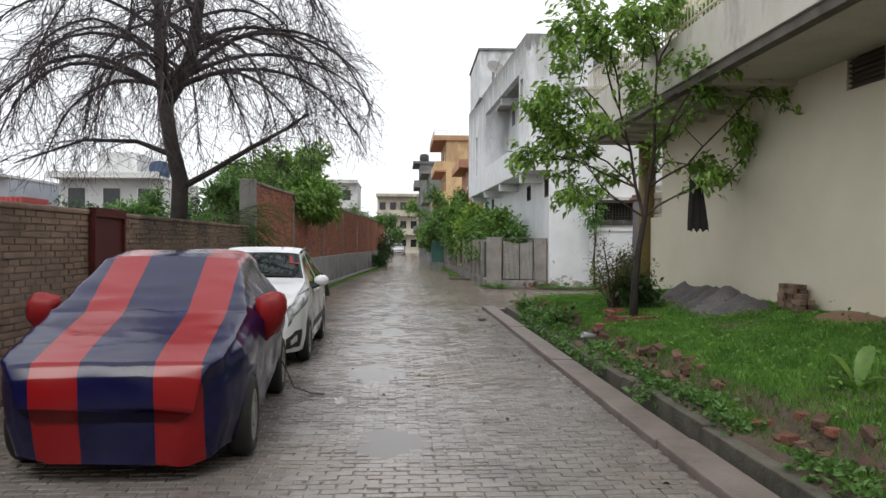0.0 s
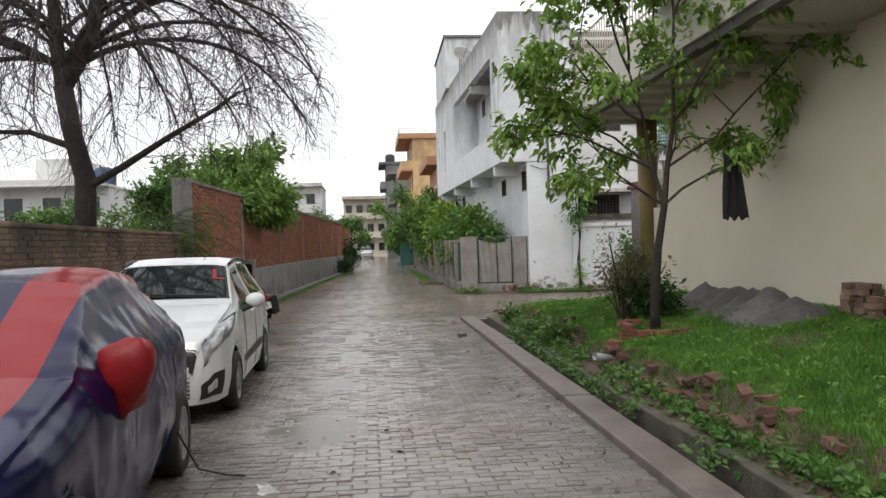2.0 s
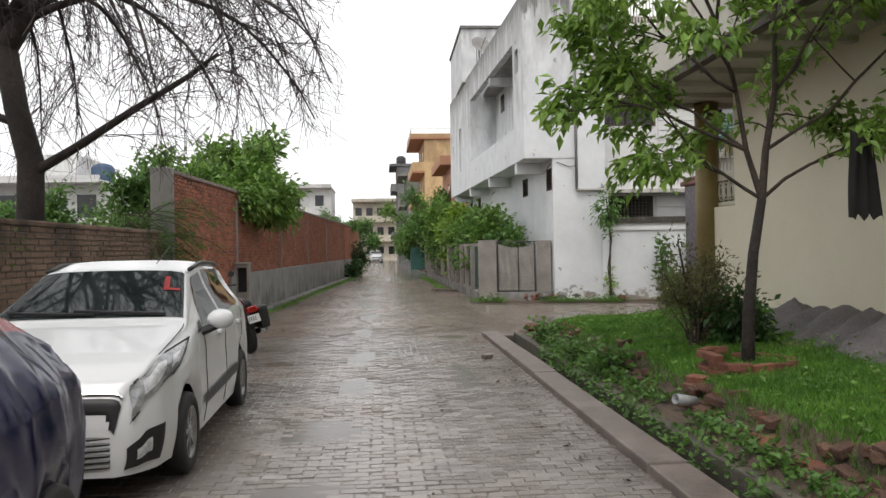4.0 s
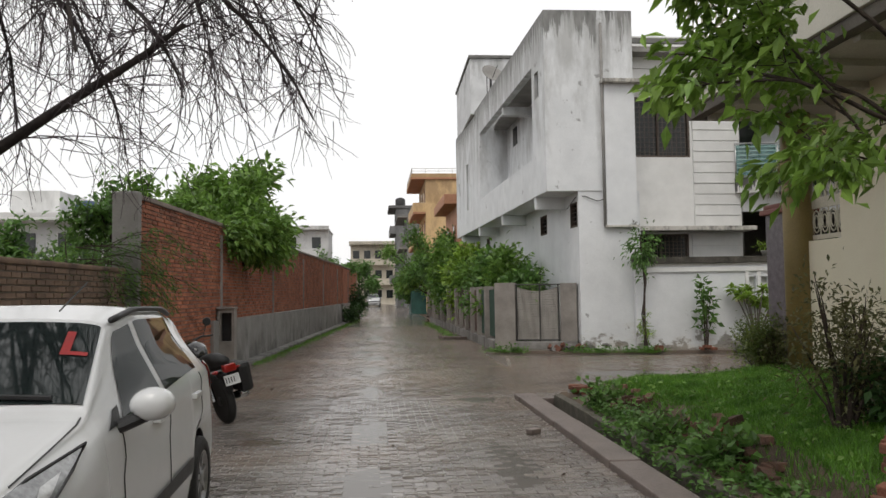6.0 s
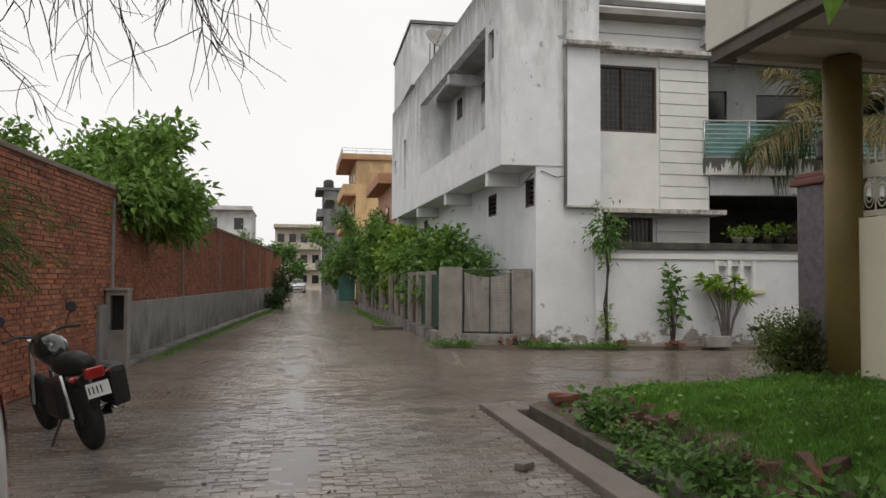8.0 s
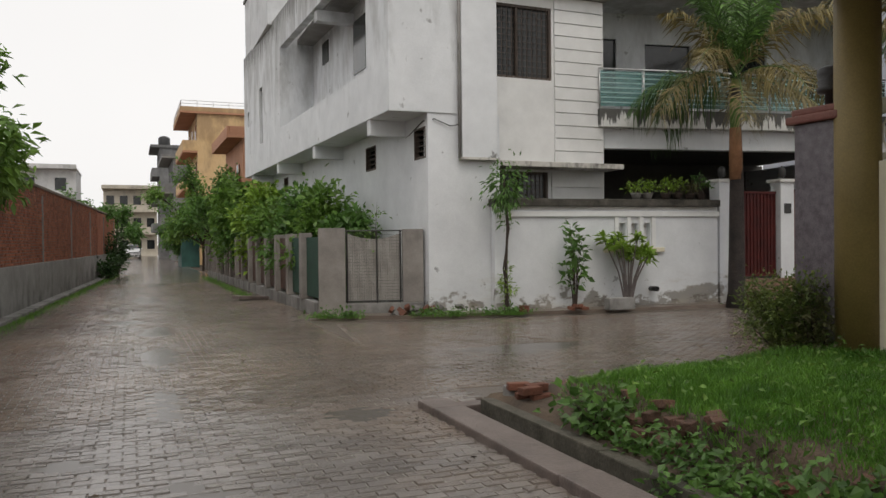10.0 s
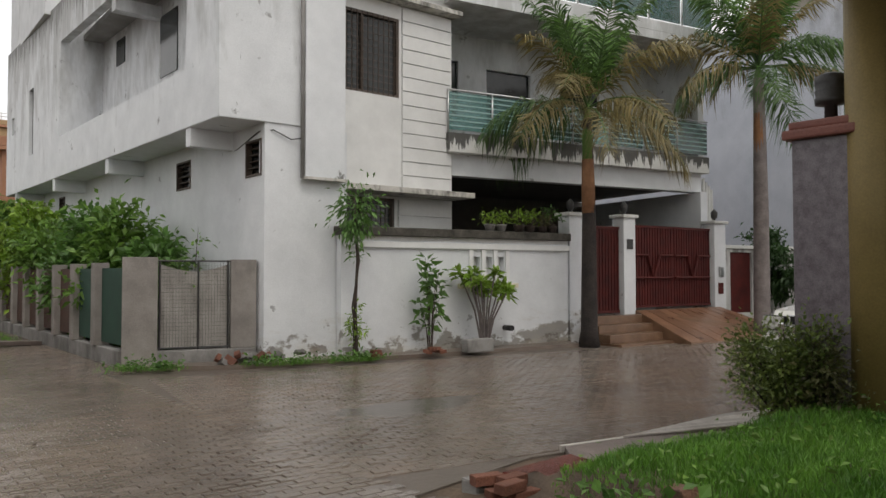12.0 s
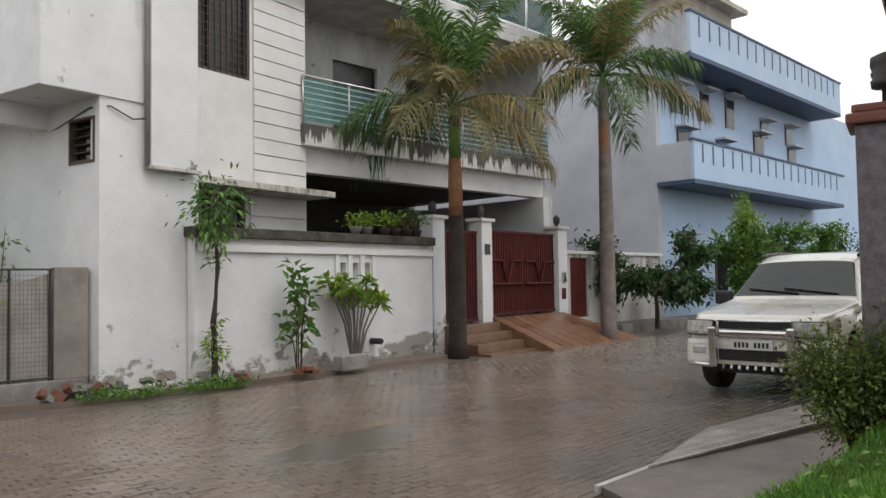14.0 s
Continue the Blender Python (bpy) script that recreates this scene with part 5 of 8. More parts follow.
def folds(p, side):
    q = Vector((p.x * side * 1.6, p.y * 1.6, p.z * 2.5))
    low = max(0.0, min(1.0, (0.95 - p.z) / 0.6))
    taut = 0.35 if p.y < 1.1 and p.z > 0.7 else 1.0
    n = (noise.noise(q) * 0.014 + noise.noise(q * 2.7) * 0.006) * taut
    side_on = 0.2 + 0.8 * min(1.0, max(0.0, (1.4 - p.z) / 0.35))
    for fy_, fz, ph, amp in ((2.2, 0.75, 1.0, 0.024), (4.2, 1.1, 5.0, 0.012)):
        r = 1.0 - abs(noise.noise(Vector((p.x * side * 1.5 + ph, p.y * fy_ + p.z * 1.3, p.z * fz + 3 * side + ph)))) * 2.2
        n += amp * max(0.0, r) ** 3 * side_on * taut
    drape = 0.012 * low * noise.noise(Vector((p.y * 6, p.z * 2, side)))
    tuck = max(0.0, 0.78 - p.z)
    front = max(0.0, 1 - p.y / 0.35)
    return Vector((n + drape - 0.12 * tuck, n * 0.5 + 0.2 * tuck * front + (0.02 * low * math.sin(p.x * side * 9 + 4 * p.z) if p.y < 0.3 else 0), n + 0.035 * low * low * math.sin(p.y * 5 + p.x * side * 7)))


covered = thing("covered_car", "parked car under a red and navy striped nylon cover, wet", "car", pose(-1.65, 5.12, 0, 0, 0, 3.4))
cs = Shell({0: 0.55, 0.03: 0.75, 0.1: 0.85, 0.35: 0.92, 1.0: 1.07, 1.15: 1.11, 1.95: 1.54, 2.5: 1.6, 3.2: 1.55, 3.6: 1.4, 4.0: 1.12, 4.12: 0.9, 4.16: 0.5},
           {0: 0.4, 0.1: 0.68, 0.4: 0.84, 1.1: 0.98, 2.2: 1.03, 3.4: 1.06, 4.0: 0.98, 4.16: 0.45},
           {0: 0.5, 0.06: 0.63, 0.2: 0.77, 0.5: 0.87, 2.2: 0.89, 3.4: 0.88, 4.0: 0.8, 4.16: 0.7},
           {0: 0.6, 0.2: 0.74, 1.1: 0.77, 1.95: 0.61, 2.6: 0.62, 3.4: 0.58, 4.0: 0.66, 4.16: 0.6}, 0.14, [(0.86, 0.3), (3.36, 0.3)], 0.30, folds)
part("cover", cs.mesh(110, 36), COVERMAT, covered, "red and navy striped cover", True)
part("underbody", bx(-0.68, 0.68, 0.55, 3.9, 0.15, 0.6), BLACKPLASTIC, covered)
for sd in (1, -1):
    bm = bmesh.new()
    # a loose bag: boxy over the mirror, pulled in to a slack point below
    rings = []
    for z, wx, wy, ox, oy in ((0.13, 0.05, 0.04, -0.04, 0.0), (0.12, 0.11, 0.075, -0.02, 0.0), (0.06, 0.135, 0.1, 0.0, 0.0), (-0.03, 0.13, 0.1, 0.005, 0.0), (-0.11, 0.105, 0.085, 0.0, 0.02), (-0.19, 0.07, 0.07, -0.03, 0.05), (-0.26, 0.03, 0.04, -0.07, 0.08)):
        ring = []
        for i in range(20):
            a = 2 * math.pi * i / 20
            c, s_ = math.cos(a), math.sin(a)
            p = Vector((math.copysign(abs(c) ** 0.6, c) * wx + ox, math.copysign(abs(s_) ** 0.6, s_) * wy + oy, z + 0.02 * c))
            p += Vector((noise.noise(p * 14), noise.noise(p * 14 + Vector((3, 0, sd))), noise.noise(p * 12 + Vector((0, 5, sd))))) * 0.03
            ring.append(bm.verts.new((sd * (0.95 + 1.0 * p.x), 1.5 + 1.0 * p.y, 1.08 + 1.1 * p.z)))
        rings.append(ring)
    for ra, rb_ in zip(rings, rings[1:]):
        for i in range(20):
            bm.faces.new((ra[i], ra[(i + 1) % 20], rb_[(i + 1) % 20], rb_[i]))
    bm.faces.new(rings[0])
    bm.faces.new(rings[-1])
    bmesh.ops.recalc_face_normals(bm, faces=bm.faces[:])
    part("mirror_pocket", bm, REDCLOTH, covered, "red mirror pocket", True)
    for yy in (0.86, 3.36):
        wheel(covered, sd * 0.79, yy, 0.31, 0.19, sd)
part("strap", tube(bmesh.new(), [(0.9, 3.0, 0.4), (1.02, 3.1, 0.1), (1.2, 3.2, 0.015), (1.35, 3.15, 0.012)], 0.008, 5), BLACKPLASTIC, covered)

OLDLAMP = mat("yellowed lamp lens", (0.22, 0.22, 0.2), (0.55, 0.55, 0.5), 12, 0.15, 0.1, 30)
# ivory sport-utility car in the side street
suv = thing("suv_car", "ivory white sport-utility car with chrome bull bar, parked", "car", pose(9.95, 19.85, 0.0, 0, 0, -97) @ Matrix.Scale(1.05, 4))
ss = Shell({0: 0.82, 0.025: 0.98, 0.1: 1.04, 0.4: 1.08, 1.25: 1.17, 1.4: 1.2, 2.02: 1.73, 2.4: 1.83, 3.0: 1.86, 4.3: 1.85, 4.5: 1.74, 4.6: 1.1, 4.65: 0.6},
           {0: 0.75, 0.05: 0.92, 0.3: 1.0, 1.3: 1.08, 2.0: 1.13, 4.4: 1.14, 4.65: 0.55},
           {0: 0.78, 0.05: 0.84, 0.35: 0.9, 0.9: 0.92, 4.2: 0.92, 4.5: 0.86, 4.65: 0.8},
           {0: 0.7, 0.2: 0.8, 1.3: 0.83, 2.02: 0.66, 2.6: 0.67, 4.3: 0.66, 4.55: 0.72, 4.65: 0.7}, 0.42, [(0.9, 0.37), (3.55, 0.37)], 0.46)
part("body", ss.mesh(), IVORYPAINT, suv, "ivory white body", True)
part("underbody", bx(-0.76, 0.76, 0.2, 4.5, 0.3, 0.95), BLACKPLASTIC, suv)
part("windscreen", ss.cross(1.45, 2.0, 0.69, 0.70), CARGLASS, suv, "windscreen", True)
for sd in (1, -1):
    for nm, c4 in (("front_side_window", [(1.75, 0.46), (2.55, 0.46), (2.5, 0.65), (2.2, 0.65)]), ("rear_side_window", [(2.65, 0.46), (3.4, 0.46), (3.4, 0.65), (2.6, 0.65)]), ("cargo_window", [(3.5, 0.46), (4.35, 0.46), (4.3, 0.65), (3.5, 0.65)])):
        part(nm, ss.patch(c4, sd), CARGLASS, suv, "", True)
    part("headlight", ss.patch([(0.06, 0.33), (0.32, 0.34), (0.34, 0.45), (0.1, 0.47)], sd, 0.015), OLDLAMP, suv, "square headlight", True)
    part("lamp_surround", box(bmesh.new(), -0.2, 0.2, -0.03, 0.05, -0.1, 0.1, pose(sd * 0.655, -0.06, 0.88, -8, 0, sd * 14), 0.03), BLACKPLASTIC, suv, "dark lamp surround")
    part("headlight_face", box(bmesh.new(), -0.19, 0.19, -0.03, 0.05, -0.09, 0.09, pose(sd * 0.655, -0.075, 0.88, -8, 0, sd * 14), 0.03), OLDLAMP, suv, "clear headlight")
    part("fog_lamp", box(bmesh.new(), -0.09, 0.09, -0.02, 0.03, -0.05, 0.05, pose(sd * 0.68, -0.055, 0.6), 0.02), LAMPGLASS, suv)
    part("roof_rail", tube(bmesh.new(), [ss.at(2.2 + 0.18 * k, 0.72, sd, 0.05) for k in range(12)], 0.025, 6), BLACKPLASTIC, suv, "black roof rail", True)
    bm = bmesh.new()
    box(bm, -0.12, 0.12, -0.07, 0.07, -0.09, 0.11, pose(sd * 1.06, 1.75, 1.2), 0.04)
    part("mirror", bm, BLACKPLASTIC, suv, "black door mirror")
    part("mirror_arm", tube(bmesh.new(), [(sd * 0.85, 1.72, 1.12), (sd * 1.0, 1.75, 1.15)], 0.03, 6), BLACKPLASTIC, suv)
    for yy in (0.9, 3.55):
        wheel(suv, sd * 0.81, yy, 0.37, 0.24, sd)
    part("bull_bar_upright", box(bmesh.new(), -0.05, 0.05, -0.03, 0.03, 0.4, 0.9, pose(sd * 0.47, -0.1, 0, 4, 0, 0), 0.02), CHROME, suv, "chrome bull bar upright")
part("bumper", box(bmesh.new(), -0.86, 0.86, -0.06, 0.25, 0.42, 0.74, None, 0.06), IVORYPAINT, suv, "ivory bumper")
part("bull_bar_tube", box(bmesh.new(), -0.42, 0.42, -0.14, -0.08, 0.76, 0.86, None, 0.03), CHROME, suv, "broad chrome cross bar", True)
part("grille", box(bmesh.new(), -0.44, 0.44, -0.04, 0.06, 0.87, 0.97, None, 0.015), BLACKPLASTIC, suv, "dark grille")
part("grille_bar", tube(bmesh.new(), [(-0.45, -0.045, 0.975), (0.45, -0.045, 0.975)], 0.016, 6), CHROME, suv)
part("lower_intake", box(bmesh.new(), -0.43, 0.43, -0.075, 0.0, 0.48, 0.62, None, 0.01), BLACKPLASTIC, suv)
for k in range(9):
    part("guard_tooth", box(bmesh.new(), -0.018, 0.018, -0.08, 0.0, 0.36, 0.47, pose(-0.4 + 0.1 * k, -0.02, 0, -12, 0, 0), 0.008), STEEL, suv)
for sd in (1, -1):
    part("guard_tube", tube(bmesh.new(), [(sd * 0.5, -0.09, 0.41), (sd * 0.8, -0.05, 0.42), (sd * 0.9, 0.12, 0.43)], 0.03, 8), CHROME, suv, "chrome lower guard tube", True)
plate_bars(suv, pose(0, -0.11, 0.68), 0.5, 0.12)
for a, b in ((0.82, 0.95), (0.97, 0.8)):
    part("wiper", tube(bmesh.new(), [ss.at(1.47, a, 1, 0.02), ss.at(1.55, b, -1, 0.025)], 0.012, 5), BLACKPLASTIC, suv)

# motorbike by the brick wall
bike = thing("motorcycle", "black motorcycle leaning on its stand, seen from behind", "motorcycle", pose(-1.64, 17.8, 0, 0, -12, 33))
for yy, nm in ((0.0, "rear_wheel"), (1.28, "front_wheel")):
    r = 0.3
    mwh = pose(0, yy, r, 0, 90, 0)
    w = part(nm, lathe(bmesh.new(), [(0.22, -0.04), (0.27, -0.055), (0.3, -0.03), (0.3, 0.03), (0.27, 0.055), (0.22, 0.04)], 28, mwh), TYRE, bike, "black tyre", True)
    bm = bmesh.new()
    for k in range(5):
        box(bm, 0.03, 0.225, -0.012, 0.012, -0.012, 0.012, mwh @ pose(0, 0, 0, 0, 0, 72 * k))
    lathe(bm, [(0.06, -0.06), (0.06, 0.06)], 12, mwh)
    part("rim", bm, BLACKPLASTIC, w)
SEATMAT = mat("black seat vinyl", (0.012, 0.012, 0.013), (0.02, 0.02, 0.02), 5, 0.5, 0.2)
part("mudguard", tube(bmesh.new(), [(0, -0.28 + 0.0 * k, 0.45) if k == 0 else (0, -0.3 * math.cos(k * 0.28), 0.32 + 0.33 * math.sin(k * 0.28 + 0.35)) for k in range(6)], 0.05, 8), BLACKPLASTIC, bike)
bm = bmesh.new()
tube(bm, [(0, -0.3, 0.84), (0, 0.0, 0.82), (0, 0.3, 0.78), (0, 0.5, 0.76)], [0.07, 0.12, 0.12, 0.09], 12)
part("seat", bm, SEATMAT, bike, "black seat", True)
tankm = mat("black tank paint", (0.015, 0.015, 0.016), (0.02, 0.02, 0.022), 4, 0.15, 0.0, coat=1.0)
part("tank", tube(bmesh.new(), [(0, 0.48, 0.82), (0, 0.62, 0.9), (0, 0.82, 0.92), (0, 0.96, 0.86)], [0.09, 0.15, 0.16, 0.08], 14), tankm, bike, "glossy black tank", True)
part("engine", bx(-0.13, 0.13, 0.35, 0.8, 0.25, 0.62, None, 0.05), BLACKPLASTIC, bike)
part("exhaust", tube(bmesh.new(), [(0.14, 0.6, 0.25), (0.17, 0.2, 0.28), (0.19, -0.3, 0.38)], [0.025, 0.05, 0.055], 12), CHROME, bike, "chrome exhaust", True)
part("tail_light", bx(-0.08, 0.08, -0.46, -0.36, 0.72, 0.82, None, 0.02), REDLAMP, bike, "red tail light")
for sd in (-1, 1):
    part("fork_leg", tube(bmesh.new(), [(sd * 0.09, 1.28, 0.3), (sd * 0.09, 1.0, 1.0)], 0.025, 8), CHROME, bike)
    part("shock", tube(bmesh.new(), [(sd * 0.12, 0.0, 0.32), (sd * 0.12, 0.12, 0.72)], 0.03, 8), CHROME, bike)
    part("handlebar", tube(bmesh.new(), [(0, 0.98, 1.0), (sd * 0.22, 0.95, 1.06), (sd * 0.36, 0.86, 1.05)], 0.016, 8), BLACKIRON, bike)
    mr = part("mirror", tube(bmesh.new(), [(sd * 0.24, 0.93, 1.06), (sd * 0.32, 0.95, 1.2)], 0.007, 6), BLACKIRON, bike)
    part("mirror_glass", lathe(bmesh.new(), [(0.05, -0.01), (0.06, 0.0), (0.05, 0.012)], 14, pose(sd * 0.34, 0.95, 1.25, 80, 0, 0)), BLACKPLASTIC, mr)
    part("indicator", lathe(bmesh.new(), [(0.01, -0.04), (0.03, 0), (0.01, 0.04)], 10, pose(sd * 0.16, -0.34, 0.74, 0, 90, 0)), REDLAMP, bike)
part("saddle_guard", tube(bmesh.new(), [(0.2, -0.32, 0.72), (0.24, 0.1, 0.72), (0.24, 0.12, 0.42), (0.2, -0.3, 0.42), (0.2, -0.32, 0.72)], 0.014, 6), BLACKIRON, bike)
part("saddle_bag", bx(0.13, 0.3, -0.38, 0.1, 0.4, 0.78, None, 0.06), SEATMAT, bike, "black side bag")
part("side_stand", tube(bmesh.new(), [(-0.1, 0.4, 0.28), (-0.26, 0.34, 0.045)], 0.014, 6), BLACKIRON, bike)
plate_bars(bike, pose(0, -0.44, 0.62, -15, 0, 0), 0.2, 0.13, 5)

# ---- plants ----
def leaf_cloud(pts, dirs, size, seed, aspect=0.42, droop=0.5, spread=0.6, fold=0.18, jitter=0.35):
    """Folded pointed leaves: four vertices each, from a base point along a direction."""
    rg = np.random.RandomState(seed)
    pts = np.asarray(pts, float)
    n = len(pts)
    d = np.asarray(dirs, float) + rg.normal(0, spread, (n, 3))
    d[:, 2] -= droop
    d /= np.linalg.norm(d, axis=1, keepdims=True) + 1e-9
    side = np.cross(d, rg.normal(0, 0.45, (n, 3)) + np.array([0, 0, 1.0]))
    side /= np.linalg.norm(side, axis=1, keepdims=True) + 1e-9
    up = np.cross(side, d)
    L = size * (1 + jitter * rg.uniform(-1, 1, (n, 1)))
    base, tip = pts, pts + d * L - np.array([0, 0, 1.0]) * L * 0.12
    mid = pts + d * L * 0.45
    a = mid + side * L * aspect * 0.5 + up * L * fold * 0.5
    b = mid - side * L * aspect * 0.5 + up * L * fold * 0.5
    v = np.stack([base, a, tip, b], 1).reshape(-1, 3)
    k = np.arange(n) * 4
    f = np.concatenate([np.stack([k, k + 1, k + 2], 1), np.stack([k, k + 2, k + 3], 1)])
    return v.tolist(), f.tolist()


def twig_mesh(paths, n=4):
    """Many tapered tubes as vertex and face lists; paths = (points, r0, r1)."""
    vs, fs = [], []
    ca = [(math.cos(2 * math.pi * k / n), math.sin(2 * math.pi * k / n)) for k in range(n)]
    for pts, r0, r1 in paths:
        base = len(vs)
        m = len(pts)
        for i, p in enumerate(pts):
            d = (pts[min(i + 1, m - 1)] - pts[max(i - 1, 0)])
            d = d.normalized() if d.length > 1e-9 else Vector((0, 0, 1))
            u = d.cross(Vector((0.31, 0.2, 0.93)) if abs(d.z) < 0.8 else Vector((1, 0.2, 0))).normalized()
            w = d.cross(u)
            r = r0 + (r1 - r0) * i / max(1, m - 1)
            for c, s_ in ca:
                vs.append(tuple(p + u * (c * r) + w * (s_ * r)))
        for i in range(m - 1):
            for k in range(n):
                a, b = base + i * n + k, base + i * n + (k + 1) % n
                fs.append((a, b, b + n, a + n))
    return vs, fs


def limb(rng, start, way, length, steps, wander, pull):
    """A wandering path; pull = drift of the direction at each step."""
    pts, d = [Vector(start)], Vector(way).normalized()
    for i in range(steps):
        d = (d + Vector((rng.gauss(0, wander), rng.gauss(0, wander), rng.gauss(0, wander))) + Vector(pull) * (i + 1) / steps).normalized()
        pts.append(pts[-1] + d * (length / steps))
    return pts


# bare weeping tree behind the old wall
rng = random.Random(21)
bare = thing("bare_tree", "leafless tree with long drooping dark branches behind the old wall", "tree")
base = Vector((-4.17, 15.43, 0))
trunk_pts = [base, base + Vector((0.05, 0, 1.2)), base + Vector((0.1, 0, 2.2)), base + Vector((0.12, 0, 2.9)), base + Vector((-0.05, 0.0, 3.6)), base + Vector((-0.18, 0, 4.4))]
part("trunk", tube(bmesh.new(), trunk_pts, [0.24, 0.2, 0.17, 0.165, 0.15, 0.15], 12), BARKDARK, bare, "dark furrowed trunk", True)
fork = trunk_pts[-1]
main = []
def add_main(pts, r0, r1):
    main.append(([Vector(p) for p in pts], r0, r1))
add_main([fork, fork + Vector((-0.12, 0.1, 0.7)), fork + Vector((-0.18, 0.2, 1.5)), fork + Vector((-0.16, 0.1, 2.6)), fork + Vector((-0.05, 0, 3.6))], 0.125, 0.07)
add_main([fork, fork + Vector((0.3, -0.05, 0.45)), fork + Vector((0.55, -0.1, 1.0)), fork + Vector((0.68, -0.1, 1.9)), fork + Vector((0.85, -0.2, 3.2))], 0.15, 0.09)
add_main([base + Vector((0.12, 0, 2.75)), base + Vector((0.75, -0.2, 3.05)), base + Vector((1.6, -0.5, 3.5)), base + Vector((2.35, -0.8, 3.85)), base + Vector((2.75, -0.95, 4.1))], 0.07, 0.02)
add_main([base + Vector((-0.02, 0, 3.4)), base + Vector((-0.8, 0.2, 3.7)), base + Vector((-1.8, 0.1, 3.7)), base + Vector((-3.0, -0.2, 3.2))], 0.06, 0.015)
arches, whips = [], []
for src, r0, r1 in list(main[:2]):
    for k in range(17):
        f = 0.12 + 0.85 * (k + 0.5) / 17
        i = min(int(f * (len(src) - 1)), len(src) - 2)
        p = src[i].lerp(src[i + 1], f * (len(src) - 1) - i)
        az = k * 2.4 + rng.uniform(-0.4, 0.4)
        ln = rng.uniform(2.8, 4.9)
        arches.append((limb(rng, p, (math.cos(az), math.sin(az), rng.uniform(0.5, 1.0)), ln, 12, 0.07, (math.cos(az) * 0.1, math.sin(az) * 0.1, -0.52)), rng.uniform(0.035, 0.055), 0.008))
for az, ln, h in ((0.05, 6.4, 0.75), (-0.3, 6.2, 0.8), (0.4, 6.0, 0.85), (-0.1, 5.6, 0.5), (3.1, 4.6, 0.5), (3.4, 4.4, 0.6), (-0.75, 5.6, 0.7), (-1.3, 4.8, 0.7), (2.7, 4.2, 0.55)):
    arches.append((limb(rng, fork + Vector((0, 0, 0.3)), (math.cos(az), math.sin(az), h), ln, 14, 0.05, (math.cos(az) * 0.12, math.sin(az) * 0.12, -0.42)), 0.055, 0.01))
for src, r0, r1 in arches + main[2:]:
    m = len(src)
    for k in range(30):
        f = 0.2 + 0.8 * rng.random()
        i = min(int(f * (m - 1)), m - 2)
        p = src[i].lerp(src[i + 1], f * (m - 1) - i)
        d = (src[i + 1] - src[i]).normalized()
        w = d + Vector((rng.gauss(0, 0.55), rng.gauss(0, 0.55), rng.gauss(0.05, 0.4)))
        pts = limb(rng, p, w, rng.uniform(0.7, 1.8), 7, 0.16, (0, 0, -0.27))
        whips.append((pts, 0.009, 0.0035))
        for q in range(4):
            j = rng.randrange(2, 7)
            pp = pts[j]
            w2 = (pts[j] - pts[j - 1]).normalized() + Vector((rng.gauss(0, 0.6), rng.gauss(0, 0.6), rng.gauss(-0.1, 0.4)))
            whips.append((limb(rng, pp, w2, rng.uniform(0.3, 0.9), 5, 0.2, (0, 0, -0.1)), 0.0055, 0.0026))
def in_reach(pts):
    return all(p.x < 0.1 and p.z > (2.85 + 0.16 * (p.x + 1.8) if p.x > -1.8 else 2.6) for p in pts)


arches = [(pts[:max(3, sum(1 for p in pts if p.x < -0.2 and p.z > 3.0))], a, b) for pts, a, b in arches]
whips = [w for w in whips if in_reach(w[0])]
for pts, r0, r1 in main:
    part("limb", twig_mesh([(pts, r0, r1)], 8), BARKDARK, bare, "", True)
for pts, r0, r1 in arches:
    part("branch", twig_mesh([(pts, r0, r1)], 6), BARKDARK, bare, "", True)
tagged(part("twig", twig_mesh(whips, 3), TWIG, bare, "fine drooping twigs"), kind="stuff")


def crown_from(rng, start, ways, levels, ln, r, shrink, pull, out, tips, wander=0.1):
    for w in ways:
        pts = limb(rng, start, w, ln * rng.uniform(0.8, 1.2), 6, wander, pull)
        out.append((pts, r, r * 0.5))
        tips += [(pts[i], (pts[i] - pts[i - 1]).normalized()) for i in range(2 if levels <= 1 else 5, 7)]
        if levels > 0:
            for q in range(3 if levels > 1 else 4):
                i = rng.randrange(2, 7)
                d = (pts[i] - pts[i - 1]).normalized()
                nw = d + Vector((rng.gauss(0, 0.6), rng.gauss(0, 0.6), rng.gauss(0.1, 0.4)))
                crown_from(rng, pts[i], [nw], levels - 1, ln * shrink, r * 0.5, shrink, pull, out, tips, wander)


# broad-leaved tree on the lawn
rng = random.Random(33)
TB = Vector((4.2, 12.4, 0.36))
tree = thing("lawn_tree", "young broad-leaved tree with drooping fresh green leaves on the lawn", "tree")
tp = [TB - Vector((0, 0, 0.15)), TB + Vector((0.02, 0, 0.6)), TB + Vector((0.08, 0, 1.2)), TB + Vector((0.18, 0, 1.75))]
part("trunk", tube(bmesh.new(), tp, [0.075, 0.06, 0.052, 0.045], 10), BARKDARK, tree, "slim dark trunk", True)
wood, tips = [], []
stem = [tp[-1], tp[-1] + Vector((0.06, 0.02, 0.5)), tp[-1] + Vector((0.16, 0.0, 1.1)), tp[-1] + Vector((0.14, -0.05, 1.8)), tp[-1] + Vector((0.2, 0.0, 2.5))]
fork_stem = [tp[-1], tp[-1] + Vector((-0.14, 0.03, 0.5)), tp[-1] + Vector((-0.22, 0.06, 1.1)), tp[-1] + Vector((-0.42, 0.05, 1.8))]
wood += [(stem, 0.042, 0.016), (fork_stem, 0.034, 0.014)]
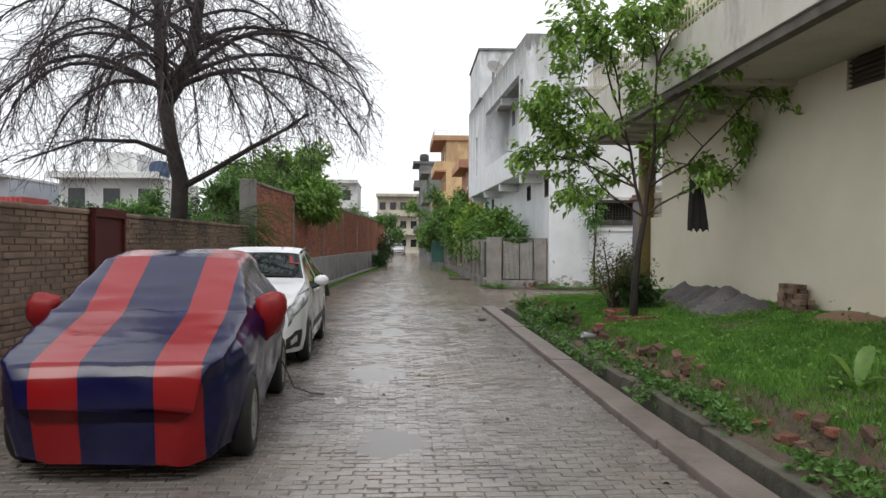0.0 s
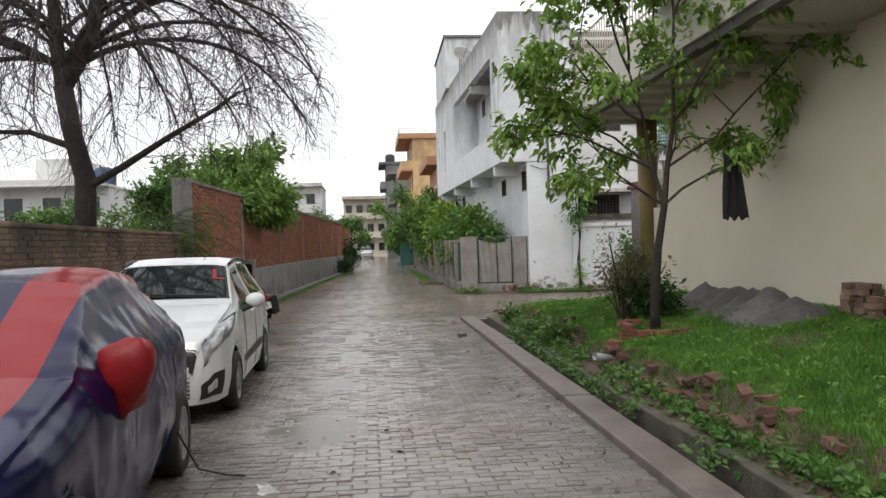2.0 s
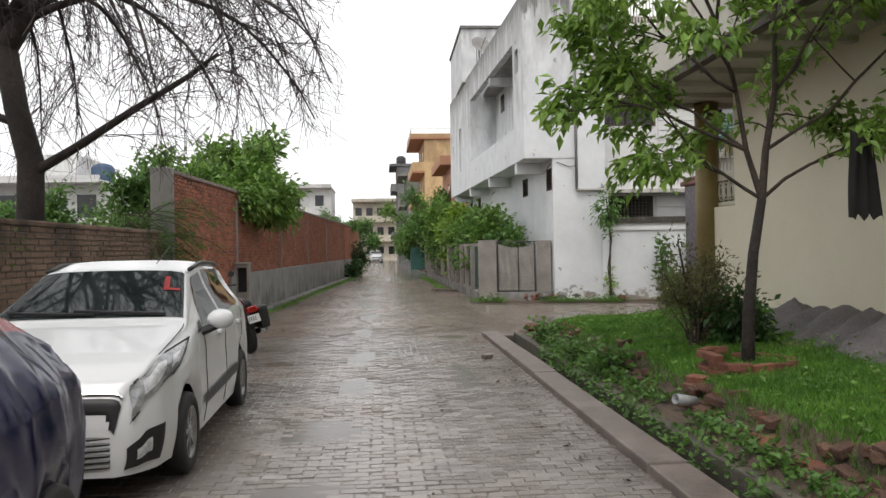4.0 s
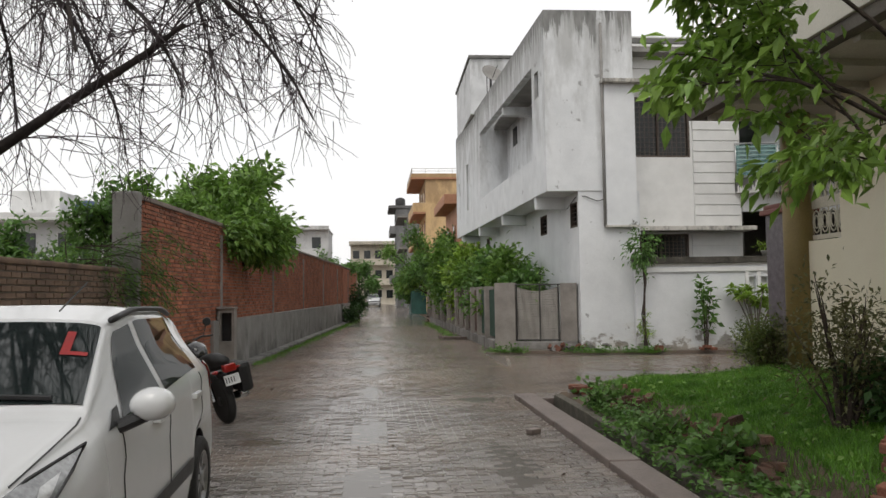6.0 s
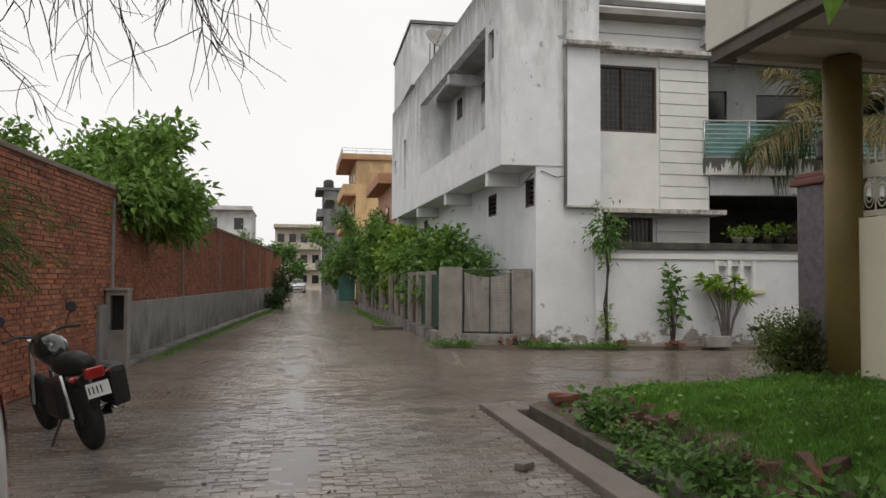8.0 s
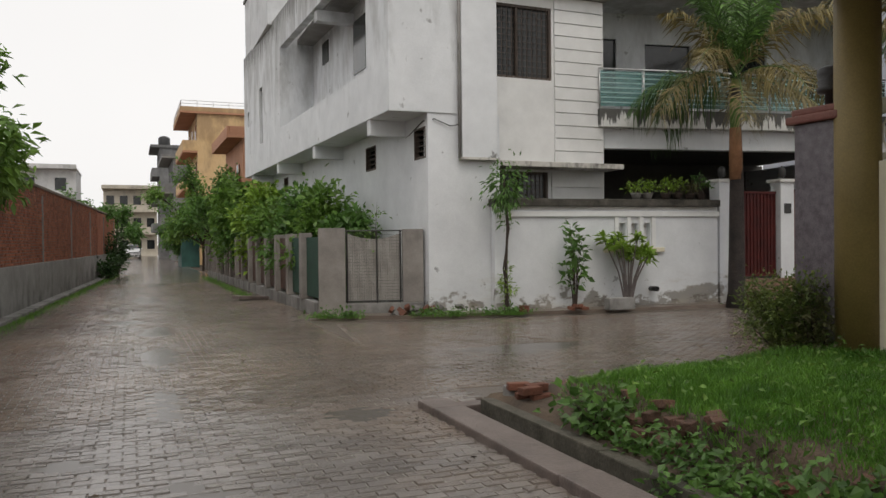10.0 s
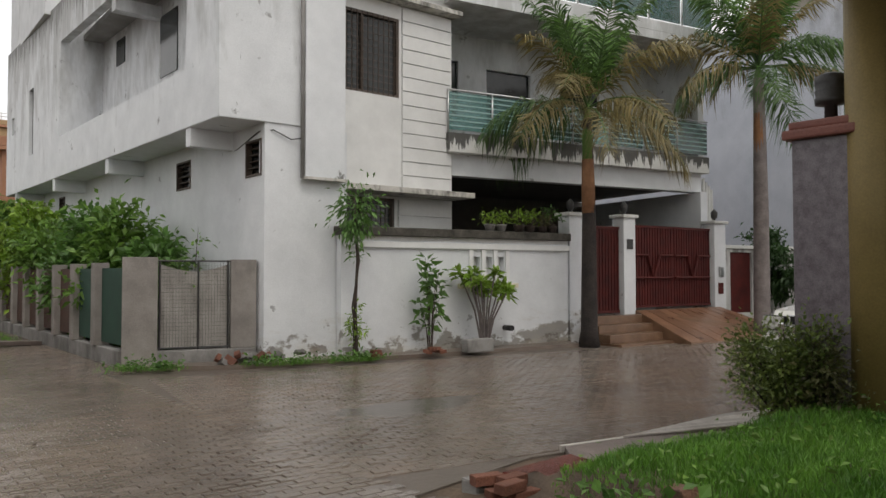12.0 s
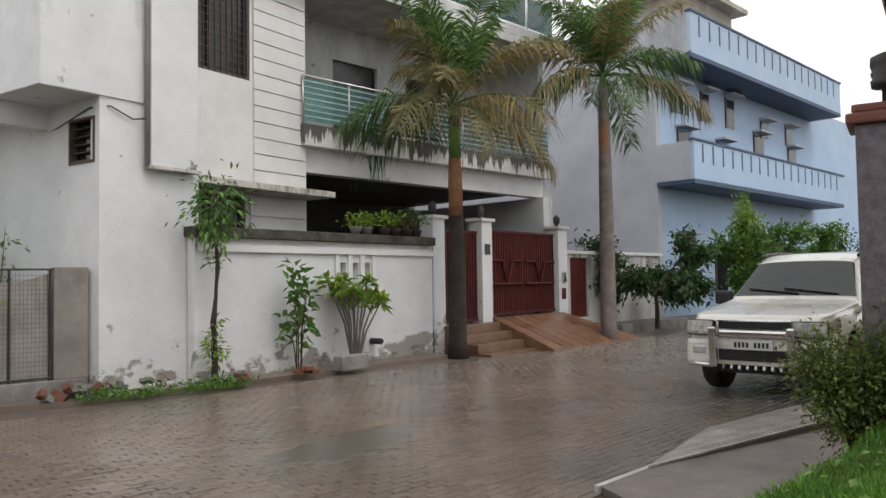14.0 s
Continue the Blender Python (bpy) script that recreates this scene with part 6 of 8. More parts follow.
for at, way, ln in ((stem[0], (0.9, -0.1, 0.75), 1.5), (stem[1], (1.0, -0.25, 0.6), 2.0), (stem[1], (0.5, 0.7, 0.6), 1.2), (stem[2], (0.9, 0.2, 0.7), 1.6), (stem[2], (0.3, -0.8, 0.7), 1.2),
                    (stem[3], (0.8, -0.2, 0.7), 1.3), (stem[3], (-0.3, 0.6, 0.9), 1.1), (stem[4], (0.3, 0.2, 1.0), 1.0), (stem[4], (-0.4, -0.3, 1.0), 1.0), (stem[4], (0.7, -0.1, 0.8), 1.1),
                    (fork_stem[0], (-0.9, 0.1, 0.55), 1.4), (fork_stem[1], (-1.0, -0.2, 0.6), 1.6), (fork_stem[1], (-0.5, 0.7, 0.6), 1.2), (fork_stem[2], (-0.9, 0.25, 0.6), 1.6), (fork_stem[2], (-0.4, -0.8, 0.5), 1.2),
                    (fork_stem[3], (-0.8, -0.1, 0.5), 1.3), (fork_stem[3], (-0.3, 0.3, 1.0), 1.2), (fork_stem[3], (0.1, -0.5, 0.9), 1.2)):
    crown_from(rng, at, [way], 2, 1.15 * ln, 0.02, 0.52, (0, 0, -0.05), wood, tips, 0.13)
def in_crown(p):
    return p.x > 2.2 and (p.z < 4.2 or p.x > 2.75)


wood = [w for w in wood if all(in_crown(p) for p in w[0])]
tips = [t for t in tips if in_crown(t[0])]
part("branch_frame", twig_mesh(wood, 6), BARK, tree, "", True)
P, D = [], []
for p, d in tips:
    for q in range(7):
        P.append(p + Vector((rng.gauss(0, 0.08), rng.gauss(0, 0.08), rng.gauss(0, 0.06))))
        D.append(d)
tagged(part("crown", leaf_cloud(P, D, 0.13, 5, 0.5, 0.85, 0.8), TREELEAF, tree, "fresh drooping leaves"), kind="stuff")
ring = thing("brick_tree_ring", "low broken ring of loose red bricks round the tree", "bricks", pose(TB.x, TB.y, 0.36))
rb = random.Random(3)
LOOSEBRICK = mat("loose red brick", (0.13, 0.05, 0.03), (0.21, 0.085, 0.054), 5, 0.85, 0.6, 60, rnd=0.3, fine=0.25, stain=((0.05, 0.035, 0.02), 0.7, (6, 6, 6), 0.5, -1.0))
for k in range(37):
    a = k / 13 * 2 * math.pi + 0.24 * (k // 13)
    if k >= 13 and math.sin(a * 1.5 + 1.0) + rb.uniform(-0.5, 0.5) > 0.25:
        continue
    part("brick", box(bmesh.new(), -0.11, 0.11, -0.05, 0.05, 0, 0.07, pose(0.42 * math.cos(a), 0.42 * math.sin(a), 0.072 * (k // 13), rb.uniform(-4, 4), rb.uniform(-6, 6), math.degrees(a) + 90 + rb.uniform(-12, 12)), 0.008), LOOSEBRICK, ring)

cloth = thing("hanging_cloth", "black cloth hung from a branch of the lawn tree", "cloth")
bm = bmesh.new()
rows = []
rc = random.Random(9)
for j in range(9):
    wv = 0.1 + 0.10 * j / 8
    rows.append([bm.verts.new((4.95 + (i / 10 - 0.5) * 2 * wv * (0.9 if j else 1) + 0.05 * j / 8, 11.65 + 0.025 * math.sin(i * 1.7 + j * 0.4), 2.62 - 0.72 * j / 8 + (0.1 * (abs(i - 5) / 5) if j == 0 else 0) + (rc.uniform(-0.05, 0.03) if j == 8 else 0))) for i in range(11)])
for j in range(8):
    for i in range(10):
        bm.faces.new((rows[j][i], rows[j][i + 1], rows[j + 1][i + 1], rows[j + 1][i]))
part("cloth", bm, mat("black cloth", (0.008, 0.007, 0.007), (0.016, 0.014, 0.014), 8, 0.95, 0.3), cloth, "", True)


def bush(name, label, at, radius, height, leafm, leaf, count, seed, stems=9, droop=0.1, aspect=0.4, woodm=None, group="", lean=(0, 0)):
    """Stems fan out from the base and carry leaf clumps with gaps."""
    rg = random.Random(seed)
    b = thing(name, label, "plant" if "plant" in name else "bush", pose(*at), group)
    paths, P, D = [], [], []
    for k in range(stems):
        az = 2 * math.pi * k / stems + rg.uniform(-0.4, 0.4)
        out = rg.uniform(0.15, 1.0) * radius
        h = height * rg.uniform(0.5, 1.12) * (1 - 0.3 * out / max(radius, 1e-6))
        end = Vector((out * math.cos(az) + lean[0] * h, out * math.sin(az) + lean[1] * h, h))
        pts = [Vector((0.04 * math.cos(az), 0.04 * math.sin(az), -0.03)), Vector((end.x * 0.35, end.y * 0.35, h * 0.45)), Vector((end.x * 0.75, end.y * 0.75, h * 0.8)), end]
        paths.append((pts, 0.012 + 0.008 * radius, 0.003))
        per = count // stems
        for q in range(per):
            f = rg.random() ** 0.6
            i = min(int((0.25 + 0.75 * f) * 3), 2)
            p = pts[i].lerp(pts[i + 1], rg.random())
            rr = 0.16 * radius + 0.02
            off = Vector((rg.gauss(0, rr), rg.gauss(0, rr), rg.gauss(0, rr * 0.8)))
            if p.z + off.z < 0.03:
                off.z = 0.05
            P.append(p + off)
            D.append(off.normalized() + Vector((0, 0, 0.3)))
    part("stem", twig_mesh(paths, 5), woodm or BARK, b)
    tagged(part("foliage", leaf_cloud(P, D, leaf, seed, aspect, droop, 0.5), leafm, b), kind="stuff")
    return b


# bushes by the porch
bush("dark_bush", "dense dark green clipped bush beside the gate pillar", (5.98, 18.22, 0.16), 0.44, 1.25, BUSHLEAF, 0.045, 9500, 41, 26, 0.0, 0.5)
bush("yellow_bush", "loose yellow-green bush in front of the dark bush", (5.95, 17.95, 0.22), 0.34, 0.95, LEAFOLIVE, 0.05, 2600, 42, 24, 0.0, 0.5)
bush("olive_shrub", "straggly olive-brown shrub by the cream wall", (4.25, 13.8, 0.37), 0.55, 1.4, LEAFOLIVE, 0.06, 1900, 43, 22, 0.1, 0.4)
bush("broadleaf_bush", "low broad-leaved green bush beside the tree", (4.6, 13.5, 0.37), 0.42, 0.75, LEAFDARK, 0.11, 900, 44, 14, 0.2, 0.5)
bush("croton_shrub", "tall thin variegated shrub behind the tree", (4.7, 14.2, 0.37), 0.4, 1.2, LEAFOLIVE, 0.07, 900, 45, 16, 0.1, 0.35)
# plants along the white house
bush("slender_tree_plant", "leafy tuft low on the slender sapling", (7.34, 27.25, 0.09), 0.22, 1.0, LEAFLIME, 0.12, 160, 51, 6, 0.4, 0.25)
sap = thing("sapling", "slender sapling with a small leafy top against the white wall", "tree")
sp = [Vector((7.36, 27.2, 0.05)), Vector((7.31, 27.18, 1.0)), Vector((7.34, 27.15, 1.85)), Vector((7.26, 27.1, 2.6)), Vector((7.22, 27.08, 3.05))]
part("trunk", twig_mesh([(sp, 0.035, 0.018), ([sp[0] + Vector((0.05, 0.02, 0)), sp[1] + Vector((-0.06, 0, 0)), sp[2] + Vector((0.04, 0, 0)), sp[3]], 0.022, 0.012)], 7), BARK, sap, "", True)
P, D = [], []
rg = random.Random(8)
for k in range(420):
    v = Vector((rg.gauss(0, 0.2), rg.gauss(0, 0.2), rg.gauss(0, 0.25)))
    P.append(sp[3] + Vector((0, 0, 0.15)) + v)
    D.append(v.normalized())
for k in range(60):
    P.append(sp[2].lerp(sp[3], rg.random()) + Vector((rg.gauss(0, 0.08), rg.gauss(0, 0.08), 0)))
    D.append(Vector((rg.gauss(0, 1), rg.gauss(0, 1), 0)))
tagged(part("crown", leaf_cloud(P, D, 0.13, 52, 0.4, 0.7, 0.4), LEAFMID, sap), kind="stuff")
bush("rubber_plant", "upright broad-leaved plant by the white wall", (8.87, 26.95, 0.09), 0.28, 1.85, LEAFMID, 0.2, 150, 53, 7, 0.1, 0.55, group="plants along the white wall")
fr = thing("frangipani_plant", "low plant with bare pale stems and lime green leaf tufts", "plant", pose(10.2, 26.85, 0.12), "plants along the white wall")
rg = random.Random(54)
stems, P, D = [], [], []
for k in range(12):
    az = k * 2.4 + rg.uniform(-0.3, 0.3)
    out, h = 0.62 * math.sqrt((k + 0.6) / 12), rg.uniform(1.1, 1.55)
    end = Vector((out * math.cos(az), out * math.sin(az) * 0.8, h))
    stems.append(([Vector((0.05 * math.cos(az), 0.05 * math.sin(az), -0.04)), Vector((end.x * 0.4, end.y * 0.4, h * 0.5)), end], 0.024, 0.013))
    for q in range(34):
        v = Vector((rg.gauss(0, 1), rg.gauss(0, 1), rg.gauss(0.25, 0.6))).normalized()
        P.append(end + v * 0.03 + Vector((0, 0, rg.uniform(-0.12, 0.06))))
        D.append(v)
part("stem", twig_mesh(stems, 7), PALMBARK, fr, "bare pale stems", True)
tagged(part("foliage", leaf_cloud(P, D, 0.2, 55, 0.42, 0.1, 0.2), LEAFLIME, fr), kind="stuff")
planter = thing("planter_slab", "broken grey concrete slab standing by the plants", "slab", pose(9.8, 26.6, 0.08, 0, 0, -5))
part("slab", bx(-0.32, 0.32, -0.12, 0.12, -0.02, 0.24, None, 0.025), RENDERED, planter)
for at, nn in (((7.5, 26.95, 0.09), 5), ((8.87, 26.7, 0.09), 7)):
    br = thing("loose_bricks", "few loose red bricks at the foot of a plant", "bricks", pose(*at), "loose brick heaps")
    for k in range(nn):
        part("brick", box(bmesh.new(), -0.1, 0.1, -0.05, 0.05, 0, 0.065, pose(rb.uniform(-0.25, 0.25), rb.uniform(-0.12, 0.12), 0.0 + 0.06 * (k > 3), rb.uniform(-8, 8), rb.uniform(-8, 8), rb.uniform(0, 180)), 0.008), LOOSEBRICK, br)
# pots on the compound wall
for k, (xx, rr, hh, lm) in enumerate(((3.75, 0.14, 0.28, LEAFLIME), (4.05, 0.14, 0.3, LEAFLIME), (4.55, 0.16, 0.32, LEAFLIME), (4.85, 0.15, 0.28, LEAFLIME), (5.2, 0.16, 0.26, LEAFOLIVE), (5.5, 0.17, 0.5, LEAFMID))):
    at = corner(-0.08) @ cm @ Vector((xx - 0.2, 0.07, 2.6))
    b = bush("potted_plant", "small potted plant on the compound wall", (at.x, at.y, at.z + 0.14), 0.24, hh, lm, 0.09, 130, 60 + k, 8, 0.1, 0.4, group="pots on the wall")
    part("pot", lathe(bmesh.new(), [(0.08, -0.14), (0.12, -0.02), (0.135, 0.0), (0.125, 0.015), (0.1, 0.0)], 14), RENDERED if k < 2 else BARK, b, "", True)


# royal palms before the gate
YOUNGFROND = leafmat("young palm leaflet", (0.09, 0.2, 0.035), (0.18, 0.33, 0.07))
def palm(name, label, at, height, seed, fronds, flen, dry):
    rg = random.Random(seed)
    pm = thing(name, label, "palm tree", pose(*at), "palms before the gate")
    prof = [Vector((0, 0, -0.1)), Vector((0.01, 0, 0.3)), Vector((0.03, 0.0, height * 0.5)), Vector((0.02, 0, height * 0.8)), Vector((0, 0, height))]
    part("trunk", tube(bmesh.new(), prof, [0.25, 0.19, 0.16, 0.125, 0.11] if dry > 0.4 else [0.24, 0.2, 0.18, 0.15, 0.12], 14), BARKDARK if dry > 0.4 else PALMBARK, pm, "dark palm trunk" if dry > 0.4 else "grey ringed trunk", True)
    part("husk", tube(bmesh.new(), [(0.02, 0, height - 2.1), (0.01, 0, height - 1.5), (0, 0, height - 0.9)], [0.15, 0.15, 0.13], 12), PALMHUSK, pm, "brown dry sheath", True)
    part("crownshaft", tube(bmesh.new(), [(0, 0, height - 0.95), (0, 0, height - 0.4), (0, 0, height + 0.35)], [0.12, 0.125, 0.06], 12), LEAFMID, pm, "green crownshaft", True)
    gv, gf, dv, df, yv, yf, stems = [], [], [], [], [], [], []
    for k in range(fronds):
        age = k / (fronds - 1)
        az = k * 2.4 + rg.uniform(-0.25, 0.25)
        ln = flen * rg.uniform(0.8, 1.08) * (0.72 if age < 0.15 else 1.0)
        up = 5.0 * (1 - age) ** 2.2 + 0.35 - 0.5 * age + rg.uniform(-0.1, 0.15)
        pts = limb(rg, (0, 0, height + 0.25), (math.cos(az), math.sin(az), up), ln, 14, 0.025, (math.cos(az) * 0.03, math.sin(az) * 0.03, -0.06 - 0.13 * min(1.0, age * 1.6)))
        stems.append((pts, 0.026, 0.005))
        old = age > 0.38 and rg.random() < dry * 1.6
        V, F = (dv, df) if old else (yv, yf) if age < 0.2 else (gv, gf)
        hang = 0.25 + 0.55 * min(1.0, age * 1.4)
        twist = rg.uniform(-0.5, 0.5)
        nl = 70
        for q in range(nl):
            f = 0.14 + 0.86 * q / nl
            i = min(int(f * 14), 13)
            p = pts[i].lerp(pts[i + 1], f * 14 - i)
            d = (pts[i + 1] - pts[i]).normalized()
            sd = d.cross(Vector((0, 0, 1)))
            sd = sd.normalized() if sd.length > 1e-4 else Vector((1, 0, 0))
            sd = (sd + sd.cross(d) * twist).normalized()
            L = (0.72 * math.sin(math.pi * min(1, 0.2 + 0.8 * f) * 0.92) + 0.16) * rg.uniform(0.75, 1.15)
            for s_ in (-1, 1):
                if rg.random() < (0.18 if old else 0.06):
                    continue
                w = (sd * s_ + d * 0.9 + Vector((rg.gauss(0, 0.2), rg.gauss(0, 0.2), rg.gauss(0.1, 0.22)))).normalized()
                h = hang * rg.uniform(0.6, 1.3)
                bmid = p + w * L * 0.5 + Vector((0, 0, -0.2 * h * L))
                c = p + w * L * 0.9 + Vector((0, 0, -h * L))
                t = d * 0.021
                b0 = len(V)
                V += [tuple(p - t * 0.5), tuple(p + t * 0.5), tuple(bmid + t), tuple(bmid - t), tuple(c)]
                F += [(b0, b0 + 1, b0 + 2, b0 + 3), (b0 + 3, b0 + 2, b0 + 4)]
    part("rachis", twig_mesh(stems, 5), FROND, pm)
    tagged(part("fronds", (gv, gf), FROND, pm, "green feathery fronds"), kind="stuff")
    tagged(part("young_fronds", (yv, yf), YOUNGFROND, pm, "bright green upright young fronds"), kind="stuff")
    if dv:
        tagged(part("dry_fronds", (dv, df), FRONDDRY, pm, "yellowed drooping fronds"), kind="stuff")
    return pm


palm("palm_tree", "palm with yellowing drooping fronds and a dark trunk before the gate", (12.87, 26.39, 0.05), 5.0, 71, 21, 3.0, 0.42)
palm("palm_tree", "tall green palm with a grey ringed trunk beside the gate", (18.0, 25.2, 0.05), 6.5, 72, 24, 3.1, 0.3)


def tree_blob(name, label, at, trunk_h, r, h, leafm, leaf, n, seed, group=""):
    """Small tree: trunk, forking limbs and leaves round the limb ends."""
    rg = random.Random(seed)
    t = thing(name, label, "tree", pose(*at), group)
    wood, tips = [], []
    part("trunk", twig_mesh([([Vector((0, 0, -0.1)), Vector((0.03, 0, trunk_h * 0.5)), Vector((0, 0.02, trunk_h))], 0.04 + 0.02 * r, 0.03 + 0.015 * r)], 8), BARK, t, "", True)
    ways = [(math.cos(k * 1.05) * r, math.sin(k * 1.05) * r, h * (0.35 + 0.6 * (k % 3) / 2)) for k in range(7)]
    for w in ways:
        crown_from(rg, Vector((0, 0, trunk_h)), [w], 2, 0.55 * Vector(w).length, 0.03 + 0.01 * r, 0.55, (0, 0, 0.0), wood, tips, 0.15)
    part("branch_frame", twig_mesh(wood, 4), BARK, t)
    P, D = [], []
    per = max(1, n // len(tips))
    for p, d in tips:
        for q in range(per):
            P.append(p + Vector((rg.gauss(0, 0.09 * r), rg.gauss(0, 0.09 * r), rg.gauss(0, 0.08 * r))))
            D.append(d)
    tagged(part("crown", leaf_cloud(P, D, leaf, seed, 0.45, 0.4, 0.7), leafm, t), kind="stuff")
    return t


tree_blob("small_tree", "small dark round-crowned tree beyond the gate", (21.6, 25.2, 0.2), 0.9, 1.6, 2.0, LEAFDARK, 0.17, 8000, 81)
for k, (x, y, h) in enumerate(((25.5, 23.6, 3.0), (29.5, 22.9, 2.0), (33.0, 22.4, 2.4))):
    bush("columnar_bush", "tall light green columnar bush before the blue house", (x, y, 0), 0.55, h + 1.2, LEAFMID if k else LEAFLIME, 0.15, 4200, 90 + k, 30, 0.1, 0.4, group="bushes before the blue house")
for k, (x, y, r, h) in enumerate(((25.0, 23.2, 1.2, 2.4), (28.3, 22.6, 1.3, 2.6), (31.2, 22.0, 1.3, 2.2))):
    tree_blob("garden_tree", "dense green shrub tree before the blue house", (x, y, 0), 0.9, r, h, LEAFMID, 0.2, 7500, 97 + k, group="bushes before the blue house")
for k, (x, y, r, h) in enumerate(((-9, 30, 1.8, 2.2), (-13, 36, 2.2, 2.6), (-18, 34, 2.2, 2.2), (-11, 44, 2.2, 3.0), (-7.5, 24, 1.4, 1.6))):
    tree_blob("yard_tree", "green tree in the yard beyond the old wall", (x, y, 0), 1.4, r, h, LEAFDARK if k % 2 else LEAFMID, 0.2, 3500, 200 + k, group="trees beyond the old wall")
tree_blob("street_tree", "green tree at the end of the side street", (34, 21.0, 0), 1.6, 1.8, 2.4, LEAFMID, 0.18, 2600, 95)
# garden behind the fence
gk = random.Random(17)
for k, (x, y, r, h, lm) in enumerate(((3.95, 30.6, 0.9, 2.3, LEAFMID), (3.75, 32.2, 1.15, 3.0, LEAF), (3.6, 34.2, 1.2, 3.3, LEAFMID), (3.5, 36.8, 1.2, 3.2, LEAF), (3.4, 39.5, 1.2, 3.6, LEAFLIME), (3.4, 42.5, 1.3, 3.5, LEAFMID), (3.3, 46, 1.3, 3.4, LEAF))):
    bush("garden_bush", "leafy green shrub spilling over the garden fence", (x + 0.85, y, 0), r * 0.88, h, lm, 0.21, 5200, 110 + k, 30, 0.2, 0.55, group="garden shrubs")
bush("corner_plant", "thin leafy plant behind the shade cloth", (4.8, 28.75, 0), 0.45, 2.5, LEAF, 0.1, 260, 120, 9, 0.2, 0.5)
tree_blob("garden_tree", "dense green tree rising over the garden fence", (4.3, 43.5, 0), 1.3, 1.5, 3.4, LEAF, 0.26, 8000, 124)
tree_blob("garden_tree", "dense green tree at the end of the garden", (3.9, 52.5, 0), 1.5, 2.2, 5.2, LEAFMID, 0.24, 8000, 121)
tree_blob("garden_tree", "dense green tree at the end of the garden", (3.9, 60.5, 0), 1.5, 2.4, 5.4, LEAF, 0.26, 8000, 122)
tree_blob("garden_tree", "dense green tree at the end of the garden", (3.9, 69, 0), 1.4, 2.2, 4.6, LEAFMID, 0.26, 6000, 123)
# greenery on and behind the brick wall
tree_blob("wall_tree", "bushy green tree leaning over the brick wall", (-4.0, 30.5, 0), 2.7, 2.3, 2.9, LEAF, 0.28, 9000, 131)
tree_blob("wall_tree", "bushy green tree behind the brick wall", (-4.1, 26.3, 0), 2.7, 2.3, 1.9, LEAF, 0.2, 9000, 132)
tree_blob("wall_tree", "bushy green tree behind the brick wall", (-4.6, 22.6, 0), 2.3, 1.6, 1.6, LEAFMID, 0.14, 5000, 137)
tree_blob("wall_tree", "bushy green tree behind the brick wall", (-2.6, 57.0, 0), 2.4, 1.8, 2.2, LEAFMID, 0.24, 2600, 133)
tree_blob("lane_tree", "small leafy tree at the end of the brick wall", (-1.0, 66.0, 0), 1.8, 1.9, 3.2, LEAFMID, 0.3, 2600, 134)
bush("wall_plant", "tall weeds at the foot of the brick wall", (-0.75, 56.0, 0), 0.8, 2.2, LEAFDARK, 0.22, 900, 135, 14, 0.2, 0.45)
bush("wall_plant", "tall weeds at the foot of the brick wall", (-1.1, 51.0, 0), 0.7, 1.1, LEAFDARK, 0.2, 600, 136, 12, 0.2, 0.45)
for k, (x, y, z, r, h) in enumerate(((-4.1, 19.2, 1.3, 0.9, 1.3), (-4.0, 17.8, 1.2, 0.7, 1.1), (-4.2, 13.8, 1.2, 0.7, 1.2), (-4.4, 11.2, 1.2, 0.6, 1.1), (-4.3, 15.8, 1.2, 0.7, 1.2), (-4.5, 8.6, 1.3, 0.6, 0.9))):
    bush("creeper", "fine-leaved green creeper over the old wall", (x, y, 0.0), r, h + z, LEAF if k < 3 else LEAFDARK, 0.07, 1700, 140 + k, 22, 0.3, 0.3, group="creepers over the old wall")
# feathery branches that hang over the end of the brick wall
fe = thing("feathery_branches", "feathery green branches hanging over the wall end", "branches")
wood, P, D = [], [], []
rg = random.Random(77)
for k in range(34):
    pts = limb(rg, (-4.0 + rg.uniform(-0.2, 0.2), 19.2 + rg.uniform(-0.6, 1.2), 1.95 + rg.uniform(-0.4, 0.5)), (0.8, rg.uniform(-0.3, 0.7), rg.uniform(0.0, 0.5)), rg.uniform(0.8, 1.7), 8, 0.06, (0.05, 0, -0.3))
    wood.append((pts, 0.01, 0.003))
    for q in range(70):
        i = rg.randrange(1, 8)
        P.append(pts[i].lerp(pts[i + 1], rg.random()) + Vector((rg.gauss(0, 0.05), rg.gauss(0, 0.05), rg.gauss(0, 0.05))))
        D.append((pts[i + 1] - pts[i]).normalized())
tagged(part("twig", twig_mesh(wood, 4), BARK, fe), kind="stuff")
tagged(part("foliage", leaf_cloud(P, D, 0.07, 7, 0.22, 0.3, 0.6), LEAFMID, fe), kind="stuff")


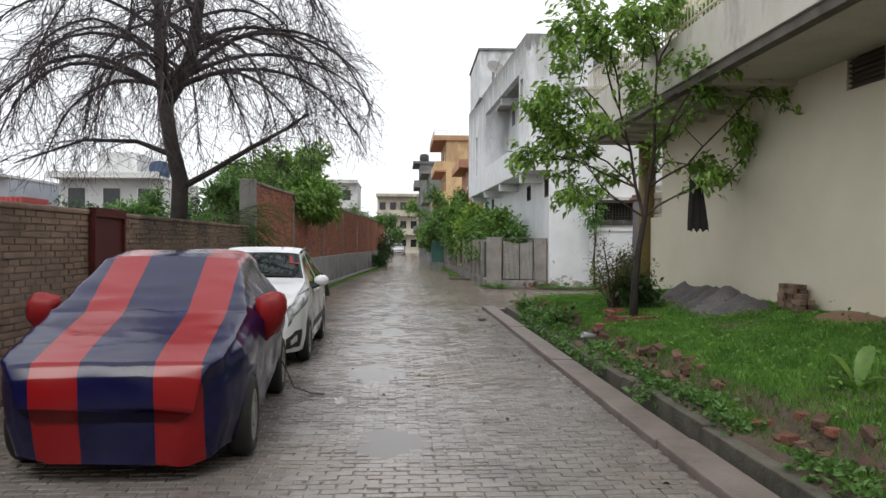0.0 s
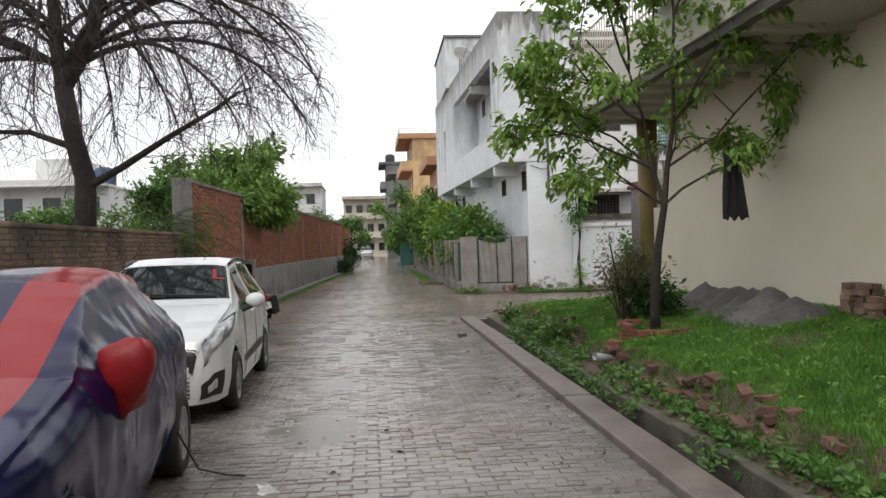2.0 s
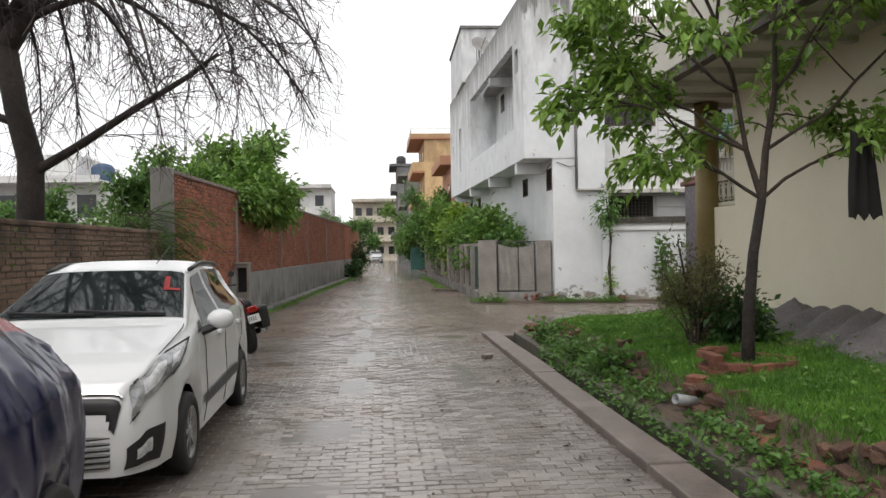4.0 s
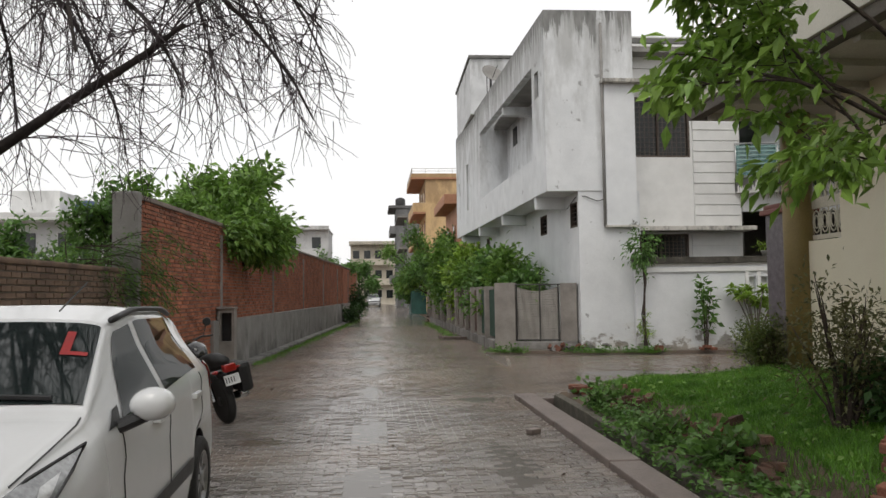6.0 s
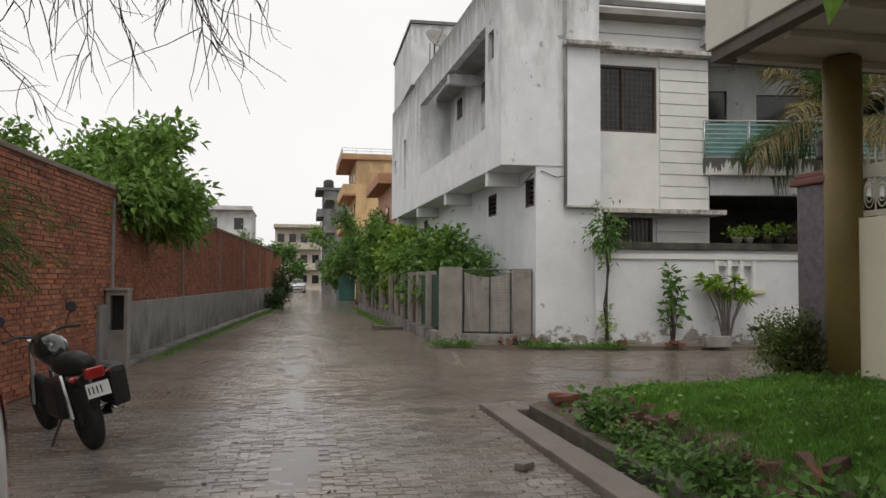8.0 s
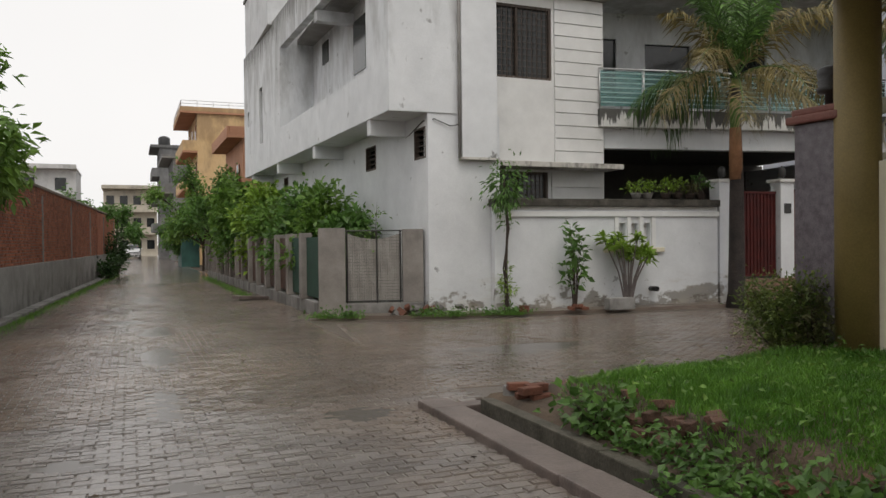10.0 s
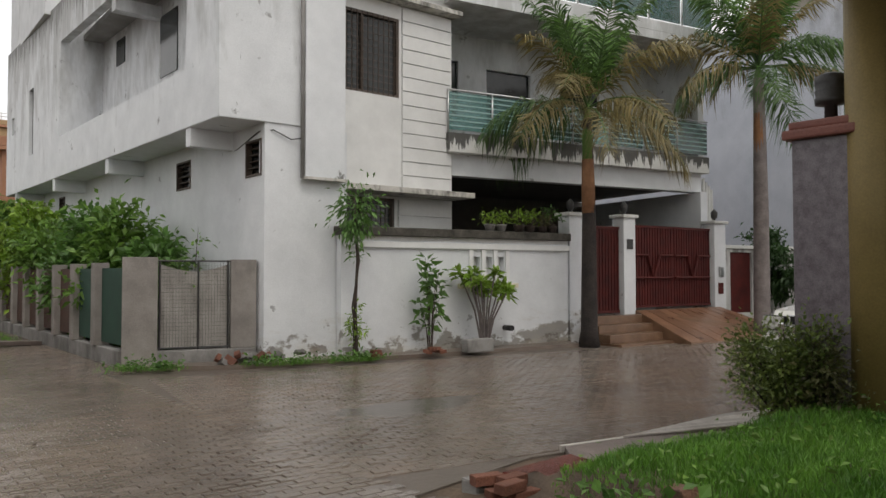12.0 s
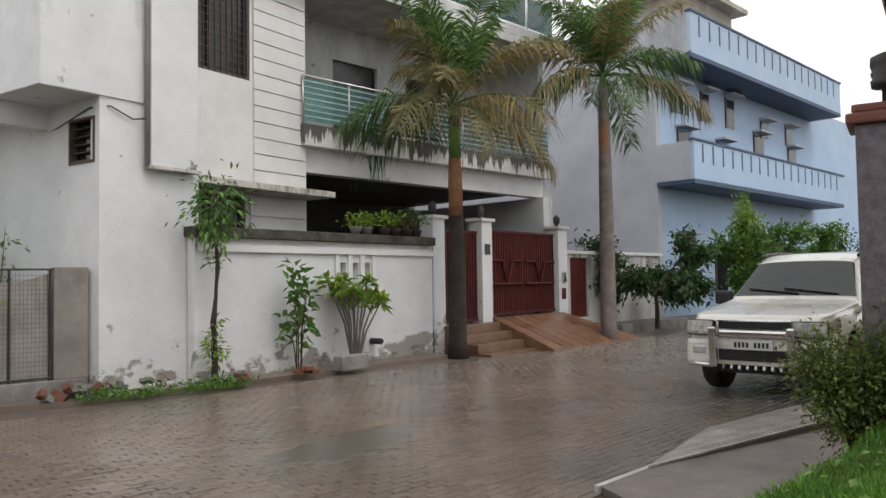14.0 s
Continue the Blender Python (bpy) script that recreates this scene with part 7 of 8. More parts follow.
# ---- grass, weeds and rubble on the lawn ----
def blades(n, where, h, seed, lean=0.35):
    rg = np.random.RandomState(seed)
    vs, fs = [], []
    for k in range(n):
        x, y, s_ = where(rg)
        z = lawn_z(x, y) - 0.01 if x > 3.1 and y < 19.3 else 0.09
        a = rg.uniform(0, 6.283)
        hh = h * s_ * rg.uniform(0.5, 1.3)
        w = 0.0025 + 0.003 * rg.rand()
        dx, dy = math.cos(a) * w, math.sin(a) * w
        lx, ly = rg.normal(0, lean) * hh, rg.normal(0, lean) * hh
        b = len(vs)
        vs += [(x - dx, y - dy, z), (x + dx, y + dy, z), (x + dx * 0.8 + lx * 0.4, y + dy * 0.8 + ly * 0.4, z + hh * 0.6), (x - dx * 0.8 + lx * 0.4, y - dy * 0.8 + ly * 0.4, z + hh * 0.6), (x + lx, y + ly, z + hh)]
        fs += [(b, b + 1, b + 2, b + 3), (b + 3, b + 2, b + 4)]
    return vs, fs


def lawn_spot(rg):
    while True:
        y = rg.uniform(1.0, 18.9) if rg.rand() < 0.7 else rg.uniform(7, 18.9)
        x = rg.uniform(3.5 if y > 9 else 3.22, cream_wall_x(min(y, 17.8)) + (0 if y < 17.8 else 1.0))
        q = noise.noise(Vector((x * 1.1, y * 1.1, 9)))
        if x < 3.75 and y > 9 and rg.rand() > 0.6:
            continue
        if y > 18.6 - 0.3 * max(0.0, x - 4.0):
            continue
        if q > -0.58 or rg.rand() < 0.35:
            return x, y, 1.0 + 0.5 * q


tagged(part("grass", blades(250000, lawn_spot, 0.066, 5), GRASSMAT), "lush wet grass on the raised lawn", "grass", kind="stuff")


VERGE = ((3.55, 28.05), (4.0, 27.75), (5.6, 27.35), (6.15, 27.15), (6.9, 27.0), (7.4, 26.9))


def verge_spot(rg):
    c = VERGE[rg.randint(6)]
    return c[0] + rg.normal(0, 0.2), c[1] + rg.normal(0, 0.13), 1.0


gv, gf = blades(1300, verge_spot, 0.1, 6)
gv = [(x, y, z - 0.05) for x, y, z in gv]
tagged(part("grass_tuft", (gv, gf), GRASSMAT), "small tufts of grass along the white house", "grass", kind="stuff")
P, D = [], []
rg = random.Random(15)
for k in range(600):
    c = rg.choice(VERGE)
    P.append(Vector((c[0] + rg.gauss(0, 0.18), c[1] + rg.gauss(0, 0.12), 0.06 + abs(rg.gauss(0, 0.07)))))
    D.append(Vector((rg.gauss(0, 1), rg.gauss(0, 1), 0.5)))
tagged(part("weeds", leaf_cloud(P, D, 0.085, 17, 0.55, 0.0, 0.5), LEAFMID), "low green weeds along the white house", "weeds", kind="stuff")
rubble = thing("rubble_heap", "broken plaster and brick rubble at the house corner", "rubble", pose(5.5, 27.6, 0.06))
for k in range(34):
    w, h = rg.uniform(0.04, 0.11), rg.uniform(0.03, 0.07)
    part("rubble_piece", box(bmesh.new(), -w, w, -w * 0.6, w * 0.6, -h, h, pose(rg.gauss(0, 0.32), rg.gauss(0.08, 0.09), rg.uniform(0.0, 0.16), rg.uniform(-40, 40), rg.uniform(-40, 40), rg.uniform(0, 180)), 0.012), RENDERED if k % 4 else LOOSEBRICK, rubble)
P, D = [], []
rg = random.Random(14)
for k in range(4200):
    y = rg.uniform(1.5, 18.3)
    x = 3.12 + abs(rg.gauss(0, 0.15))
    if noise.noise(Vector((x * 0.9, y * 0.8, 2))) < -0.2:
        continue
    P.append(Vector((x, y, lawn_z(x, y) + abs(rg.gauss(0, 0.05)))))
    D.append(Vector((rg.gauss(0, 1), rg.gauss(0, 1), 0.6)))
for k in range(420):
    y = rg.uniform(15.2, 18.3)
    x = rg.uniform(3.1, 3.55)
    P.append(Vector((x, y, lawn_z(max(x, 3.13), y) + abs(rg.gauss(0, 0.1)))))
    D.append(Vector((rg.gauss(0, 1), rg.gauss(0, 1), 0.6)))
for k in range(2200):
    y = rg.uniform(1.5, 18.3)
    if noise.noise(Vector((1.5, y * 0.9, 5))) < -0.05:
        continue
    P.append(Vector((rg.uniform(2.86, 3.12), y, rg.uniform(-0.05, 0.13))))
    D.append(Vector((rg.gauss(-0.4, 1), rg.gauss(0, 1), 0.6)))
tagged(part("weeds", leaf_cloud(P, D, 0.075, 15, 0.6, 0.05, 0.5), LEAFMID), "low broad-leaved weeds along the drain", "weeds", kind="stuff")
P, D = [], []
for k in range(2600):
    y = rg.uniform(1.5, 18.5)
    x = rg.uniform(3.6, cream_wall_x(min(y, 17.8)) - 0.1)
    P.append(Vector((x, y, lawn_z(x, y) + abs(rg.gauss(0.06, 0.05)))))
    D.append(Vector((rg.gauss(0, 1), rg.gauss(0, 1), 0.5)))
tagged(part("clover", leaf_cloud(P, D, 0.06, 16, 0.6, 0.0, 0.5), LEAF), "small broad leaves among the grass", "weeds", kind="stuff")

def lane_edge_spot(rg):
    y = rg.uniform(26, 56)
    return left_wall_x(y) + 0.42 + abs(rg.normal(0, 0.14)), y, 0.6 + 0.6 * rg.rand()


gv, gf = blades(4200, lane_edge_spot, 0.08, 8)
gv = [(x, y, z - 0.09) for x, y, z in gv]
tagged(part("grass_strip", (gv, gf), GRASSMAT), "thin grass strip along the brick wall", "grass", kind="stuff")


def fence_edge_spot(rg):
    y = rg.uniform(36, 50)
    return 3.1 + rg.normal(0, 0.12), y, 0.6 + 0.6 * rg.rand()


gv, gf = blades(1800, fence_edge_spot, 0.1, 9)
gv = [(x, y, z - 0.09) for x, y, z in gv]
tagged(part("grass_strip", (gv, gf), GRASSMAT), "thin grass strip along the garden fence", "grass", kind="stuff")

# broken brick edging along the drain
edging = thing("brick_edging", "broken mossy edging of old bricks along the lawn", "bricks", pose(0, 0, 0))
OLDBRICK = mat("mossy old brick", (0.075, 0.042, 0.03), (0.17, 0.09, 0.06), 6, 0.9, 0.7, 50, rnd=0.35, fine=0.3, stain=((0.03, 0.04, 0.015), 0.7, (7, 7, 7), 0.6, -0.6))
rg = random.Random(19)
y = 1.8
n = 0
while y < 18.9:
    if noise.noise(Vector((0.3, y * 0.55, 6))) > -0.12:
        for q in range(rg.choice((1, 2, 2, 3)) if y > 8 else rg.choice((0, 0, 1, 1))):
            x = 3.3 + rg.uniform(0, 0.35)
            part("brick", box(bmesh.new(), -0.11, 0.11, -0.052, 0.052, -0.035, 0.035, pose(x, y + rg.uniform(-0.05, 0.05), lawn_z(x, y) + 0.01 + 0.05 * (q == 2), rg.uniform(-14, 14), rg.uniform(-14, 14), rg.gauss(75, 22)), 0.009), OLDBRICK if rg.random() < 0.9 else LOOSEBRICK, edging)
            n += 1
    y += 0.13
# fallen lengths of the old edging: bricks still side by side
for y0, y1, x0, red in ((5.4, 5.9, 3.5, 0.8), (6.3, 7.4, 3.5, 0.2), (7.8, 8.6, 3.42, 0.1), (9.7, 11.1, 3.42, 0.5), (12.0, 12.5, 3.45, 0.2), (14.3, 16.0, 3.46, 0.45), (16.9, 17.3, 3.42, 0.1)):
    y = y0
    while y < y1:
        for q in range(2 if rg.random() < 0.45 else 1):
            x = x0 + 0.17 * q + rg.uniform(-0.04, 0.04)
            part("brick", box(bmesh.new(), -0.115, rg.uniform(0.05, 0.115), -0.052, 0.052, -0.035, 0.035, pose(x, y + rg.uniform(-0.02, 0.02), 0.115 + 0.15 * q + rg.uniform(-0.02, 0.02), rg.uniform(-10, 10), rg.uniform(-22, 6), rg.gauss(5, 11)), 0.01), LOOSEBRICK if rg.random() < 0.6 * red else OLDBRICK, edging)
        y += 0.118
bush("vine_plant", "broad-leaved vine sprawling over the drain edge", (3.3, 14.1, 0.1), 0.4, 0.28, LEAFMID, 0.1, 260, 301, 14, 0.15, 0.75, group="vines by the drain")
bush("vine_plant", "broad-leaved vine sprawling over the drain edge", (3.25, 15.3, 0.1), 0.3, 0.24, LEAFMID, 0.09, 150, 302, 12, 0.15, 0.75, group="vines by the drain")
bush("vine_plant", "broad-leaved vine sprawling over the drain edge", (3.25, 17.6, 0.1), 0.3, 0.28, LEAFMID, 0.09, 170, 303, 12, 0.15, 0.7, group="vines by the drain")
STACKBRICK = mat("weathered stack brick", (0.12, 0.075, 0.052), (0.25, 0.165, 0.12), 4, 0.9, 0.6, 50, rnd=0.35, fine=0.25)
stack = thing("brick_stack", "rough stack of old bricks against the cream wall", "bricks", pose(6.25, 10.95, 0.52, 0, 0, -2))
for zc in range(8):
    for xc in range(3):
        for yc in range(2):
            if zc > 5 and xc == 0 or (zc > 4 and rg.random() < 0.2):
                continue
            part("brick", box(bmesh.new(), -0.105, 0.105, -0.05, 0.05, 0, 0.068, pose(-0.1 + 0.12 * yc + rg.uniform(-0.03, 0.03), -0.24 + 0.24 * xc + rg.uniform(-0.03, 0.03), 0.07 * zc, 0, 0, rg.uniform(76, 104)), 0.008), STACKBRICK, stack)
# grey sand heap
bm = bmesh.new()
G = [[None] * 33 for _ in range(41)]
for j in range(41):
    for i in range(33):
        u, v = j / 40 * 2 - 1, i / 32 * 2 - 1
        ridge = 1.35 * max(max(0, 1 - math.hypot((u - c) / w, v / 0.95)) * hgt for c, w, hgt in ((-0.7, 0.34, 0.42), (-0.42, 0.3, 0.4), (-0.12, 0.34, 0.44), (0.14, 0.3, 0.42), (0.42, 0.34, 0.46), (0.74, 0.3, 0.4)))
        hz = min(ridge, 0.6) * 0.95 + 0.06 * noise.noise(Vector((u * 6, v * 6, 0))) * min(1, ridge * 5) + 0.025 * noise.noise(Vector((u * 20, v * 20, 0))) * min(1, ridge * 5)
        G[j][i] = bm.verts.new((v * 0.85, -u * 1.9, hz - 0.06))
for j in range(40):
    for i in range(32):
        bm.faces.new((G[j][i], G[j][i + 1], G[j + 1][i + 1], G[j + 1][i]))
heap = tagged(part("sand_heap", bm, mat("damp grey sand", (0.085, 0.078, 0.078), (0.15, 0.138, 0.138), 2.2, 0.95, 0.8, 35, fine=0.25), None, "", True), "heap of damp grey building sand against the cream wall", "sand")
heap.matrix_world = pose(5.75, 13.0, 0.49, 0, 0, -2)
soilh = tagged(part("soil_heap", lathe(bmesh.new(), [(0.9, -0.05), (0.7, 0.1), (0.4, 0.22), (0.12, 0.28)], 20, Matrix.Diagonal((0.8, 1.3, 1, 1))), mat("reddish earth", (0.16, 0.09, 0.055), (0.25, 0.15, 0.1), 3, 0.95, 0.8, 30), None, "", True), "low heap of reddish earth by the brick stack", "earth")
soilh.matrix_world = pose(6.2, 9.5, 0.52)
banana = thing("banana_plant", "young banana plant with broad leaves on the lawn", "plant", pose(4.3, 6.3, 0.4, 0, 0, 25))
for k, (az, ln, up) in enumerate(((10, 0.42, 1.6), (165, 0.42, 0.5), (110, 0.36, 1.5), (300, 0.3, 0.8))):
    bm = bmesh.new()
    rows = []
    for j in range(11):
        t = j / 10
        c = Vector((math.cos(radians(az)) * ln * t * 0.7, math.sin(radians(az)) * ln * t * 0.7, up * ln * (t - 0.45 * t * t)))
        w = 0.075 * math.sin(math.pi * (0.06 + 0.93 * t)) ** 0.8
        sd = Vector((-math.sin(radians(az)), math.cos(radians(az)), 0))
        rows.append([bm.verts.new(c + sd * w * s_ + Vector((0, 0, abs(s_) * w * 0.45))) for s_ in (-1, -0.5, 0, 0.5, 1)])
    for a, b in zip(rows, rows[1:]):
        for i in range(4):
            bm.faces.new((a[i], a[i + 1], b[i + 1], b[i]))
    part("leaf", bm, LEAF, banana, "broad bright leaf", True)
# red slab, white-edged apron and grooved ramp at the lawn's corner
REDTILE = mat("wet red oxide floor", (0.1, 0.026, 0.02), (0.15, 0.045, 0.035), 3, 0.25, 0.1, 50)
slab = thing("red_slab", "broken red-topped concrete slab at the lawn's corner", "slab")
part("top", poly_prism(bmesh.new(), [(3.52, 19.08), (4.3, 19.16), (4.25, 18.6), (3.7, 18.5)], 0.14, 0.2), REDTILE, slab)
part("bed", poly_prism(bmesh.new(), [(3.5, 19.12), (4.34, 19.2), (4.34, 18.3), (3.6, 18.2)], -0.05, 0.138), RENDERED, slab)
for k in range(9):
    part("brick", box(bmesh.new(), -0.11, 0.11, -0.05, 0.05, 0, 0.07, pose(3.3 + 0.1 * (k % 2) + rg.uniform(-0.02, 0.02), 18.75 + 0.12 * (k % 3), 0.02 + 0.075 * (k // 3), 0, 0, rg.uniform(-20, 20)), 0.008), LOOSEBRICK, slab)
part("white_block", bx(3.2, 3.32, 19.0, 19.16, 0.0, 0.2, None, 0.02), RENDERED, slab)
apron = thing("stone_ramp", "grooved pale stone ramp of the cream house, wet", "ramp", kind="structure")
PALESTONE = mat("pale worn stone", (0.34, 0.31, 0.28), (0.58, 0.55, 0.51), 3, 0.4, 0.3, 40, rnd=0.15)
part("apron", poly_prism(bmesh.new(), [(4.4, 19.1), (5.0, 19.85), (7.8, 19.4), (9.4, 19.2), (16.4, 18.4), (16.4, 16.0), (6.7, 17.6), (4.6, 18.4)], -0.06, 0.035), KERBMAT, apron, "worn wet concrete apron")
part("white_edge", poly_prism(bmesh.new(), [(4.97, 19.86), (4.99, 19.91), (7.8, 19.46), (7.78, 19.41)], -0.04, 0.042), PALESTONE, apron, "white worn edge")
A, B, C, Dd = Vector((5.7, 19.75, 0.0)), Vector((8.7, 18.65, 0.06)), Vector((10.0, 19.0, 0.06)), Vector((7.6, 19.8, 0.0))
bm = bmesh.new()
tv = [bm.verts.new(p + Vector((0, 0, 0.045))) for p in (A, B, C, Dd)]
bv = [bm.verts.new(p - Vector((0, 0, 0.05))) for p in (A, B, C, Dd)]
bm.faces.new(tv)
for i in range(4):
    bm.faces.new((bv[i], bv[(i + 1) % 4], tv[(i + 1) % 4], tv[i]))
part("rib_bed", bm, KERBMAT, apron, "dark wet bed of the grooved slab")
for k in range(13):
    u0, u1 = k / 13, (k + 0.5) / 13
    q = [A.lerp(Dd, u0), B.lerp(C, u0), B.lerp(C, u1), A.lerp(Dd, u1)]
    bm = bmesh.new()
    tv = [bm.verts.new(p + Vector((0, 0, 0.06))) for p in q]
    bv = [bm.verts.new(p + Vector((0, 0, 0.03))) for p in q]
    bm.faces.new(tv)
    for i in range(4):
        bm.faces.new((bv[i], bv[(i + 1) % 4], tv[(i + 1) % 4], tv[i]))
    part("rib", bm, PALESTONE, apron)
pipe = thing("plastic_pipe", "short grey plastic pipe end sticking out by the drain", "pipe", pose(3.3, 11.8, 0.22, 0, 78, 200))
part("pipe", lathe(bmesh.new(), [(0.05, -0.12), (0.05, 0.12), (0.042, 0.12), (0.042, -0.1)], 16), mat("grey pvc", (0.25, 0.26, 0.27), (0.35, 0.36, 0.37), 3, 0.4, 0.0), pipe, "", True)

# wet litter on the lane
P, D = [], []
rg = random.Random(61)
for k in range(420):
    x, y = (rg.uniform(-2.4, 2.4), rg.uniform(3, 26)) if rg.random() < 0.6 else (2.3 - abs(rg.gauss(0, 0.25)), rg.uniform(3, 19))
    P.append(Vector((x, y, road_z(x, y) + 0.006)))
    D.append(Vector((rg.gauss(0, 1), rg.gauss(0, 1), 0.0)))
tagged(part("leaf_litter", leaf_cloud(P, D, 0.05, 62, 0.5, 0.0, 0.02, 0.05), mat("wet dead leaf", (0.03, 0.02, 0.014), (0.09, 0.06, 0.035), 9, 0.6, 0.1)), "wet dead leaves scattered on the paving", "leaf litter", kind="stuff")
scrap = tagged(part("paper_scrap", leaf_cloud([(-0.35, 7.9, 0.012), (-0.33, 7.95, 0.014)], [(1, 0.2, 0.0), (0.2, 1, 0.05)], 0.14, 63, 0.7, 0.0, 0.05), PLATE), "crumpled white paper scrap on the paving", "litter")
br = tagged(part("broken_brick", box(bmesh.new(), -0.08, 0.08, -0.05, 0.05, -0.01, 0.05, None, 0.012), KERBMAT), "broken piece of concrete lying by the kerb", "brick")
br.matrix_world = pose(2.1, 16.4, 0.01, 0, 0, 37)

# ---- meter box on the brick wall ----
mb = thing("meter_box", "grey cement meter box with a dark recess against the brick wall", "meter box", pose(-3.12, 24.5, 0))
part("box", wall_with_holes(bmesh.new(), 0.36, -0.05, 1.36, 0.3, [(0.06, 0.3, 0.66, 1.28)], Matrix.Identity(4)), POSTMAT, mb)
part("recess_back", bx(0.05, 0.31, 0.2, 0.24, 0.64, 1.3), BLACKPLASTIC, mb, "dark recess")
part("rim", bx(-0.02, 0.38, -0.03, 0.33, 1.36, 1.41, None, 0.01), POSTMAT, mb)
part("side_block", bx(-0.52, -0.002, 0.06, 0.4, -0.05, 1.33, None, 0.02), RENDERED, mb)

# ---- neighbours down the lane ----
def facade_house(name, label, x0, x1, y0, y1, storeys, sh, wallm, trimm, face, win, jet=1.0, rail=True, parapet=0.9):
    """House with balconies and windows on its west face ('w') or south face ('s')."""
    h = thing(name, label, "house")
    z = 0.0
    for s_ in range(storeys):
        part("storey_wall", bx(x0, x1, y0, y1, z - (0.1 if s_ == 0 else 0), z + sh), wallm, h)
        if s_ > 0:
            if face == "w":
                part("balcony", bx(x0 - jet, x0 - 0.002, y0, y1, z - 0.12, z + 0.05, None, 0.02), trimm, h)
                part("balcony_wall", bx(x0 - jet, x0 - jet + 0.12, y0, y1, z + 0.052, z + 0.85, None, 0.02), wallm, h)
                part("balcony_wall", bx(x0 - jet, x0, y0 - 0.002, y0 + 0.12, z + 0.052, z + 0.85, None, 0.02), wallm, h)
            else:
                part("balcony", bx(x0, x1, y0 - jet, y0 - 0.002, z - 0.12, z + 0.05, None, 0.02), trimm, h)
                part("balcony_wall", bx(x0, x1, y0 - jet, y0 - jet + 0.12, z + 0.052, z + 0.85, None, 0.02), wallm, h)
        length = (y1 - y0) if face == "w" else (x1 - x0)
        for k in range(win):
            c = length * (k + 0.5) / win
            if face == "w":
                w = part("window", bx(x0 - 0.03, x0 + 0.05, y0 + c - 0.5, y0 + c + 0.5, z + 0.95, z + 2.2), DARKGLASS, h)
                part("frame", bx(x0 - 0.06, x0 - 0.032, y0 + c - 0.58, y0 + c - 0.5, z + 0.9, z + 2.25), trimm, w)
                part("sill", bx(x0 - 0.12, x0 - 0.003, y0 + c - 0.6, y0 + c + 0.6, z + 0.82, z + 0.9), trimm, w)
            else:
                w = part("window", bx(x0 + c - 0.5, x0 + c + 0.5, y0 - 0.03, y0 + 0.05, z + 0.95, z + 2.2), DARKGLASS, h)
                part("frame", bx(x0 + c - 0.58, x0 + c - 0.5, y0 - 0.06, y0 - 0.032, z + 0.9, z + 2.25), trimm, w)
                part("sill", bx(x0 + c - 0.6, x0 + c + 0.6, y0 - 0.12, y0 - 0.003, z + 0.82, z + 0.9), trimm, w)
        z += sh
    ov = jet + 0.15
    a = (x0 - ov if face == "w" else x0 - 0.2, x1 + 0.1, y0 - 0.2 if face == "w" else y0 - ov, y1 + 0.1)
    part("roof_slab", bx(a[0], a[1], a[2], a[3], z, z + 0.16, None, 0.02), trimm, h)
    part("parapet", bx(a[0], a[0] + 0.12, a[2], a[3], z + 0.162, z + parapet * 0.55, None, 0.02), wallm, h)
    part("parapet", bx(a[0] + 0.12, a[1], a[2], a[2] + 0.12, z + 0.162, z + parapet * 0.55, None, 0.02), wallm, h)
    if rail:
        bm = bmesh.new()
        for zz in (z + parapet * 0.8, z + parapet * 1.05):
            tube(bm, [(a[0] + 0.06, a[3], zz), (a[0] + 0.06, a[2] + 0.06, zz), (a[1], a[2] + 0.06, zz)], 0.03, 5)
        for k in range(9):
            tube(bm, [(a[0] + 0.06, a[2] + 0.06 + (a[3] - a[2] - 0.1) * k / 8, z + parapet * 0.5), (a[0] + 0.06, a[2] + 0.06 + (a[3] - a[2] - 0.1) * k / 8, z + parapet * 1.05)], 0.03, 5)
            tube(bm, [(a[0] + 0.06 + (a[1] - a[0] - 0.1) * k / 8, a[2] + 0.06, z + parapet * 0.5), (a[0] + 0.06 + (a[1] - a[0] - 0.1) * k / 8, a[2] + 0.06, z + parapet * 1.05)], 0.03, 5)
        part("roof_rail", bm, CLAD, h, "white roof rail")
    return h


OCHRE = mat("ochre house paint", (0.56, 0.37, 0.18), (0.66, 0.46, 0.25), 0.8, 0.8, 0.1, stain=((0.2, 0.12, 0.07), 0.5, (1.5, 1.5, 0.6), 4, 12))
SALMON = mat("salmon house paint", (0.4, 0.19, 0.11), (0.5, 0.26, 0.16), 0.8, 0.8, 0.1)
BUFF = mat("buff house paint", (0.48, 0.43, 0.35), (0.6, 0.55, 0.46), 0.7, 0.85, 0.1, stain=((0.2, 0.19, 0.17), 0.6, (0.8, 0.8, 0.4), 3, 12))
GREYC = mat("raw grey concrete", (0.16, 0.16, 0.16), (0.25, 0.25, 0.25), 0.8, 0.9, 0.2, stain=((0.07, 0.07, 0.07), 0.6, (0.8, 0.8, 0.3), 3, 14))
WHITEFAR = mat("dull white wall", (0.56, 0.56, 0.56), (0.72, 0.72, 0.71), 0.5, 0.85, 0.1, stain=((0.22, 0.22, 0.21), 0.6, (0.6, 0.6, 0.3), 2, 12))
BLUEWALL = mat("pale blue house paint", (0.34, 0.48, 0.66), (0.42, 0.55, 0.72), 0.7, 0.75, 0.1, fine=0.05, stain=((0.4, 0.45, 0.5), 0.4, (1, 1, 0.6), 3, 12))
BLUETRIM = mat("dark blue trim", (0.03, 0.06, 0.12), (0.06, 0.1, 0.17), 2, 0.6, 0.1)
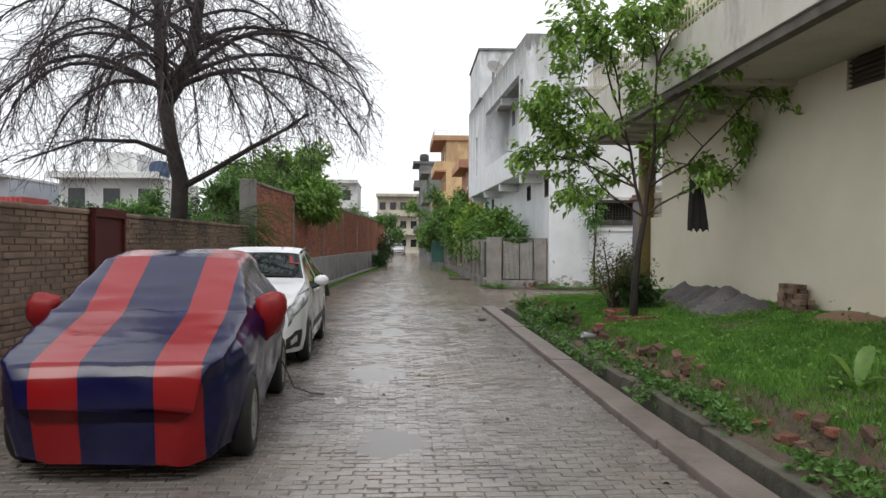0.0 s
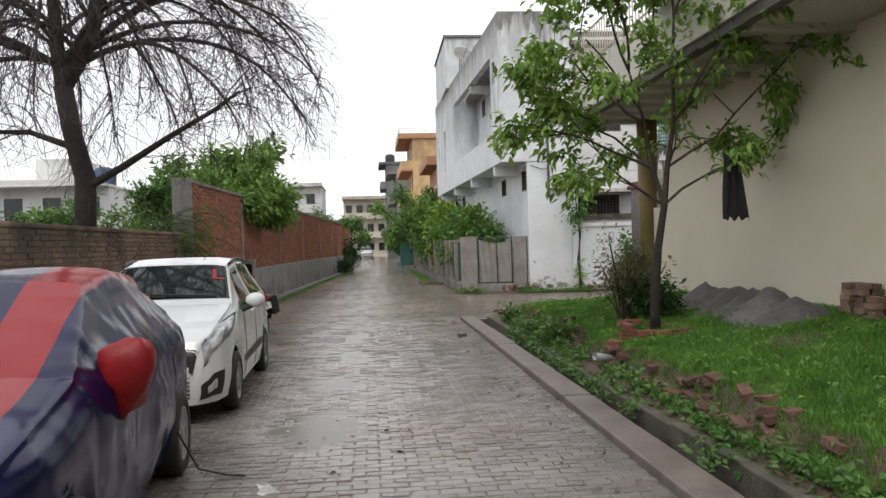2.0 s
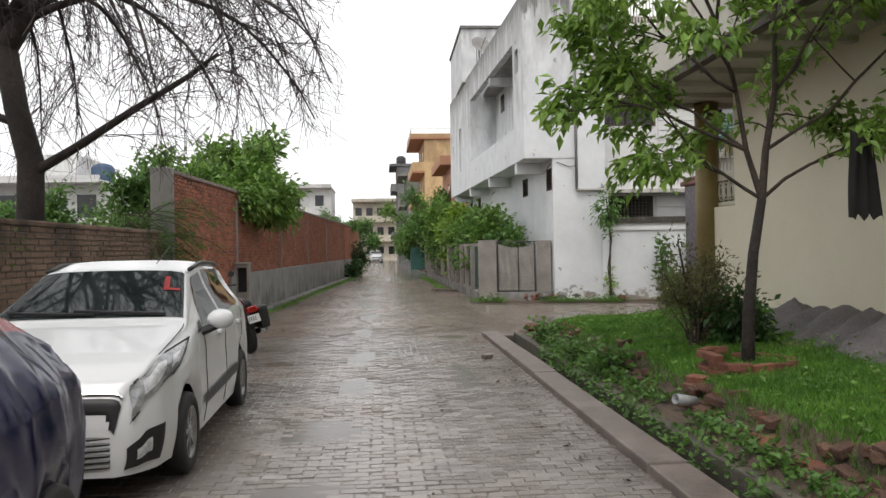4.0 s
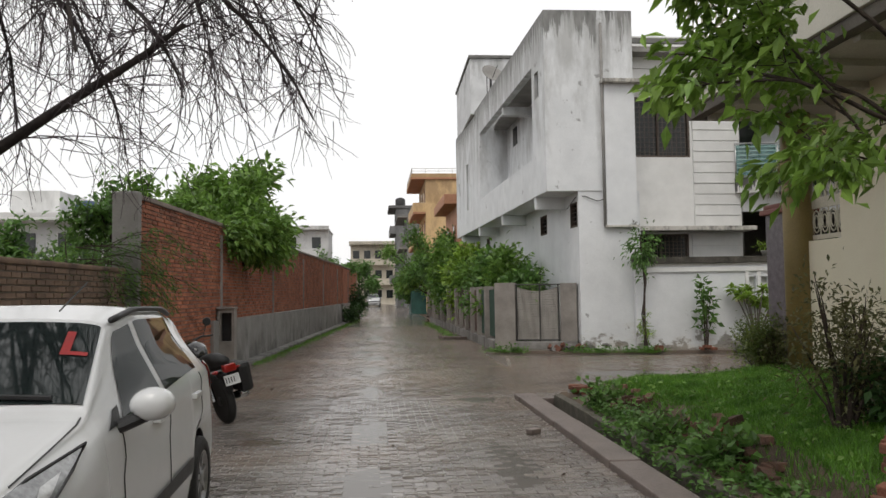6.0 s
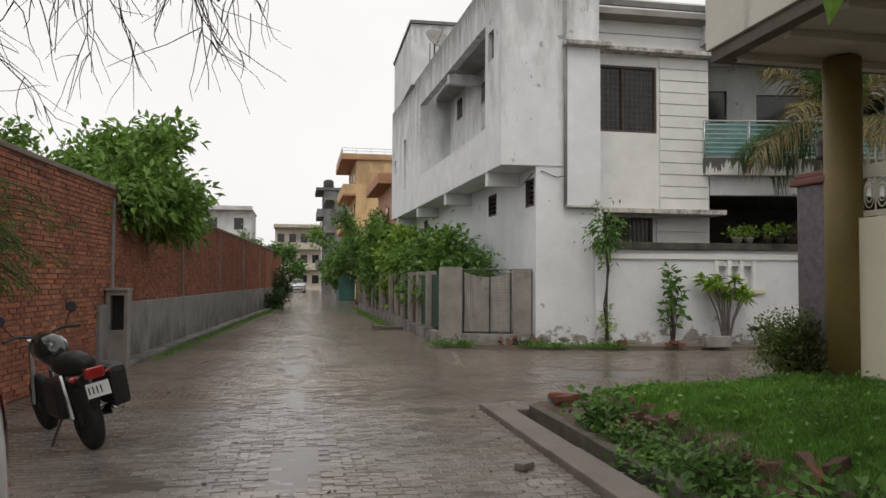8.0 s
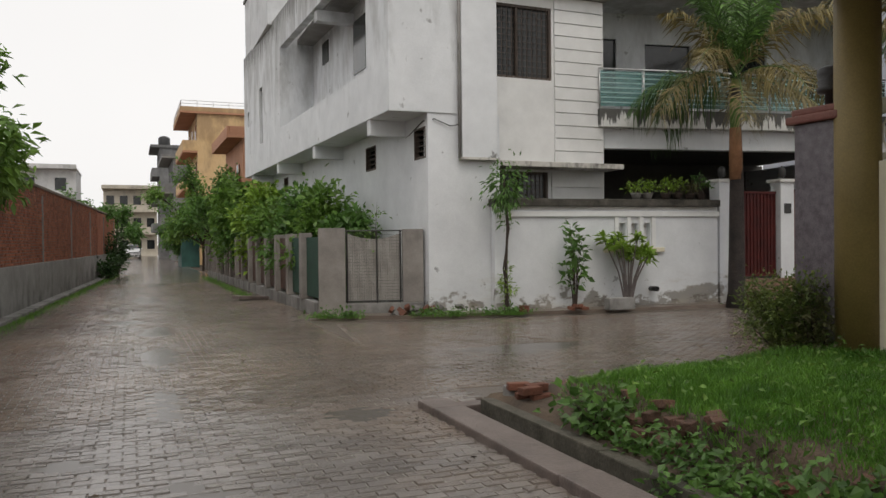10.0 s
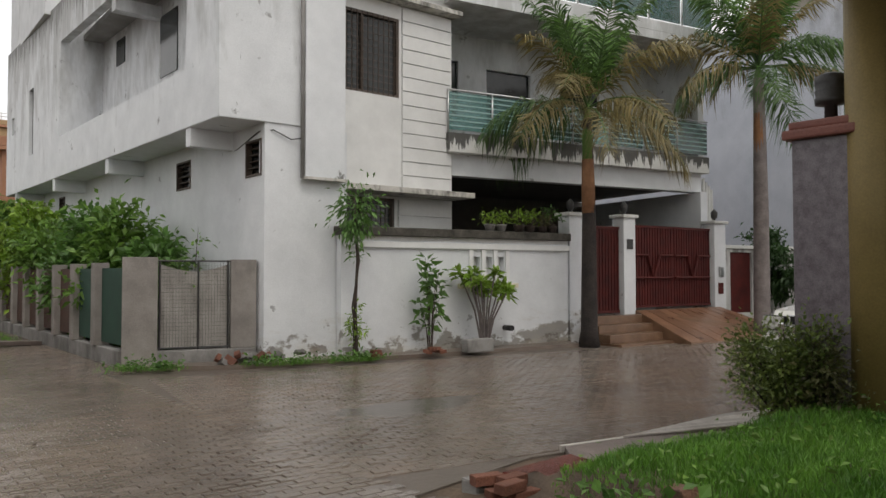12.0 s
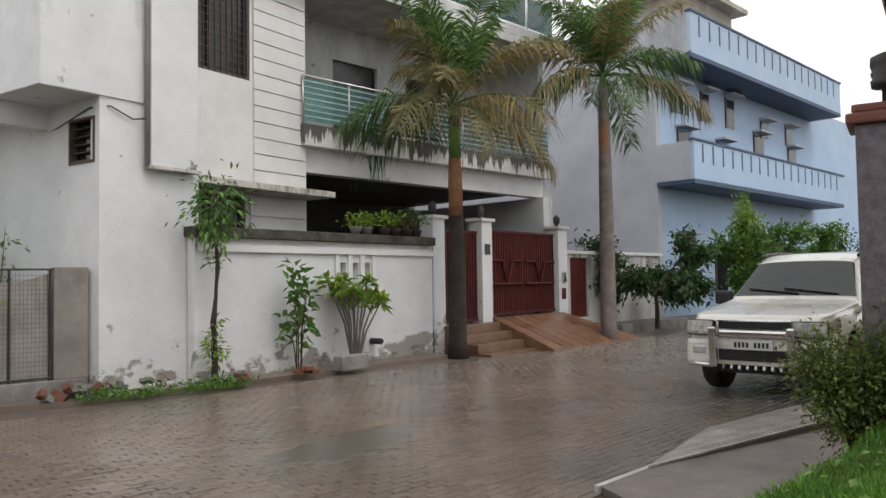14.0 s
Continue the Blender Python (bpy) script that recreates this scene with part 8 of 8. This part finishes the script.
GREYBLUE = mat("pale grey-blue plaster", (0.4, 0.42, 0.47), (0.5, 0.52, 0.57), 0.8, 0.85, 0.2, stain=((0.2, 0.2, 0.2), 0.6, (1.2, 1.2, 0.5), 5, 13))
facade_house("ochre_house", "three-storey ochre house with balconies and a white roof rail", 4.75, 13, 74.2, 84, 4, 2.9, OCHRE, SALMON, "w", 3, 1.1)
facade_house("salmon_house", "low salmon-painted house beside the white house", 4.9, 12, 50, 57, 2, 3.3, SALMON, SALMON, "w", 2, 0.6, False, 1.0)
facade_house("grey_house", "narrow raw concrete house under construction", 3.0, 9, 104, 112, 4, 3.1, GREYC, GREYC, "w", 2, 0.8, False, 0.6)
facade_house("green_net_house", "concrete house hung with green netting", 3.8, 10, 91, 101, 3, 3.3, GREYC, RENDERED, "w", 2, 0.9, False, 0.7)
tk = thing("water_tank", "dark roof water tank on a concrete stand", "water tank", pose(3.6, 106, 12.56))
part("tank", lathe(bmesh.new(), [(0.6, 0), (0.65, 0.1), (0.65, 1.1), (0.5, 1.3), (0.2, 1.4)], 16), BLACKPLASTIC, tk, "", True)
facade_house("buff_house", "buff house closing the end of the lane", -3.5, 3.4, 128, 138, 3, 3.1, BUFF, BUFF, "s", 4, 1.2, False, 0.9)
facade_house("white_far_house", "dull white house behind the brick wall", -16, -5, 96, 104, 3, 3.0, WHITEFAR, WHITEFAR, "s", 4, 0.9, False, 0.8)
upper = facade_house("white_far_house", "white house with a jettied upper floor beyond the old wall", -20.5, -14.2, 48, 56, 2, 2.75, WHITEFAR, CLAD, "s", 3, 1.2, False, 0.7)
part("porch_wall", bx(-17.2, -16.9, 46.8, 48, -0.1, 2.62), BUFF, upper)
part("stair_tower", bx(-19.0, -16.5, 50, 54, 5.67, 7.4, None, 0.02), WHITEFAR, upper)
facade_house("white_far_house", "dull white house with a red band beyond the old wall", -13.2, -9.4, 56, 63, 2, 2.5, WHITEFAR, RUST, "s", 2, 0.7, False, 0.7)
facade_house("grey_far_house", "grey plastered house beyond the old wall", -29.5, -22.5, 46, 54, 2, 2.7, GREYBLUE, WHITEFAR, "s", 3, 0.8, True, 0.8)
facade_house("buff_far_house", "low buff house among the trees beyond the old wall", -36, -31, 40, 47, 1, 3.6, BUFF, RUST, "s", 2, 0.5, False, 0.7)
for x, y, z in ((-15.4, 51, 5.67), (-27.5, 49, 5.56)):
    ft = thing("water_tank", "dark blue roof water tank", "water tank", pose(x, y, z), "roof tanks")
    part("tank", lathe(bmesh.new(), [(0.6, 0), (0.65, 0.1), (0.65, 0.5), (0.67, 0.55), (0.65, 0.6), (0.65, 1.0), (0.5, 1.2), (0.2, 1.3)], 16), BLUETRIM, ft, "", True)
shed = thing("shed", "low shed with a red sheet roof beyond the old wall", "shed", pose(-21.0, 42, 0))
part("walls", bx(-1.6, 1.6, -1.2, 1.2, -0.1, 3.7), BUFF, shed)
roof = bmesh.new()
for k in range(16):
    box(roof, -1.9 + 0.24 * k, -1.9 + 0.24 * k + 0.2, -1.5, 1.5, 3.7 + 0.01 * (k % 2), 3.95 + 0.03 * (k % 2))
part("sheet_roof", roof, mat("red roof sheet", (0.3, 0.03, 0.03), (0.42, 0.06, 0.05), 2, 0.5, 0.1), shed, "red corrugated roof")
gc = thing("green_cabinet", "dark green metal kiosk beside the lane", "kiosk", pose(3.1, 68, 0))
part("body", bx(0, 1.2, 0, 4.0, 0, 2.1, None, 0.03), mat("dark green sheet", (0.015, 0.06, 0.05), (0.03, 0.1, 0.085), 2, 0.6, 0.1), gc)
part("roof", bx(-0.2, 1.4, -0.2, 4.2, 2.1, 2.2, None, 0.03), RENDERED, gc)
fcar = copy_thing(hatch, pose(0.1, 104, 0, 0, 0, 2))
tagged(fcar, "small pale car parked far down the lane", "car")

# ---- blue house in the side street ----
blue = thing("blue_house", "pale blue three-storey house with long balconies and dark trim", "house")
b0, bl = along(24.8, 26.05, 46.6, 22.05)
part("south_wall", wall_with_holes(bmesh.new(), bl, -0.1, 9.3, 0.25, [], b0), BLUEWALL, blue)
part("west_wall", box(bmesh.new(), -0.25, 0.0, 0.0, 14, -0.1, 10.4, b0), GREYBLUE, blue, "bare grey-blue side wall")
part("body", box(bmesh.new(), 0.0, bl, 0.25, 14, -0.1, 9.3, b0), GREYBLUE, blue)
for zz, hh in ((4.75, 1.25), (8.85, 1.35)):
    part("balcony_slab", box(bmesh.new(), -0.3, bl * 0.62, -1.35, 0.0, zz - 0.15, zz, b0, 0.02), BLUETRIM, blue, "dark blue slab edge")
    par = part("balcony_wall", box(bmesh.new(), -0.3, bl * 0.62, -1.35, -1.22, zz + 0.002, zz + hh, b0, 0.01), BLUEWALL, blue, "pale blue balcony wall")
    part("end_wall", box(bmesh.new(), -0.3, -0.16, -1.22, 0.0, zz + 0.002, zz + hh, b0, 0.01), GREYBLUE, blue)
    part("coping", box(bmesh.new(), -0.34, bl * 0.62 + 0.04, -1.39, -1.18, zz + hh, zz + hh + 0.07, b0), BLUETRIM, blue)
    for k in range(18):
        xx = 0.25 + k * bl * 0.6 / 18
        part("slot", box(bmesh.new(), xx, xx + 0.09, -1.362, -1.352, zz + hh * 0.45, zz + hh * 0.95, b0), BLUETRIM, par)
for zz, items in ((5.1, ((1.2, 0.9, 1.6), (4.2, 0.8, 1.5), (7.5, 0.9, 2.2), (11, 0.8, 2.0))), (7.3, ((0.8, 0.8, 0.9), (3.0, 0.6, 1.0), (5.0, 0.7, 1.1), (8.2, 0.7, 0.6), (10.8, 0.7, 0.7))), (1.0, ((1.2, 1.0, 2.0), (3.8, 0.9, 1.6), (6.5, 0.9, 2.0)))):
    for xx, w, h in items:
        wd = part("window", box(bmesh.new(), xx, xx + w, -0.03, 0.02, zz, zz + h, b0), DARKGLASS, blue, "dark window")
        part("frame", box(bmesh.new(), xx - 0.08, xx, -0.05, -0.003, zz - 0.05, zz + h + 0.05, b0), DARKWOOD, wd)
        part("hood", box(bmesh.new(), xx - 0.15, xx + w + 0.15, -0.4, -0.003, zz + h + 0.1, zz + h + 0.18, b0), GREYBLUE, wd)
part("stair_tower", box(bmesh.new(), 4.0, 8.0, 1.0, 6.0, 9.3, 12.6, b0), BUFF, blue, "buff roof stair tower")
part("tower_lid", box(bmesh.new(), 3.5, 8.5, 0.5, 6.5, 12.6, 12.8, b0), BUFF, blue)
for xx in (4.2, 7.6):
    part("tower_post", box(bmesh.new(), xx, xx + 0.3, 1.0, 1.3, 12.8, 13.6, b0), GREYC, blue)
facade_house("brown_far_house", "plain brown brick house far down the side street", 52, 64, 15, 25, 2, 3.6, mat("dull brown wall", (0.2, 0.16, 0.13), (0.27, 0.22, 0.18), 0.6, 0.9, 0.2), RENDERED, "s", 3, 0.6, False, 0.8)

# ---- unseen wall added behind the camera to cut sky light and reflections ----
tagged(part("wall_south", bx(-16, 18, -15, -14, -0.1, 8.5), BUFF), "plain buff wall across the lane behind", "wall", kind="structure")

# ---- single paving blocks of the nearest stretch ----
rng = random.Random(12)
proto = bpy.data.meshes.new("paving_block")
pv, pf = block_grid(0.1, 0.15, 0.0, 0.1, 0.2, 0.1, 0.012, lambda x, y: True, lambda x, y: 0.0, 0.0, 1)
cx = sum(v[0] for v in pv[:8]) / 8
proto.from_pydata([(x - cx, y - 0.05, z) for x, y, z in pv[:8]], [], pf[:5])
proto.materials.append(PAVER)
for j in range(9):
    y = 4.05 + 0.1 * j
    for i in range(40):
        x = -4.9 + 0.2 * i + 0.1 * ((j + 1) % 2)
        if on_lane(x, y) and y < 4.9 and x > -3.9:
            ob = new("paving_block", proto)
            ob.parent = road
            ob.matrix_world = pose(x, y, road_z(x, y) + rng.uniform(-0.0035, 0.0035), rng.uniform(-1.5, 1.5), rng.uniform(-1.0, 1.0), 0)
